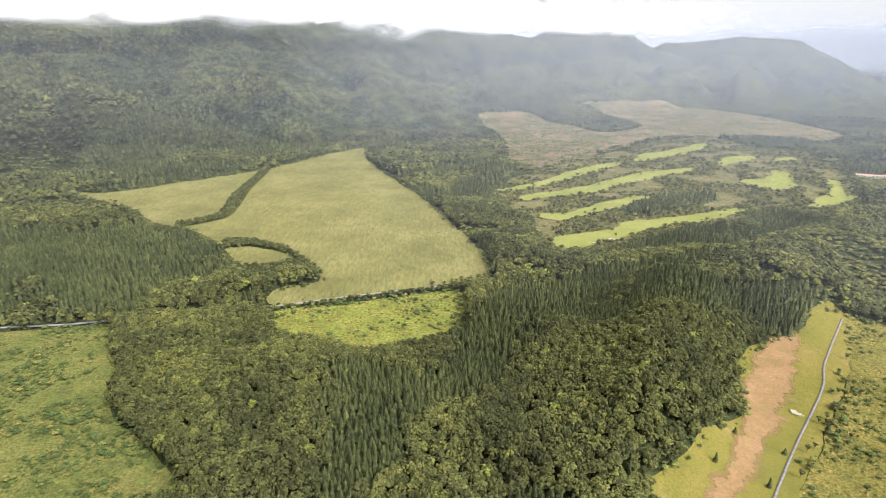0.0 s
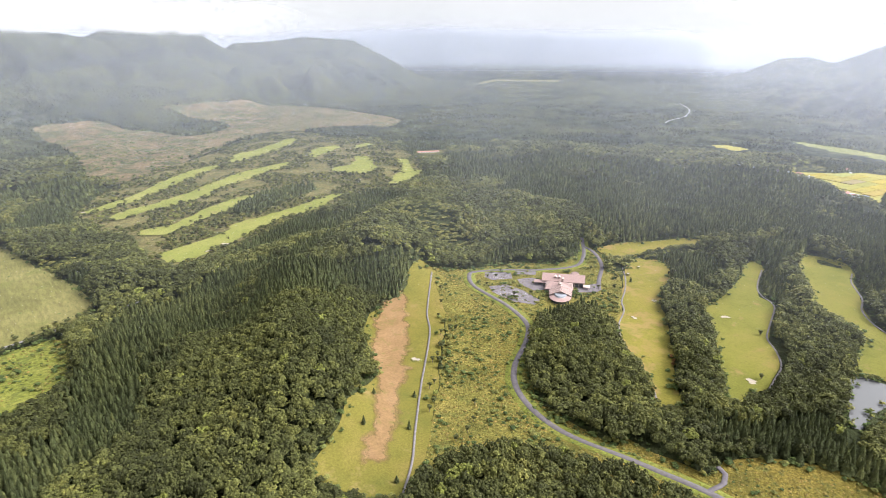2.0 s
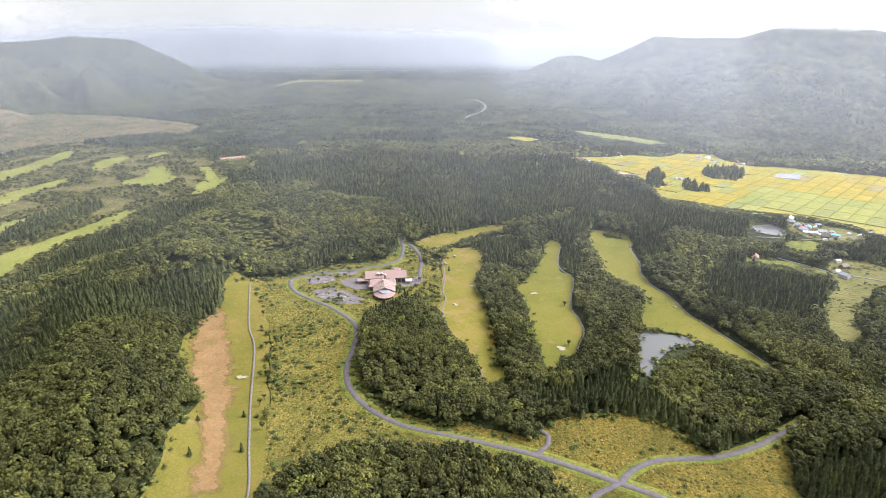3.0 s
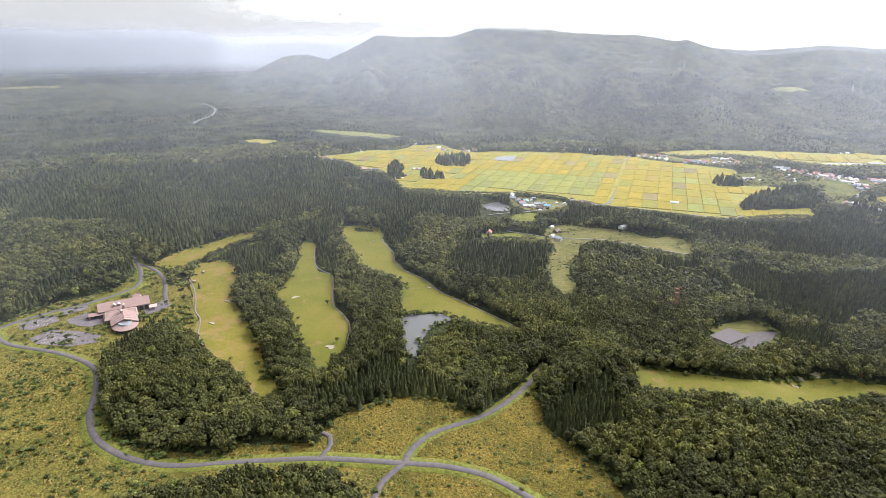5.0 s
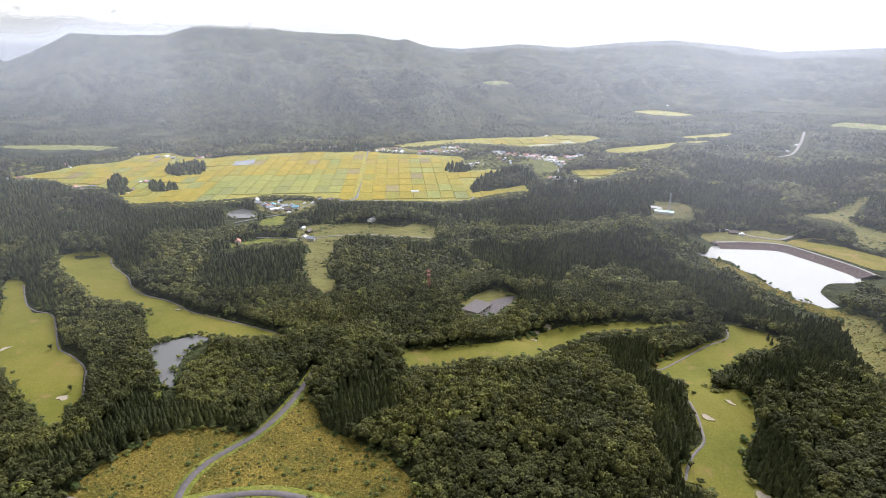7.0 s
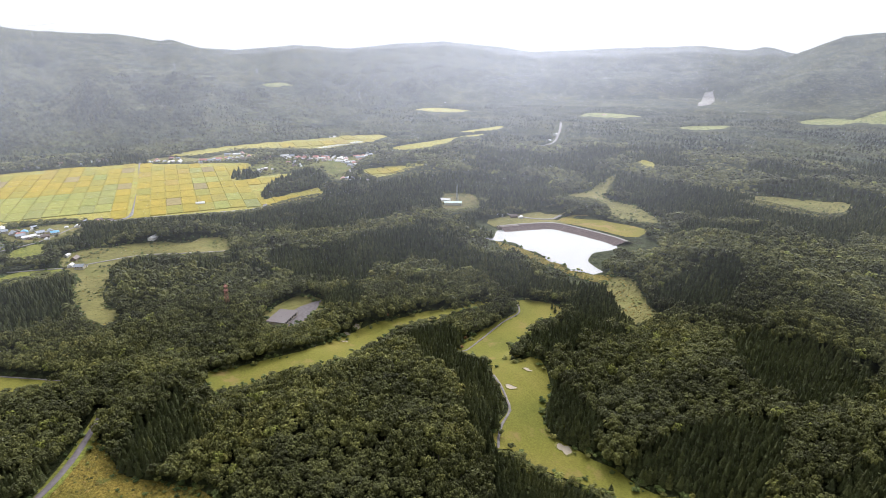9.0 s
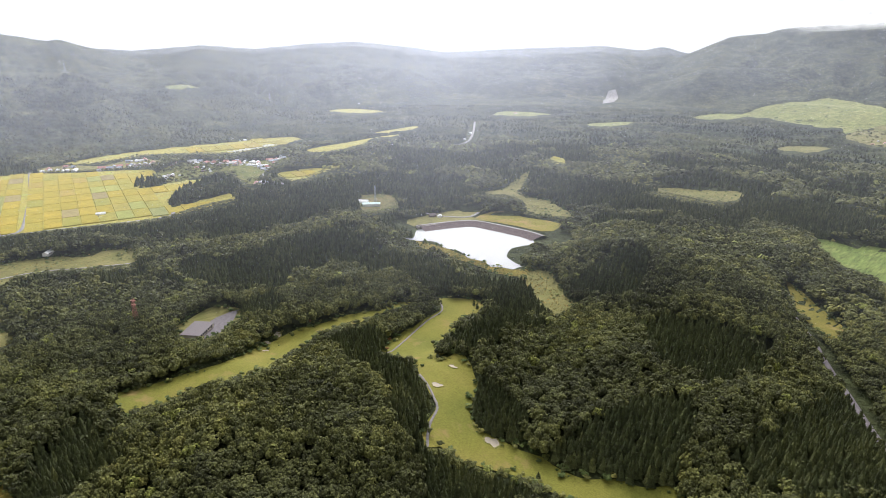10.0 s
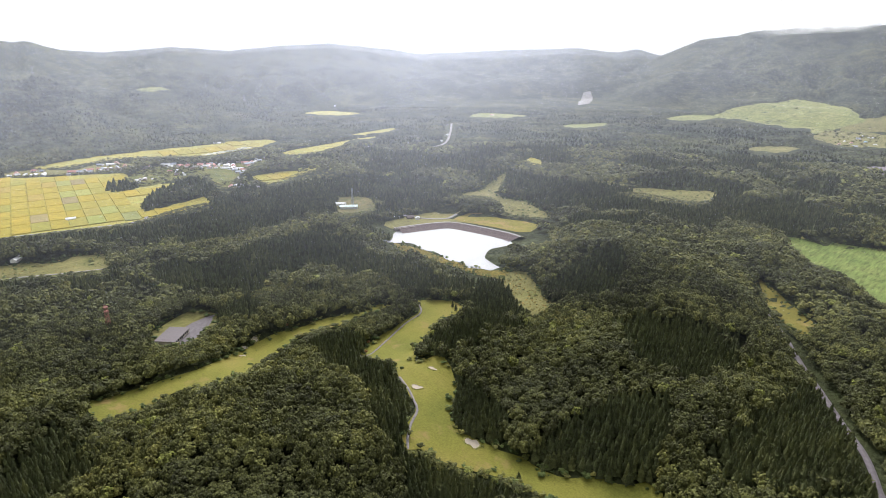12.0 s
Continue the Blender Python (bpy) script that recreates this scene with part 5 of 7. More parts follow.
WOOD_LABELS = {
    "knoll": "dense rounded broadleaf wood on a knoll by the drive", "foreground": "broadleaf copse below the rough grass",
    "isle_hedge": "ring of trees round a small meadow", "hedge": "hedgerow of trees across the hay meadow",
}
SINGLE_AT, SINGLE_COUNT = (250, -110), 280
single_spots = []
ZONES = ((236, 660, 6.0, 0), (660, 1150, 7.4, 1), (1150, 1700, 10.5, 2), (1700, 2700, 13.0, 3))
names_of = list(WOODS)
for (lo, hi, gap, grade), kind in itertools.product(ZONES, (False, True)):
    rng = np.random.default_rng(100 + int(lo) + 7 * kind)
    x, y = scatter(lo, hi, gap * ((0.74, 0.82, 1.0, 1.0)[grade] if kind else 1.0), rng)
    which = wood_mask(x, y)
    for skip in ("hedge", "isle_hedge"):
        which[which == names_of.index(skip)] = -1
    cap = np.full(len(x), 99.0)
    for tall in (17.0, 13.0, 9.5, 6.5):
        cap[at_margin(x, y, tall=tall) & (which == 99)] = tall - 3.0
    margin = cap < 8
    grove = np.isin(which, [k for k, name_k in enumerate(names_of) if name_k.startswith(("rice_grove", "golf_block"))])
    which[((is_pine(x, y) & ~margin) | grove) != kind] = -1
    scale_up = (0.82, 1.02, 1.22, 1.5)[grade]
    clumped = value_noise(x / 26, y / 26, 51)
    if lo < 1150:
        for tall in (4.0, 8.0, 12.0, 16.0, 20.0):
            which[at_margin(x, y, ("pond", "reservoir"), tall)] = -1
    for w in sorted(set(which) - {-1}):
        m = np.where(which == w)[0]
        u = rng.uniform(size=len(m))
        if kind:
            wide, high = (3.2 + 1.3 * u) * max(scale_up, 0.95) ** 1.15, (8.5 + 5.0 * rng.uniform(size=len(m)) + 4 * clumped[m]) * (1.0 if lo < 2000 else 1.1)
        else:
            wide = (3.7 + 2.6 * u ** 1.4) * (0.95, 1.12, 1.3, 1.5)[grade]
            high = (7.0 + 1.8 * u + 6.5 * clumped[m]) * (1.0 if grade < 2 else 1.1)
        low = np.clip((value_noise(x[m] / 120, y[m] / 70, 91) * 0.7 + value_noise(x[m] / 30, y[m] / 30, 92) * 0.3 - 0.66) * 9, 0, 0.7) * (not kind) * (grade in (1, 2))
        wide, high = wide * (1 - 0.4 * low) * np.where(margin[m], 0.7, 1), np.minimum(high * (1 - low), cap[m])
        if w != 99:
            wide = wide * (1.0 if grade == 0 else 1.35)
        tint = np.clip(0.4 * low + (0.5, 0.5, 0.4, 0.25)[grade] * rng.uniform(size=len(m)) + 0.6 * value_noise(x[m] / 45, y[m] / 45, 61) - 0.08, 0, 0.93)
        tint = np.where(rng.uniform(size=len(m)) < 0.018, 1.0, tint)
        if grade == 0 and not kind and w == 99:
            # the trees of one stretch of wood stand singly, further down
            gone = np.argsort(np.hypot(x[m] - SINGLE_AT[0], y[m] - SINGLE_AT[1]))[:SINGLE_COUNT]
            single_spots += [(x[m][k], y[m][k], wide[k], high[k], tint[k]) for k in gone]
            rest = np.setdiff1d(np.arange(len(m)), gone)
            m, wide, high, tint = m[rest], wide[rest], high[rest], tint[rest]
        v, f, t = stamped((SPIRE if kind else BROAD)[grade], x[m], y[m], land(x[m], y[m]) + (0.0 if kind else 1.2), wide, high, tint, rng)
        name = "conifer_plantation" if kind else "broadleaf_wood"
        label = WOOD_LABELS.get(names_of[w], "small grove standing in the rice fields") if w != 99 else (
            ("dark green conifer plantation with pointed tops" if kind else "dense broadleaf wood with rounded green crowns") if lo < 1150
            else ("far dark conifer forest" if kind else "far broadleaf forest on the valley side"))
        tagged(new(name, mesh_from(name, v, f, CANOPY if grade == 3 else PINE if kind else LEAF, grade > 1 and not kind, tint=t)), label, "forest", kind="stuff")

# the closed canopy of the mountain forests
b_fine, r_fine = np.arange(-50, 184, 0.25), np.linspace(1660, 4930, 170)
x, y, f = polar_sheet(b_fine, r_fine)
rng = np.random.default_rng(33)
up = 5.0 + 5.0 * value_noise(x / 42, y / 42, 81) + 2.0 * rng.uniform(size=len(x)) * np.clip((np.hypot(x, y) - 1660) / 400, 0, 1)
up *= np.where(wood_mask(x, y) >= 0, 1.0, 0.0) * np.clip((np.hypot(x, y) - 1660) / 60, 0, 1)
up[up == 0] = -3.0
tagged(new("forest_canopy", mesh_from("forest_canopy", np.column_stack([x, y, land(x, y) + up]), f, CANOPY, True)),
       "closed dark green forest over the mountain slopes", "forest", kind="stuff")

# woods behind the viewpoint and below it, where the view never turns
rng = np.random.default_rng(9)
for lo, hi, a, b in ((0, 236, -181, 181), (236, 1300, -181, -48)):
    x, y = scatter(lo, hi, 15.0, rng, a, b)
    keep = wood_mask(x, y) >= 0
    x, y = x[keep], y[keep]
    v, f, t = stamped(BROAD[2], x, y, land(x, y) + 1.2, rng.uniform(6, 10, len(x)), rng.uniform(8, 13, len(x)), rng.uniform(size=len(x)), rng)
    tagged(new("broadleaf_wood", mesh_from("broadleaf_wood", v, f, LEAF, False, tint=t)), "broadleaf wood on the open side of the valley", "forest", kind="stuff")


TUFT = [[spire_shape(tree_rng, 1, 4, 0.1) for _ in range(4)]]


def bushes(key, spacing, share, small, large, label, seed, flat=0.75, material=None, level=1, name="shrubs", avoid=()):
    """Shrubs strewn over an open place."""
    rng = np.random.default_rng(seed)
    o = OUTLINES[key]
    lo, hi = o.min(0), o.max(0)
    gx, gy = np.meshgrid(np.arange(lo[0], hi[0], spacing), np.arange(lo[1], hi[1], spacing))
    x, y = gx.ravel() + rng.uniform(-0.5, 0.5, gx.size) * spacing, gy.ravel() + rng.uniform(-0.5, 0.5, gx.size) * spacing
    keep = inside(x, y, o) & (rng.uniform(size=len(x)) < share * np.clip(value_noise(x / (spacing * 5), y / (spacing * 5), seed) * 2.6 - 0.75, 0, 1))
    keep &= ~near_way(x, y, 5.0)
    for other in avoid:
        keep &= ~inside(x, y, OUTLINES[other])
    x, y = x[keep], y[keep]
    if not len(x):
        return
    r = small + (large - small) * rng.uniform(size=len(x)) ** 2.2
    v, f, t = stamped(TUFT[0] if level == 9 else BROAD[level], x, y, land(x, y) + (3.0 if key in MOUNT_KEYS else 0.3), r, r * flat * 1.3, rng.uniform(size=len(x)), rng)
    tagged(new(name, mesh_from(name, v, f, material or SHRUB, False, tint=t)), label, "grass" if level == 9 else "shrub", kind="stuff")


for key_k in ("hedge", "isle_hedge"):
    o = WOOD_LINES[key_k]
    lo, hi = o.min(0), o.max(0)
    rng = np.random.default_rng(17)
    gx, gy = np.meshgrid(np.arange(lo[0], hi[0], 4.2), np.arange(lo[1], hi[1], 4.2))
    x, y = gx.ravel() + rng.uniform(-1.6, 1.6, gx.size), gy.ravel() + rng.uniform(-1.6, 1.6, gx.size)
    m = inside(x, y, o)
    x, y = x[m], y[m]
    v, f, t = stamped(BROAD[1], x, y, land(x, y), rng.uniform(2.4, 4.2, len(x)), rng.uniform(4.5, 8, len(x)), rng.uniform(0, 0.7, len(x)), rng)
    tagged(new("hedgerow", mesh_from("hedgerow", v, f, LEAF, False, tint=t)), WOOD_LABELS[key_k], "hedge", kind="stuff")

bushes("meadow_bright", 5, 0.5, 1.0, 3.4, "dark shrubs dotting the bright meadow", 71)
bushes("scrub_left", 4, 1.1, 0.8, 3.4, "low scrub in the overgrown meadow", 72)
bushes("rough_a", 4.5, 0.75, 0.7, 2.8, "low shrubs in the rough grass", 73)
bushes("rough_b", 5, 0.55, 0.6, 2.2, "low shrubs in the tawny grass", 74)
bushes("moor", 10, 1.3, 1.4, 5.0, "dark shrubs over the brown moor", 75, level=2)
bushes("pasture", 30, 0.35, 3, 9, "bushes scattered over the hill pasture", 76, level=2)
bushes("meadow_big", 11, 0.25, 0.8, 2.2, "weeds and low bushes in the hay meadow", 77, 0.5, level=2)
bushes("meadow_mid", 5, 0.6, 0.8, 2.6, "shrubs in the plantation clearing", 78)
bushes("glade_dam", 7, 0.9, 1.0, 3.2, "low scrub in the valley clearing", 92, level=2)
bushes("glade_right", 7, 0.8, 1.2, 3.0, "low scrub in the narrow clearing", 93, level=2)
bushes("clearing", 5, 0.5, 0.6, 1.8, "shrubs in the clearing", 79)
bushes("village_b", 13, 0.7, 1.8, 3.2, "garden trees along the village row", 94, 1.0, LEAF)
bushes("village_a", 9, 1.1, 2.4, 4.6, "garden trees among the village houses", 80, 1.0, LEAF)
bushes("hamlet_b", 15, 0.8, 2.5, 5.0, "garden trees among the hamlet houses", 81, 1.0, LEAF)
bushes("village_right", 24, 0.8, 3.0, 7.0, "trees among the far village houses", 82, 1.0, LEAF, 2)
bushes("shore", 4.5, 0.8, 0.8, 2.6, "shrubs along the reservoir's shore", 83)
bushes("club_ground", 6, 1.0, 0.9, 3.4, "clipped shrubs round the clubhouse", 84, avoid=("lot_a", "lot_b", "lot_c", "lot_d", "lot_e"))
for key_k, seed_k in (("rough_a", 85), ("rough_b", 86), ("meadow_bright", 88), ("clearing", 89), ("meadow_mid", 90)):
    bushes(key_k, 2.9 if key_k != "meadow_mid" else 4.0, 1.6, 0.6, 1.9, "tussocks of tall rough grass", seed_k, 0.5, TUSSOCK, 9, "tussock_grass")
golf = tuple("fairway_" + k for k in "abcdefgno")
bushes("golf_rough", 7.5, 1.7, 2.4, 5.0, "scattered trees between the far fairways", 91, 1.3, LEAF, 1, "scattered_trees", golf)


# trees that straggle over the edges of the far fairways and fields
rng = np.random.default_rng(29)
for key, step_k, loose in [("fairway_" + k, 6.0, 4.0) for k in "abcdefgno"] + [("moor", 9.0, 22.0), ("meadow_big", 8.0, 5.0), ("pasture", 22.0, 14.0), ("rice_far", 14.0, 5.0), ("golf_rough", 7.0, 8.0)]:
    ring = curve_through(OUTLINES[key], step_k, True)
    x, y = ring[:, 0] + rng.normal(0, loose, len(ring)), ring[:, 1] + rng.normal(0, loose, len(ring))
    keep = (rng.uniform(size=len(x)) < 0.75 * value_noise(x / 40, y / 40, 44) + 0.15) & ~near_way(x, y, 5.0)
    x, y = x[keep], y[keep]
    r = rng.uniform(1.8, 4.4, len(x))
    v, f, t = stamped(BROAD[2], x, y, land(x, y) + (2.0 if key in MOUNT_KEYS else 0.5), r, r * rng.uniform(1.1, 1.7, len(x)), rng.uniform(0, 0.8, len(x)), rng)
    tagged(new("scattered_trees", mesh_from("scattered_trees", v, f, LEAF, True, tint=t)), "small trees straggling along the turf's edge", "tree", kind="stuff")

# shrubs along the foot of the woods, where they meet turf
rng = np.random.default_rng(23)
edge_x, edge_y = [], []
for key, o in OUTLINES.items():
    if key.startswith(("lot", "rice_far", "pasture", "moor", "village", "reservoir", "park", "flat", "golf", "covered", "dam")):
        continue
    if np.hypot(*o.mean(0)) > 1150:
        continue
    ring = curve_through(o, 2.0, True)
    edge_x.append(ring[:, 0] + rng.normal(0, 3.2, len(ring)))
    edge_y.append(ring[:, 1] + rng.normal(0, 3.2, len(ring)))
x, y = np.concatenate(edge_x), np.concatenate(edge_y)
beside = np.zeros(len(x), bool)
for dx, dy in ((9, 0), (-9, 0), (0, 9), (0, -9)):
    beside |= wood_mask(x + dx, y + dy) >= 0
keep = beside & ~near_way(x, y, 4.5) & (rng.uniform(size=len(x)) < 0.8)
x, y = x[keep], y[keep]
for part_k, near_k in ((BROAD[2], True), (BROAD[3], False)):
    m = (np.hypot(x, y) < 760) == near_k
    r = 0.8 + 2.6 * rng.uniform(size=m.sum()) ** 1.7
    v, f, t = stamped(part_k, x[m], y[m], land(x[m], y[m]) + 0.2, r, r * rng.uniform(0.9, 1.5, m.sum()), rng.uniform(size=m.sum()), rng)
    tagged(new("shrubs", mesh_from("shrubs", v, f, SHRUB, False, tint=t)), "low shrubs fringing the woods", "shrub", kind="stuff")

# ---- rice paddies: ripe plots between grassy banks ----
def frame_of(x, y, turn, z=None):
    return pose(x, y, float(land(x, y)) if z is None else z, 0, 0, turn)


(r0x, r0y), (r1x, r1y) = RICE_AXES[0], RICE_AXES[1]
along = np.array((r1x - r0x, r1y - r0y)) / math.hypot(r1x - r0x, r1y - r0y)
across = np.array((-along[1], along[0]))
plot_rng = random.Random(8)
plot_meshes = {}
grove_lines = [WOOD_LINES[k] for k in WOOD_LINES if k.startswith("rice_grove")] + [OUTLINES["hamlet_b"]]
PLOT_W, PLOT_L = 25.0, 55.0
for key, label_k, raised in (("rice_main", "broad plain of ripe yellow rice paddies", None), ("rice_east", "ripe rice paddies beside the village", 0.2),
                             ("rice_far", "distant strip of ripe rice paddies", 0.2)):
    rice_line = OUTLINES[key]
    rice_field = tagged(new("rice_field"), label_k, "rice field", kind="structure")
    raised = raised and raised + max(0, max(math.hypot(*q) for q in PLAN[key]) - 900) / 1500 + 1.3
    big = 1.0 if key in ("rice_main", "rice_east") else 1.5
    for i in range(-70, 70):
        for j in range(-16, 34):
            gap = 5.0 if i < 0 else 4.0
            u0, v0 = (j * PLOT_L + (8 if i % 7 == 0 else 0)) * big, (i * PLOT_W + (gap if i >= 0 else -gap)) * big
            mid = np.array((r0x, r0y)) + along * (u0 + big * PLOT_L / 2) + across * (v0 + big * PLOT_W / 2)
            if (mid < rice_line.min(0)).any() or (mid > rice_line.max(0)).any():
                continue
            corners = [np.array((r0x, r0y)) + along * (u0 + a * PLOT_L * big) + across * (v0 + b * PLOT_W * big) for a in (0.1, 0.9) for b in (0.1, 0.9)]
            cx, cy = np.array([c[0] for c in corners]), np.array([c[1] for c in corners])
            if inside(cx, cy, rice_line).sum() < 4 or any(inside(cx, cy, g).sum() > 1 for g in grove_lines):
                continue
            kind_k = plot_rng.choices(("ripe", "ripe", "ripe", "green", "stubble"), (5, 4, 4, 1.3, 0.5))[0] if not (-11 <= i <= -2 and 5 <= j < 14 and big == 1.0) else "green"
            wide_k = (PLOT_W - 0.9, PLOT_L - 1.3)
            if kind_k not in plot_meshes:
                bm = bmesh.new()
                v = box(bm, -wide_k[1] / 2, -wide_k[0] / 2, -0.5, wide_k[1] / 2, wide_k[0] / 2, 0.8)
                for q in v[4:]:
                    q.co.x *= 0.988
                    q.co.y *= 0.975
                me = bpy.data.meshes.new("paddy")
                bm.to_mesh(me)
                bm.free()
                me.materials.append({"ripe": RIPE, "green": GREENPLOT, "stubble": STUBBLE}[kind_k])
                plot_meshes[kind_k] = me
            ob = new("paddy", plot_meshes[kind_k])
            ob.parent = rice_field
            ob.matrix_basis = pose(mid[0], mid[1], 1.6 if raised is None else float(land(*mid)) + raised, 0, 0, math.degrees(math.atan2(along[1], along[0]))) @ Matrix.Diagonal((big, big, 1, 1))


# ---- bunkers ----
def bunker(x, y, size, seed):
    rng = np.random.default_rng(seed)
    thing = tagged(new("bunker"), "pale sand bunker with a ragged grass lip", "bunker", "golf bunkers")
    thing.matrix_basis = frame_of(x, y, 40.0 * seed, float(land(x, y)) + (0.5 if math.hypot(x, y) < 700 else 2.2))
    n, c_t, s_t = 22, math.cos(radians(40.0 * seed)), math.sin(radians(40.0 * seed))
    a = np.linspace(0, 2 * math.pi, n, endpoint=False)

    def lie(px, py, pz):
        return px, py, pz + float(land(x + px * c_t - py * s_t, y + px * s_t + py * c_t) - land(x, y))
    ph = rng.uniform(0, 6, 3)
    r = size * (1 + 0.26 * np.sin(2 * a + ph[0]) + 0.16 * np.sin(3 * a + ph[1]) + 0.09 * np.sin(5 * a + ph[2]))
    bm = bmesh.new()
    mid = bm.verts.new((0, 0, 0.62))
    rings = [[bm.verts.new(lie(r[k] * s * math.cos(a[k]) * 1.15, r[k] * s * math.sin(a[k]), z)) for k in range(n)] for s, z in ((0.55, 0.66), (1.0, 0.82))]
    for k in range(n):
        bm.faces.new((mid, rings[0][k], rings[0][(k + 1) % n]))
        bm.faces.new((rings[0][k], rings[1][k], rings[1][(k + 1) % n], rings[0][(k + 1) % n]))
    part("sand", bm, SAND, thing)
    bm = bmesh.new()
    prof = [[bm.verts.new(lie(r[k] * s * math.cos(a[k]) * 1.15, r[k] * s * math.sin(a[k]), z + 0.05 * math.sin(5 * k))) for k in range(n)] for s, z in ((0.99, 0.78), (1.05, 1.0), (1.16, 0.85), (1.4, 0.1))]
    for p, q in zip(prof, prof[1:]):
        for k in range(n):
            bm.faces.new((p[k], q[k], q[(k + 1) % n], p[(k + 1) % n]))
    part("lip", bm, LIP, thing, "grassy lip round the sand")
    return thing


for k, (x, y) in enumerate(BUNKERS):
    bunker(x, y, (3.6, 3.2, 2.4, 2.6, 2.2, 2.0, 1.8, 3.0, 2.2, 2.2, 3.0, 2.4, 3.2, 3.2, 4.2, 2.4, 2.0, 6.0, 3.4, 3.0)[k], 300 + k)


# ---- trees that stand alone ----
def tapered(bm, a, b, r0, r1, sides=7):
    a, b = Vector(a), Vector(b)
    turn = (b - a).to_track_quat("Z", "Y").to_matrix()
    rings = [[bm.verts.new(p + turn @ Vector((r * math.cos(2 * math.pi * k / sides), r * math.sin(2 * math.pi * k / sides), 0))) for k in range(sides)] for p, r in ((a, r0), (b, r1))]
    for k in range(sides):
        bm.faces.new((rings[0][k], rings[0][(k + 1) % sides], rings[1][(k + 1) % sides], rings[1][k]))
    bm.faces.new(rings[1])


def lone_tree(seed, label, leafy=LEAF, size=1.0):
    rng = np.random.default_rng(seed)
    tree = tagged(new("tree"), label, "tree", "trees standing alone")
    bm = bmesh.new()
    tapered(bm, (0, 0, -0.4), (0.1, 0, 3.2 * size), 0.28 * size, 0.17 * size)
    part("trunk", bm, BARK, tree, "grey-brown tapered trunk")
    for k in range(4):
        a = k * 1.6 + rng.uniform(0, 0.5)
        bm = bmesh.new()
        tapered(bm, (0.08, 0, 2.6 * size), (1.7 * size * math.cos(a), 1.7 * size * math.sin(a), (4.3 + 0.3 * k) * size), 0.11 * size, 0.04 * size, 5)
        part("limb", bm, BARK, tree)
    clumps = []
    for k in range(7):
        a, d, up = rng.uniform(0, 6.3), rng.uniform(0.3, 1.9), rng.uniform(2.2, 5.2)
        v, f = crown_shape(rng, 1, 46, 0.17)
        r = rng.uniform(1.1, 1.7)
        clumps.append((v * r * size + np.array((d * math.cos(a), d * math.sin(a), up)) * size, f))
    n, vs, fs = 0, [], []
    for v, f in clumps:
        vs.append(v)
        fs.append(f + n)
        n += len(v)
    v = np.vstack(vs)
    crown = new("crown", mesh_from("crown", v, np.vstack(fs), leafy, False, tint=np.repeat(rng.uniform(0.2, 0.8), len(v))))
    crown.parent = tree
    return tree


def lone_conifer(seed, label, high=9.0):
    rng = np.random.default_rng(seed)
    tree = tagged(new("conifer"), label, "tree", "trees standing alone")
    bm = bmesh.new()
    tapered(bm, (0, 0, -0.4), (0, 0, high * 0.85), 0.2, 0.04)
    part("trunk", bm, BARK, tree, "thin straight trunk")
    v, f = spire_shape(rng, 11, 13, 0.42)
    crown = new("crown", mesh_from("crown", v * np.array((2.3, 2.3, high)), f, PINE, False, tint=np.full(len(v), 0.55)))
    crown.parent = tree
    return tree


kinds = [lone_tree(401, "rounded broadleaf tree standing alone on turf"), lone_tree(402, "bushy broadleaf tree standing alone on turf"),
         lone_tree(403, "small spreading tree beside the path", LEAF, 0.8)]
placed = [False] * 3
for k, (x, y) in enumerate(LONE_BROAD):
    w = k % 3
    m = frame_of(x, y, 67.0 * k)
    if placed[w]:
        copy_thing(kinds[w], m)
    else:
        kinds[w].matrix_basis, placed[w] = m, True
cones = [lone_conifer(411, "small dark conifer standing alone on turf", 8.5), lone_conifer(412, "slim young conifer at the turf's edge", 6.0)]
for k, (x, y) in enumerate(LONE_CONE):
    m = frame_of(x, y, 41.0 * k)
    if k < 2:
        cones[k].matrix_basis = m
    else:
        copy_thing(cones[k % 2], m)
red_tree = lone_tree(421, "low autumn tree with rust-red leaves at the wood's edge", AUTUMN, 0.75)
for k, (x, y) in enumerate(RED_TREES):
    if k == 0:
        red_tree.matrix_basis = frame_of(x, y, 0)
    else:
        copy_thing(red_tree, frame_of(x, y, 53.0 * k))


# broadleaf trees of the wood below the road fork
wood_rng = np.random.default_rng(77)
wood_trees = []
for k in range(12):
    tree = tagged(new("tree"), "broadleaf tree with a rounded leafy crown in a dense wood", "tree", "trees of the near wood")
    bm = bmesh.new()
    tapered(bm, (0, 0, -0.06), (0.02, 0, 0.62), 0.075, 0.04, 6)
    part("trunk", bm, BARK, tree, "grey-brown tapered trunk")
    v, f = BROAD[0][k % len(BROAD[0])]
    crown = new("crown", mesh_from("crown", v, f, LEAF, False, tint=np.full(len(v), (0.12, 0.3, 0.5, 0.72)[k % 4])))
    crown.parent = tree
    wood_trees.append(tree)
wood_used = set()
for x, y, wide, high, shade in single_spots:
    k = min(3, int(shade * 4.4)) + 4 * int(wood_rng.integers(0, 3))
    m, first = pose(x, y, float(land(x, y)) + 0.6, 0, 0, wood_rng.uniform(0, 360)), wood_trees[k]
    if k in wood_used:
        copy_thing(first, m @ Matrix.Diagonal((wide / first.scale.x, wide / first.scale.y, high / first.scale.z, 1)))
    else:
        first.matrix_basis = m @ Matrix.Diagonal((wide, wide, high, 1))
        wood_used.add(k)
for k, tree in enumerate(wood_trees):
    if k not in wood_used:
        for ob in (*tree.children, tree):
            bpy.data.objects.remove(ob)


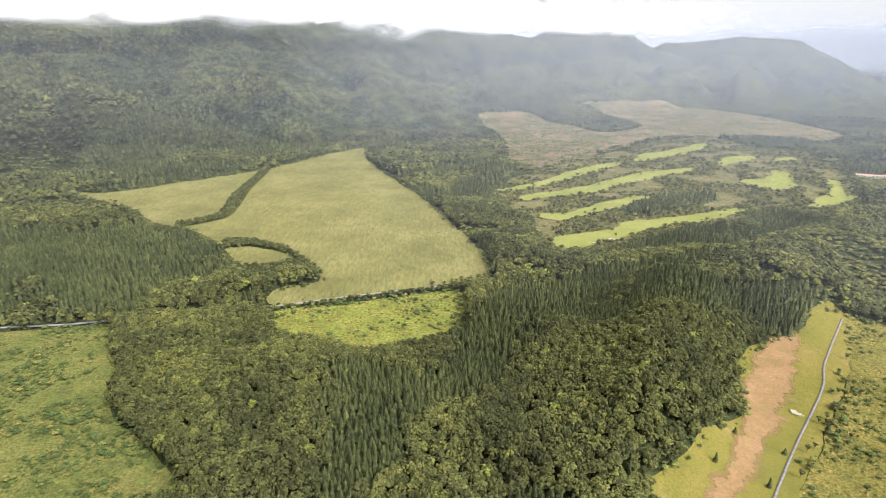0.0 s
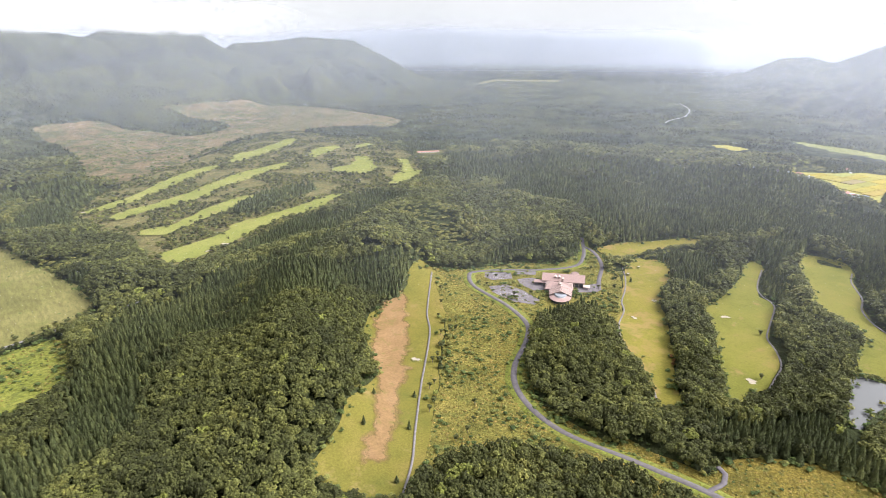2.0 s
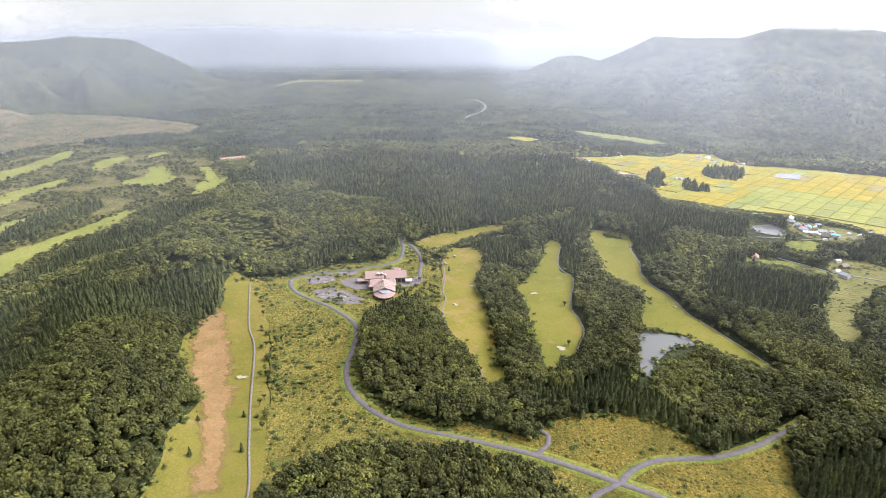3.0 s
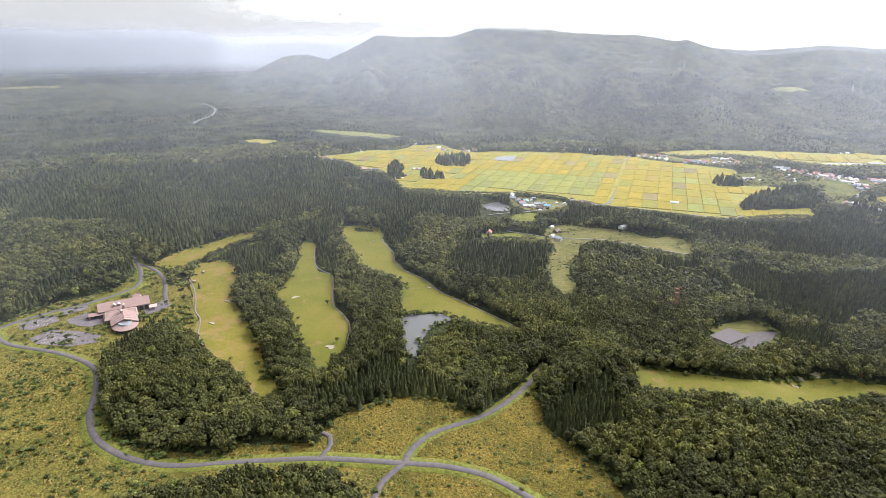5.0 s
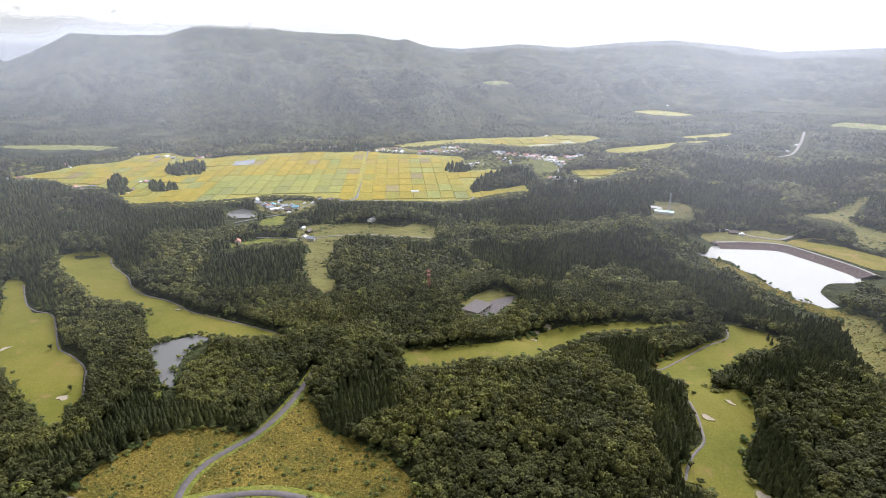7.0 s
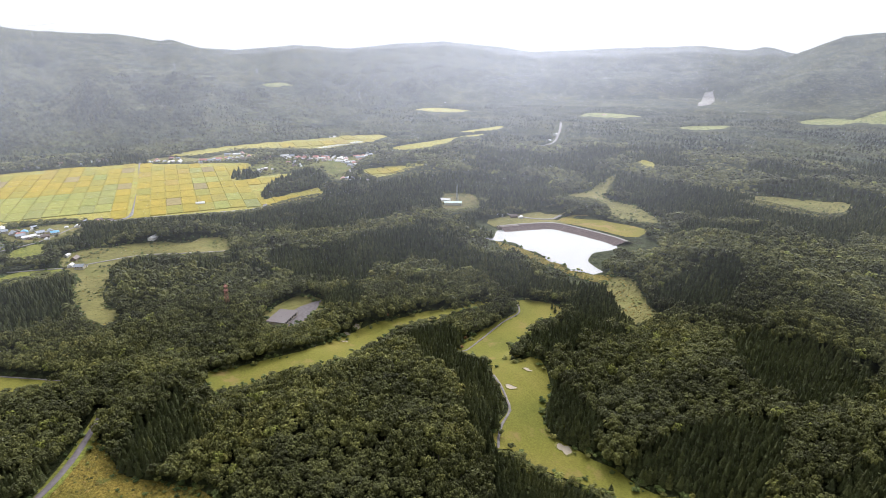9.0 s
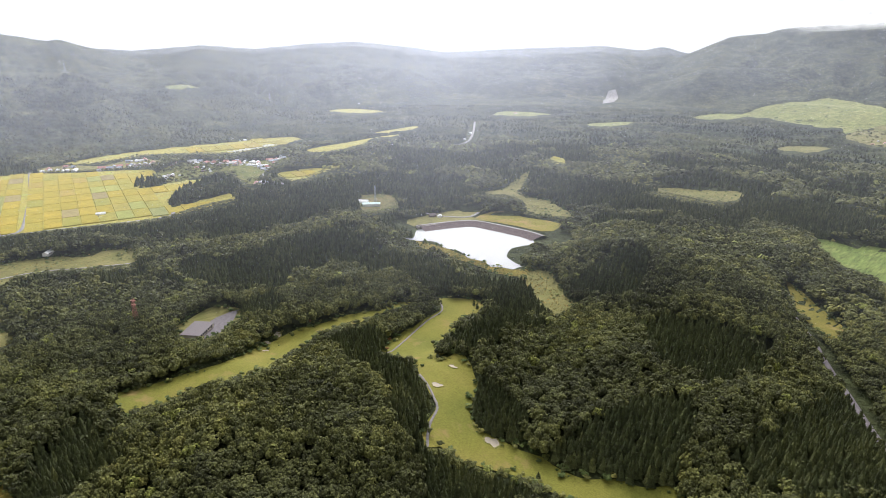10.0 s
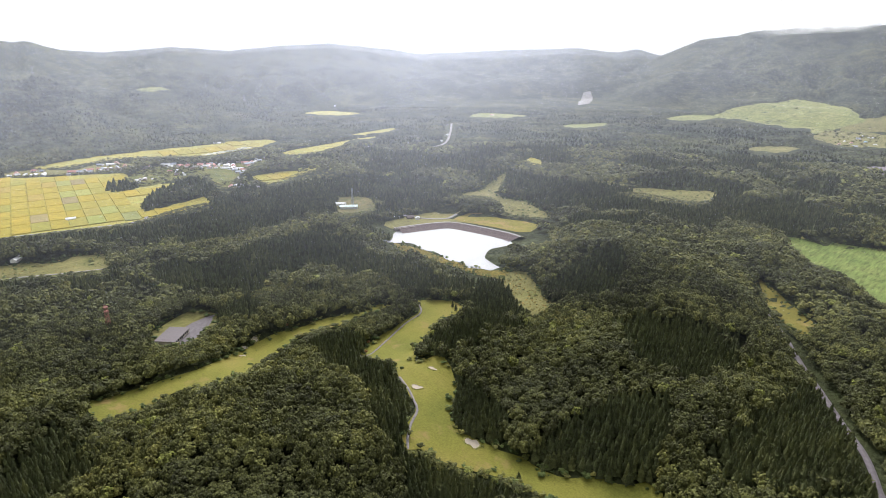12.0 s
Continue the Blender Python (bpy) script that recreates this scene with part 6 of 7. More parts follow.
# ---- houses ----
def gable(bm, x0, y0, x1, y1, eave, ridge, thick=0.25, out=0.7, hip=0.0):
    """A pitched roof with eaves; its ridge runs along x."""
    x0, y0, x1, y1 = x0 - out, y0 - out, x1 + out, y1 + out
    my, h = (y0 + y1) / 2, hip * (y1 - y0) / 2
    top = [bm.verts.new(q) for q in ((x0, y0, eave), (x1, y0, eave), (x1, y1, eave), (x0, y1, eave), (x0 + h, my, ridge), (x1 - h, my, ridge))]
    low = [bm.verts.new((q.co.x, q.co.y, q.co.z - thick)) for q in top]
    for s, flip in ((top, False), (low, True)):
        for f in ((0, 1, 5, 4), (2, 3, 4, 5), (1, 2, 5), (3, 0, 4)):
            if h == 0 and len(f) == 3:
                continue
            bm.faces.new([s[k] for k in (reversed(f) if flip else f)])
    rim = (0, 1, 2, 3) if h else (0, 1, 5, 2, 3, 4)
    for a, b in zip(rim, rim[1:] + rim[:1]):
        bm.faces.new((top[a], low[a], low[b], top[b]))


def gabled_wall(bm, x0, y0, x1, y1, z0, eave, ridge):
    my = (y0 + y1) / 2
    v = [bm.verts.new(q) for q in ((x0, y0, z0), (x1, y0, z0), (x1, y1, z0), (x0, y1, z0), (x0, y0, eave), (x1, y0, eave), (x1, y1, eave), (x0, y1, eave), (x0, my, ridge), (x1, my, ridge))]
    for f in ((0, 1, 5, 4), (2, 3, 7, 6), (1, 2, 6, 9, 5), (3, 0, 4, 8, 7), (3, 2, 1, 0), (4, 5, 9, 8), (6, 7, 8, 9)):
        bm.faces.new([v[k] for k in f])


def house(label, w, d, eave, ridge, wall_m, roof_m):
    thing = tagged(new("house"), label, "house", "village houses")
    bm = bmesh.new()
    gabled_wall(bm, -w / 2, -d / 2, w / 2, d / 2, -0.5, eave, ridge - 0.3)
    part("wall", bm, wall_m, thing)
    bm = bmesh.new()
    gable(bm, -w / 2, -d / 2, w / 2, d / 2, eave + 0.1, ridge)
    part("roof", bm, roof_m, thing)
    bm = bmesh.new()
    box(bm, -w / 2 - 1.0, -d / 2 - 2.4, -0.3, w * 0.1, -d / 2, 2.5)
    porch = part("porch", bm, wall_m, thing)
    bm = bmesh.new()
    v = box(bm, -w / 2 - 1.4, -d / 2 - 2.9, 2.52, w * 0.1 + 0.4, -d / 2 + 0.1, 2.72)
    for q in v:
        q.co.z += (q.co.y + d / 2 + 2.9) * 0.25
    part("porch_roof", bm, roof_m, porch)
    for sx in (-0.3, 0.05, 0.33):
        for y0, y1 in ((-d / 2 - 0.06, -d / 2 + 0.05), (d / 2 - 0.05, d / 2 + 0.06)):
            bm = bmesh.new()
            box(bm, sx * w - 0.8, y0, eave - 1.7, sx * w + 0.8, y1, eave - 0.5)
            part("window", bm, GLASS, thing)
    return thing


HOUSE_KINDS = (
    house("two-storey house with a grey-blue metal roof", 13, 9, 5.0, 8.2, CREAM, ROOF_BLUE),
    house("two-storey house with a rust-red metal roof", 14, 9, 4.8, 8.4, CREAM, ROOF_RED),
    house("pale house with a light grey roof", 12, 8, 5.0, 7.4, WHITE, ROOF_PALE),
    house("wooden farmhouse with a dark brown roof", 16, 10, 4.2, 8.4, TIMBER, ROOF_DARK),
    house("white house with a bright blue metal roof", 12, 9, 4.6, 7.2, WHITE, ROOF_AZURE),
    house("long white farm building with a pale roof", 22, 9, 4.0, 6.4, WHITE, ROOF_PALE),
)
house_used = [False] * len(HOUSE_KINDS)
house_rng = random.Random(4)


def put_house(k, x, y, turn, size=0.92):
    m = frame_of(x, y, turn) @ Matrix.Scale(size, 4)
    if house_used[k]:
        return copy_thing(HOUSE_KINDS[k], m)
    HOUSE_KINDS[k].matrix_basis, house_used[k] = m, True
    return HOUSE_KINDS[k]


for spots, mix, turn in ((HOUSES_A, (0, 1, 2, 2, 3, 1, 5), 70), (HOUSES_B, (0, 4, 2, 0, 3, 5), 100), (HOUSES_C, (2, 1, 5, 0, 3, 2, 1), 85),
                         (HOUSES_D, (2, 1, 0, 4, 5, 2), 20), (HOUSES_E, (2, 3, 2, 0, 5), 60), (RED_HOUSE, (1, 1), 100)):
    for k, (x, y) in enumerate(spots):
        put_house(mix[k % len(mix)], x, y, turn + house_rng.choice((0, 90)) + house_rng.uniform(-12, 12))
        # smaller houses and barns close by
        for _ in range(2 if spots is HOUSES_A else 1 if spots in (HOUSES_B, HOUSES_C) else 0):
            a, r = house_rng.uniform(0, 2 * math.pi), house_rng.uniform(13, 24)
            put_house(house_rng.choice((0, 1, 2, 2, 3)), x + r * math.cos(a), y + r * math.sin(a), turn + house_rng.choice((0, 90)) + house_rng.uniform(-12, 12), house_rng.uniform(0.6, 0.85))


for (xa, ya), (xb, yb), count in HOUSE_ROWS:
    turn = math.degrees(math.atan2(yb - ya, xb - xa))
    for k in range(count):
        s_k = (k + 0.5) / count
        put_house(house_rng.choice((1, 2, 2, 5, 0, 1, 2)), xa + (xb - xa) * s_k + house_rng.uniform(-4, 4), ya + (yb - ya) * s_k + house_rng.uniform(-4, 4),
                  turn + house_rng.choice((0, 90)) + house_rng.uniform(-12, 12), house_rng.uniform(0.75, 1.0))


# ---- long sheds and the storehouse ----
def long_shed(label, w, d, eave, ridge, wall_m, roof_m, x, y, turn):
    thing = tagged(new("shed"), label, "shed")
    thing.matrix_basis = frame_of(x, y, turn)
    bm = bmesh.new()
    gabled_wall(bm, -w / 2, -d / 2, w / 2, d / 2, -0.5, eave, ridge - 0.2)
    part("wall", bm, wall_m, thing)
    bm = bmesh.new()
    gable(bm, -w / 2, -d / 2, w / 2, d / 2, eave + 0.1, ridge, 0.2, 0.5)
    part("roof", bm, roof_m, thing)
    for k in range(int(w // 7)):
        bm = bmesh.new()
        cx = -w / 2 + 4 + 7 * k
        box(bm, cx - 1.3, -d / 2 - 0.08, 0.2 if k % 3 == 0 else 1.2, cx + 1.3, -d / 2 + 0.05, 3.0)
        part("door" if k % 3 == 0 else "window", bm, TIMBER if k % 3 == 0 else GLASS, thing)
    return thing


long_shed("long pale blue-green roofed shed by the mast", 30, 11, 5, 7, WHITE, ROOF_TEAL, *LONG_SHED[0], 55)
long_shed("white vaulted shed at the forest edge", 18, 9, 4, 6.5, WHITE, ROOF_PALE, *LONG_SHED[1], 40)
long_shed("very long low white stable with a rust-red roof", 58, 9, 3.4, 5.2, WHITE, ROOF_RED, *LONG_SHED[2], -20)
long_shed("small white field shed among paddies", 14, 8, 3.5, 5.5, WHITE, ROOF_PALE, *LONG_SHED[3], 80)

(sx0, sy0), (sx2, sy2) = STORE
store = tagged(new("storehouse"), "low storehouse with a flat grey-brown roof beside a tarmac yard", "storehouse")
s_turn = math.degrees(math.atan2(sy2 - sy0, sx2 - sx0))
store.matrix_basis = frame_of(sx0, sy0, s_turn)
s_w = math.hypot(sx2 - sx0, sy2 - sy0)
s_d = 19.0
for name_k, z0, z1, o, m in (("wall", -0.5, 3.5, 0.0, CREAM), ("roof", 3.52, 3.9, 0.8, ROOF_FLAT)):
    bm = bmesh.new()
    box(bm, -o, -o, z0, s_w + o, s_d + o, z1)
    part(name_k, bm, m, store)
for k in range(7):
    bm = bmesh.new()
    box(bm, 2 + k * (s_w - 4) / 7, -0.07, 0.9 if k % 3 else 0.0, 2 + k * (s_w - 4) / 7 + 2.6, 0.05, 3.2)
    part("window" if k % 3 else "door", bm, GLASS, store)

# ---- polytunnels ----
(tx0, ty0), (tx1, ty1) = TUNNELS
t_dir = math.degrees(math.atan2(ty1 - ty0, tx1 - tx0))


def polytunnel():
    thing = tagged(new("polytunnel"), "white plastic polytunnel in a row at the field's edge", "greenhouse", "row of polytunnels")
    bm = bmesh.new()
    n, w, ln, h = 8, 0.95, 26.0, 1.5
    rings = [[bm.verts.new((w * math.cos(math.pi * k / n), s * ln / 2, h * math.sin(math.pi * k / n))) for k in range(n + 1)] for s in (-1, 1)]
    for k in range(n):
        bm.faces.new((rings[0][k], rings[0][k + 1], rings[1][k + 1], rings[1][k]))
    part("sheet", bm, PLASTIC, thing)
    for s, ring in ((-1, 0), (1, 1)):
        bm = bmesh.new()
        vs = [bm.verts.new((w * math.cos(math.pi * k / n), s * ln / 2, h * math.sin(math.pi * k / n))) for k in range(n + 1)]
        bm.faces.new(vs)
        part("end_wall", bm, PLASTIC, thing)
    return thing


tunnel = polytunnel()
for k in range(16):
    f = k / 15
    x, y = tx0 + (tx1 - tx0) * f, ty0 + (ty1 - ty0) * f
    m = frame_of(x, y, t_dir + 12, float(land(x, y)) + 1.0)
    if k == 0:
        tunnel.matrix_basis = m
    else:
        copy_thing(tunnel, m)


# ---- lattice masts ----
def lattice_mast(name, label, high, base, top, bays, low_m, arms=0, cabin=False):
    thing = tagged(new(name), label, "mast")

    def corner(k, z):
        r = (base + (top - base) * z / high) / 2
        return Vector(((r, r), (-r, r), (-r, -r), (r, -r))[k] + (z,))

    thick = 0.1 + high / 420
    for k in range(4):
        bm = bmesh.new()
        tapered(bm, corner(k, -0.5), corner(k, high), thick, thick * 0.7, 4)
        part("leg", bm, low_m, thing)
    zs = [high * (1 - (1 - i / bays) ** 1.25) for i in range(bays + 1)]
    for a, b in zip(zs, zs[1:]):
        bm = bmesh.new()
        for k in range(4):
            tapered(bm, corner(k, a), corner((k + 1) % 4, b), thick * 0.5, thick * 0.5, 3)
            tapered(bm, corner((k + 1) % 4, a), corner(k, b), thick * 0.5, thick * 0.5, 3)
            tapered(bm, corner(k, b), corner((k + 1) % 4, b), thick * 0.5, thick * 0.5, 3)
        part("bracing", bm, low_m, thing)
    for i in range(arms):
        bm = bmesh.new()
        z = high * (0.72 + 0.12 * i)
        tapered(bm, (-high * 0.12, 0, z), (high * 0.12, 0, z), thick * 0.8, thick * 0.8, 4)
        part("cross_arm", bm, low_m, thing)
    if cabin:
        for z in (0.78, 0.92):
            bm = bmesh.new()
            box(bm, -top * 0.95, -top * 0.95, high * z, top * 0.95, top * 0.95, high * z + 0.8)
            part("platform", bm, low_m, thing)
    return thing


m1 = lattice_mast("radio_mast", "rust-red lattice radio mast rising from the wood", 31, 4.2, 1.8, 9, RUST, 0, True)
m1.matrix_basis = frame_of(*MAST_RED[0], 20)
m2 = lattice_mast("radio_mast", "slim grey lattice mast by the shed", 34, 4.0, 1.2, 10, STEEL)
m2.matrix_basis = frame_of(*MAST_GREY[0], 35)
pylon = lattice_mast("pylon", "grey power pylon on the far slope", 40, 7, 1.2, 7, STEEL, 3)
for k, (x, y) in enumerate(PYLON):
    m = frame_of(x, y, 40 + 20 * k)
    if k:
        copy_thing(pylon, m)
    else:
        pylon.matrix_basis = m

# ---- the reservoir's dam ----
dam_line = curve_through(WAYS["dam"], 6.0)
dd = np.gradient(dam_line, axis=0)
dd /= np.hypot(dd[:, 0], dd[:, 1])[:, None]
water_mid = np.mean(PLAN["reservoir"], 0)
dam_side = np.stack([dd[:, 1], -dd[:, 0]], 1)
dam_side *= np.sign(((water_mid - dam_line) * dam_side).sum(1))[:, None]
dam = tagged(new("dam"), "curved embankment dam faced with dark stone", "dam", kind="structure")
for name_k, prof, m in (("stone_facing", ((1.5, 4.6), (10.0, 2.6), (26.0, -0.3)), FACING), ("crest_road", ((-3.0, 4.7), (1.5, 4.75)), PALEROAD), ("grass_back", ((-14.0, 0.2), (-3.0, 4.65)), MEADOW)):
    v = np.stack([np.column_stack([dam_line + dam_side * off, np.full(len(dam_line), z)]) for off, z in prof], 1).reshape(-1, 3)
    k = len(prof)
    f = [(i * k + j, i * k + j + 1, (i + 1) * k + j + 1, (i + 1) * k + j) for i in range(len(dam_line) - 1) for j in range(k - 1)]
    ob = new(name_k, mesh_from(name_k, v, f, m, False))
    ob.parent = dam
spill = tagged(new("spillway"), "weathered concrete spillway at the end of the dam", "spillway")
sx, sy = dam_line[3] + dam_side[3] * 4
spill.matrix_basis = pose(sx, sy, 0, 0, 0, math.degrees(math.atan2(dd[3][1], dd[3][0])))
for x0, y0, x1, y1, z1 in ((-22, -1, 10, 0.2, 4.4), (-22, 8, 10, 9.2, 3.4), (-22, -1, -20.8, 9, 3.8)):
    bm = bmesh.new()
    box(bm, x0, y0, -0.5, x1, y1, z1)
    part("retaining_wall", bm, CONCRETE, spill)
for k in range(4):
    bm = bmesh.new()
    box(bm, -16 + 7 * k, 0.3, -0.5, -15.2 + 7 * k, 7.8, 4.0)
    part("pier", bm, CONCRETE, spill)
bm = bmesh.new()
box(bm, -18, 2, 4.02, 9, 4.4, 4.5)
part("deck", bm, CONCRETE, spill)

# ---- the clubhouse ----
club = tagged(new("clubhouse"), "large clubhouse with pinkish tiled roofs and a rounded glazed bay", "clubhouse")
club.matrix_basis = frame_of(505, 436, -49.1) @ Matrix.Scale(1.1, 4)


def club_block(name, x0, y0, x1, y1, eave, ridge, along_x=True, hip=0.0):
    bm = bmesh.new()
    if along_x:
        gabled_wall(bm, x0, y0, x1, y1, -1, eave, ridge - 0.4)
    else:
        gabled_wall(bm, y0, -x1, y1, -x0, -1, eave, ridge - 0.4)
        bmesh.ops.transform(bm, matrix=pose(0, 0, 0, 0, 0, 90), verts=bm.verts)
    wall = part("wall", bm, CLUBWALL, club)
    bm = bmesh.new()
    if along_x:
        gable(bm, x0, y0, x1, y1, eave + 0.1, ridge, 0.3, 1.3, hip)
    else:
        gable(bm, y0, -x1, y1, -x0, eave + 0.1, ridge, 0.3, 1.3, hip)
        bmesh.ops.transform(bm, matrix=pose(0, 0, 0, 0, 0, 90), verts=bm.verts)
    part(name, bm, CLUBROOF, club)
    return wall


def club_windows(wall, spots, z0, z1):
    for x0, y0, x1, y1 in spots:
        bm = bmesh.new()
        box(bm, x0, y0, z0, x1, y1, z1)
        part("window", bm, GLASS, wall, "dark window band")


main_wall = club_block("main_roof", -21, 0, 21, 17, 6.2, 11.5, True, 0.0)
club_windows(main_wall, [(-19 + 6.2 * k, -0.12, -15 + 6.2 * k, 0.1) for k in range(2)] + [(8 + 4.4 * k, -0.12, 11.4 + 4.4 * k, 0.1) for k in range(3)], 1.0, 4.6)
club_windows(main_wall, [(20.9, 2 + 5 * k, 21.12, 6 + 5 * k) for k in range(3)], 1.0, 4.6)
wing_wall = club_block("wing_roof", -17, -19, 9, 0.5, 4.6, 8.6, True, 0.55)
club_windows(wing_wall, [(-17.12, -16 + 5 * k, -16.9, -12.5 + 5 * k) for k in range(3)] + [(8.9, -16 + 5 * k, 9.12, -12.5 + 5 * k) for k in range(3)], 0.6, 3.4)
hall_wall = club_block("hall_roof", -12, -36, 8, -14, 5.4, 10.2, False)
club_windows(hall_wall, [(7.9, -33 + 5 * k, 8.12, -29.5 + 5 * k) for k in range(3)] + [(-12.12, -33 + 5 * k, -11.9, -29.5 + 5 * k) for k in range(3)], 0.6, 4.0)
# pale rafters lying over the hall's front slopes
for s in (-1, 1):
    for k in range(4):
        bm = bmesh.new()
        v = box(bm, -0.35, -0.2, 0, 0.35, 0.2, 12.2)
        bmesh.ops.transform(bm, matrix=pose(-2 + s * 11.2, -36.5 + k * 4.6, 5.45, 0, -s * 67.0, 0), verts=v)
        part("rafter", bm, CLUBTRIM, club, "pale rafter over the hall roof")
# the rounded bay
n_b = 12
arc = [(-2 + 9.5 * math.cos(math.pi + math.pi * k / n_b), -36 + 13.0 * math.sin(math.pi + math.pi * k / n_b)) for k in range(n_b + 1)]
for name_k, z0, z1, grow, m in (("bay_wall", -1, 1.0, 1.0, CLUBWALL), ("bay_glazing", 1.02, 3.6, 0.985, GLASS), ("bay_band", 3.62, 4.3, 1.02, CLUBTRIM)):
    bm = bmesh.new()
    rings = [[bm.verts.new((-2 + (x + 2) * grow, -36 + (y + 36) * grow, z)) for x, y in arc] for z in (z0, z1)]
    for k in range(n_b):
        bm.faces.new((rings[0][k], rings[0][k + 1], rings[1][k + 1], rings[1][k]))
    bm.faces.new(rings[1])
    part(name_k, bm, m, club)
bm = bmesh.new()
outer = [bm.verts.new((-2 + (x + 2) * 1.16, -36 + (y + 36) * 1.16, 4.32)) for x, y in arc]
inner = [bm.verts.new((-2 + (x + 2) * 0.66, -36 + (y + 36) * 0.66, 6.0)) for x, y in arc]
for k in range(n_b):
    bm.faces.new((outer[k], outer[k + 1], inner[k + 1], inner[k]))
bay_roof = part("bay_roof", bm, CLUBROOF, club, "sloping pinkish roof round the bay")
bm = bmesh.new()
low = [bm.verts.new((-2 + (x + 2) * 0.66, -36 + (y + 36) * 0.66, 6.02)) for x, y in arc]
high_v = [bm.verts.new((-2 + (x + 2) * 0.6, -36 + (y + 36) * 0.6, 7.4)) for x, y in arc]
for k in range(n_b):
    bm.faces.new((low[k], low[k + 1], high_v[k + 1], high_v[k]))
bm.faces.new(high_v)
part("skylight", bm, SKYLIGHT, bay_roof, "grey curved glass skylight")
# cupola, dormers, porch and chimneys
club_block("cupola_roof", 8, 8, 15, 15, 10.0, 14.0, True, 0.9)
for x in (-8.5, -4.5):
    bm = bmesh.new()
    gabled_wall(bm, -1.4, -1.5, 1.6, 1.5, 0, 2.0, 2.8)
    bmesh.ops.transform(bm, matrix=pose(x, 3.6, 7.6, 0, 0, 90), verts=bm.verts)
    d_wall = part("dormer", bm, CLUBWALL, club)
    bm = bmesh.new()
    gable(bm, -1.6, -1.5, 2.6, 1.5, 2.05, 3.2, 0.15, 0.3)
    bmesh.ops.transform(bm, matrix=pose(x, 3.6, 7.6, 0, 0, 90), verts=bm.verts)
    part("dormer_roof", bm, CLUBTRIM, d_wall)
for x0, y0, x1, y1, z in ((-30, -2, -17.2, 5, 4.2), (21.2, -5, 27, 1, 3.6)):
    bm = bmesh.new()
    gable(bm, x0, y0, x1, y1, z, z + 1.6, 0.3, 0.6)
    p_roof = part("porch_roof", bm, CLUBROOF if x0 < 0 else CLUBTRIM, club)
    for px in (x0 + 0.4, x1 - 1.0):
        for py in (y0 + 0.4, y1 - 0.4):
            bm = bmesh.new()
            tapered(bm, (px, py, -1), (px, py, z), 0.28, 0.25, 8)
            part("post", bm, CLUBTRIM, p_roof)
for x, y in ((-1, -3.5), (-3.5, -18)):
    bm = bmesh.new()
    box(bm, x - 1.1, y - 1.1, 7.5, x + 1.1, y + 1.1, 11.0)
    chim = part("lantern", bm, CLUBWALL, club)
    bm = bmesh.new()
    tapered(bm, (x, y, 11.02), (x, y, 13.0), 2.0, 0.15, 4)
    part("lantern_roof", bm, CLUBTRIM, chim)

# ---- its car parks ----
for key in ("lot_a", "lot_b", "lot_c", "lot_d", "lot_e"):
    drape("car_park", PLAN[key], LOT, "grey-mauve asphalt car park beside the clubhouse", 0.9, 6.0, 0.0, "car park")


def stall_lines(key, turn, rows, label):
    o = np.array(PLAN[key], float)
    mx, my = o.mean(0)
    thing = tagged(new("parking_lines"), label, "road marking", kind="structure")
    thing.matrix_basis = pose(mx, my, float(land(mx, my)) + 0.96, 0, 0, turn)
    for r in rows:
        for k in range(-7, 8):
            wx = mx + k * 2.6 * math.cos(radians(turn)) - r * math.sin(radians(turn))
            wy = my + k * 2.6 * math.sin(radians(turn)) + r * math.cos(radians(turn))
            if not inside(np.array([wx]), np.array([wy]), [tuple(q) for q in o])[0]:
                continue
            bm = bmesh.new()
            box(bm, k * 2.6 - 0.07, r - 2.4, 0, k * 2.6 + 0.07, r + 2.4, 0.02)
            part("stripe", bm, WHITE, thing)


stall_lines("lot_d", -72, (-9, 0, 9), "white stall lines on the lower car park")
stall_lines("lot_a", -60, (-6, 4), "white stall lines on the upper car park")

# ---- a small white lorry on the country road ----
lorry = tagged(new("lorry"), "small white box lorry on the country road", "lorry")
(vx, vy) = VAN[0]
rn = WAYS["road_north"]
near_i = min(range(len(rn) - 1), key=lambda q: math.hypot(rn[q][0] - vx, rn[q][1] - vy))
lorry.matrix_basis = pose(vx, vy, float(land(vx, vy)) + 1.25, 0, 0, math.degrees(math.atan2(rn[near_i + 1][1] - rn[near_i][1], rn[near_i + 1][0] - rn[near_i][0])))
bm = bmesh.new()
box(bm, -3.6, -1.1, 0.9, 1.4, 1.1, 3.2)
part("cargo_box", bm, WHITE, lorry)
bm = bmesh.new()
v = box(bm, 1.5, -1.0, 0.5, 3.2, 1.0, 2.6)
for q in v[4:]:
    q.co.x -= 0.35 if q.co.x > 2 else 0
cab = part("cab", bm, WHITE, lorry)
bm = bmesh.new()
v = box(bm, 2.72, -0.85, 1.6, 3.06, 0.85, 2.4)
part("windscreen", bm, GLASS, cab)
for x in (-2.6, 2.3):
    for y in (-1.0, 0.75):
        bm = bmesh.new()
        bmesh.ops.create_cone(bm, cap_ends=True, segments=12, radius1=0.45, radius2=0.45, depth=0.28, matrix=Matrix.Translation((x, y + 0.12, 0.45)) @ Matrix.Rotation(radians(90), 4, "X"))
        part("wheel", bm, TYRE, lorry)

# ---- moist air: thin haze before the mountains, and cloud on the ridges ----
def skyline(b, distance):
    """The height at a distance that hides just what the mountain crests hide."""
    over = np.full(len(b), -9.0)
    for rows in RANGES[:-1]:
        table = np.array(rows, float)
        over = np.maximum(over, np.interp(b, table[:, 0], table[:, 3], left=-9, right=-9))
    return EYE_HEIGHT + distance * np.tan(np.radians(over))


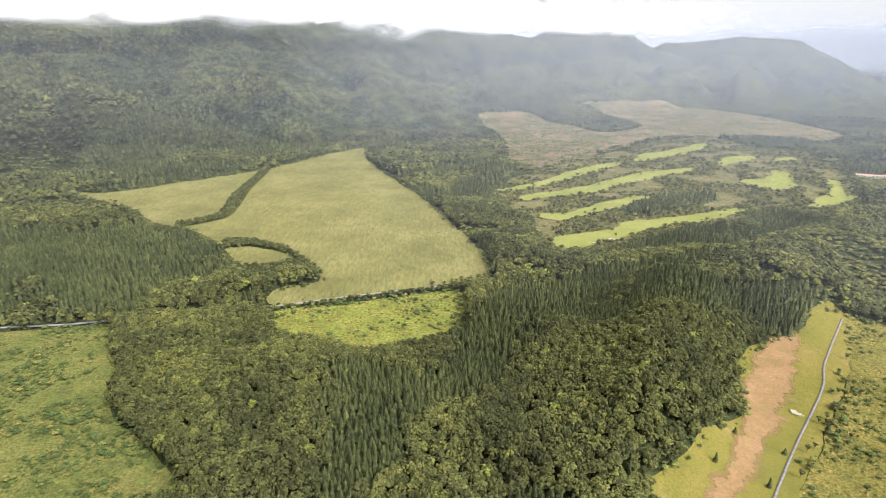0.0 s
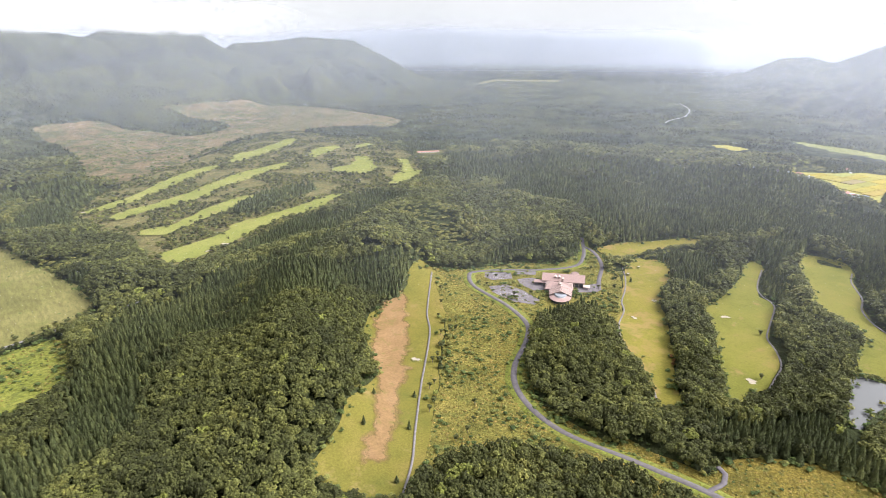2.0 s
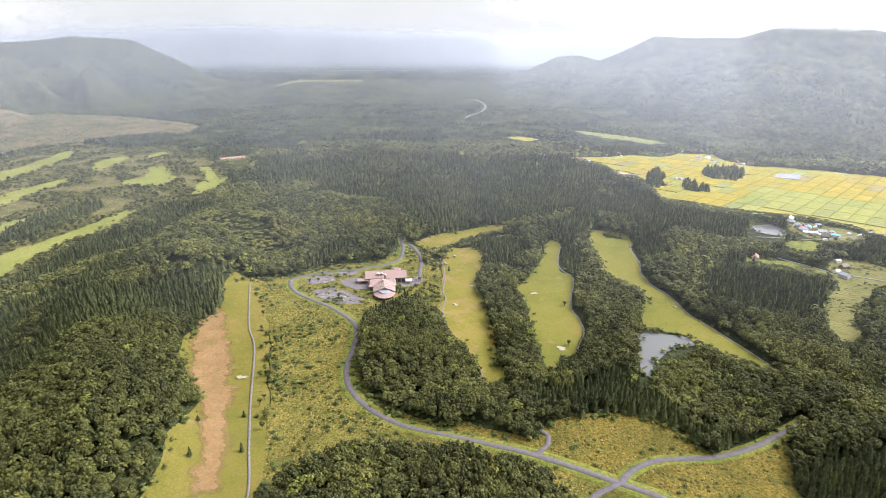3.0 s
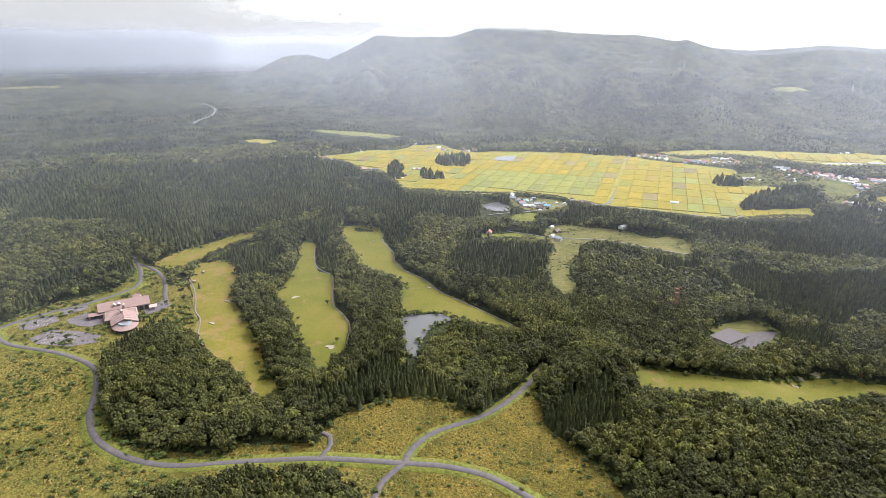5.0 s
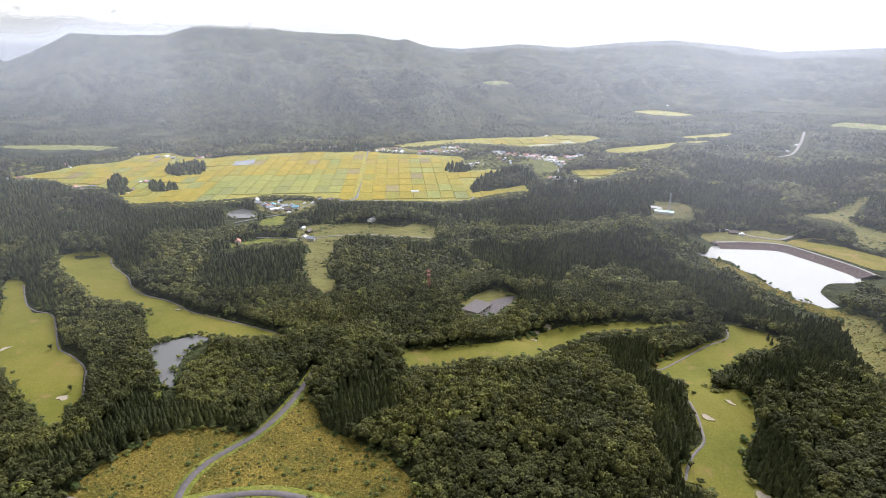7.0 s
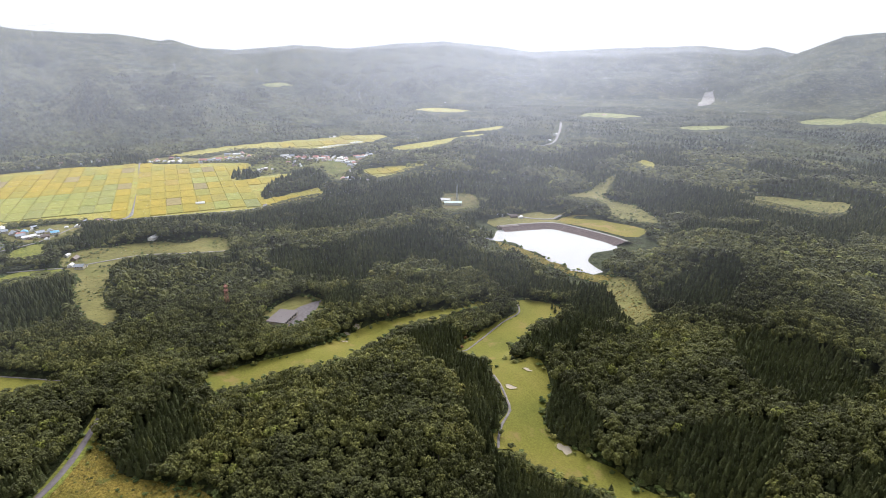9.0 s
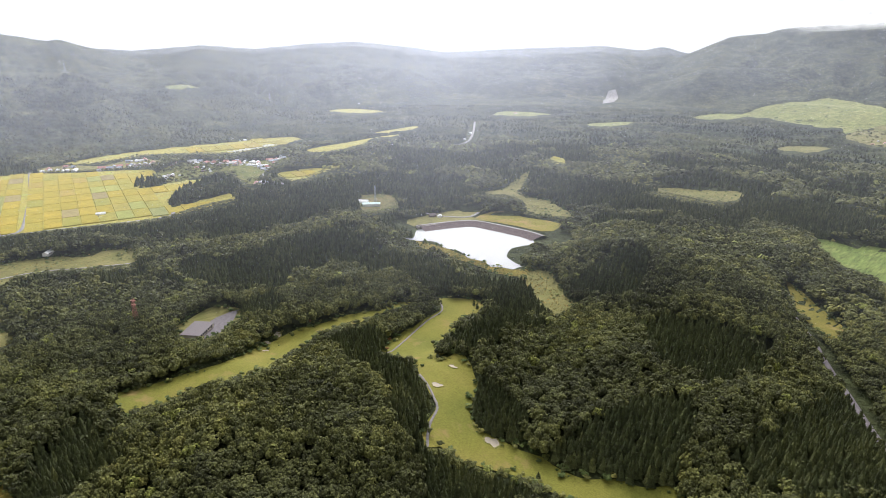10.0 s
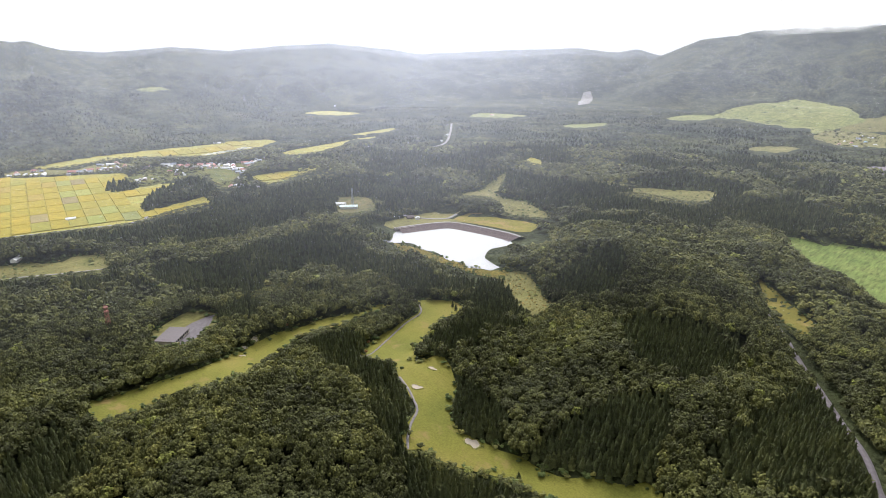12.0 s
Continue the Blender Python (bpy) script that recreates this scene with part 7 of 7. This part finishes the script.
def curtain(name, d, low, high, mist_of, material, label, b, rows):
    x, y = d * np.sin(np.radians(b)), d * np.cos(np.radians(b))
    share = np.tile(np.linspace(0, 1, rows), len(b))
    z = np.repeat(low, rows) * (1 - share) + np.repeat(high, rows) * share
    v = np.stack([np.repeat(x, rows), np.repeat(y, rows), z], 1)
    mist = mist_of(np.repeat(b, rows), z, z - np.repeat(land(x, y), rows), np.repeat(high, rows) - z)
    i, j = np.meshgrid(np.arange(len(b) - 1), np.arange(rows - 1), indexing="ij")
    a = (i * rows + j).ravel()
    f = np.stack([a, a + rows, a + rows + 1, a + 1], 1)
    return tagged(new(name, mesh_from(name, v, f, material, True, mist=mist)), label, "haze", kind="stuff")


HAZE_FOOT = ((-52, 1480), (-15, 1680), (0, 1940), (12, 2230), (30, 2850), (45, 3400), (60, 3400), (70, 2450), (80, 1920), (98, 1880), (105, 1970), (115, 2350), (130, 2800), (145, 3050), (155, 2700), (184, 2350))
for far_k, thick, rise_k in ((520, 0.045, 150), (850, 0.055, 140), (1300, 0.065, 130), (0.62, 0.07, 150), (0.82, 0.07, 200), (0.98, 0.09, 260), (4480, 0.5, 120)):
    b = np.arange(-52, 184.1, 1.0)
    # the thicker veils hang just before the foot of the mountains
    d = np.interp(b, *zip(*HAZE_FOOT)) * far_k if far_k < 1 else np.full(len(b), float(far_k))
    d = d + 16 * (value_noise(b / 9.0, b * 0, int(far_k * 100)) - 0.5)

    def veil(bb, z, up, below, thick=thick, rise_k=rise_k, far_k=far_k):
        k = np.clip((z - 30 if far_k > 4000 else up) / rise_k, 0, 1)
        return thick * k * k * (3 - 2 * k) * np.clip(below / 36, 0, 1) * np.interp(bb, (-50, -15, 5, 30, 60, 95, 130, 155, 180), (0.3, 0.4, 1.15, 1.75, 1.5, 0.75, 1.5, 0.75, 0.4)) * (np.interp(bb, (70, 95), (1.0, 0.3)) if far_k > 4000 else 1.0)
    curtain("valley_haze", d, np.full(len(b), -30.0), skyline(b, d) + 60, veil, HAZE, "thin pale haze hanging before the mountains", b, 26)

for from_deg, to_deg, far_pts, base_pts in (
        (-52, 30, ((-52, 2000), (-30, 2050), (-14, 2350), (0, 2700), (10, 2900), (20, 3400), (30, 3900)), ((-52, 285), (-36, 290), (-20, 308), (-14, 302), (0, 288), (8, 270), (20, 270), (30, 290))),
        (54, 116, ((54, 4000), (116, 4000)), ((54, 380), (70, 360), (80, 345), (90, 340), (98, 350), (116, 380))), (152, 184, ((152, 4000), (184, 3500)), ((152, 350), (160, 325), (184, 335)))):
    b = np.arange(from_deg, to_deg + 0.1, 0.5)
    base = np.interp(b, [q[0] for q in base_pts], [q[1] for q in base_pts])

    def cloud(bb, z, up, below, base=base, low_b=from_deg, high_b=to_deg):
        floor = np.interp(bb, np.linspace(low_b, high_b, len(base)), base)
        k = np.clip((z - floor - 70 * (value_noise(bb / 3.5, z / 90, 26) - 0.5)) / 50, 0, 1)
        side = np.clip((high_b - bb) / 16, 0, 1) ** 2 * (np.clip((bb - low_b) / 16, 0, 1) ** 2 if low_b > 0 else 1)
        return k * k * (3 - 2 * k) * (1 + 2 * np.clip((z - floor) / 120, 0, 1)) * np.clip(below / 90, 0, 1) * side
    curtain("ridge_cloud", np.interp(b, [q[0] for q in far_pts], [q[1] for q in far_pts]), base - 60, base + 210, cloud, CLOUD, "low white cloud lying on the mountain tops", b, 30)
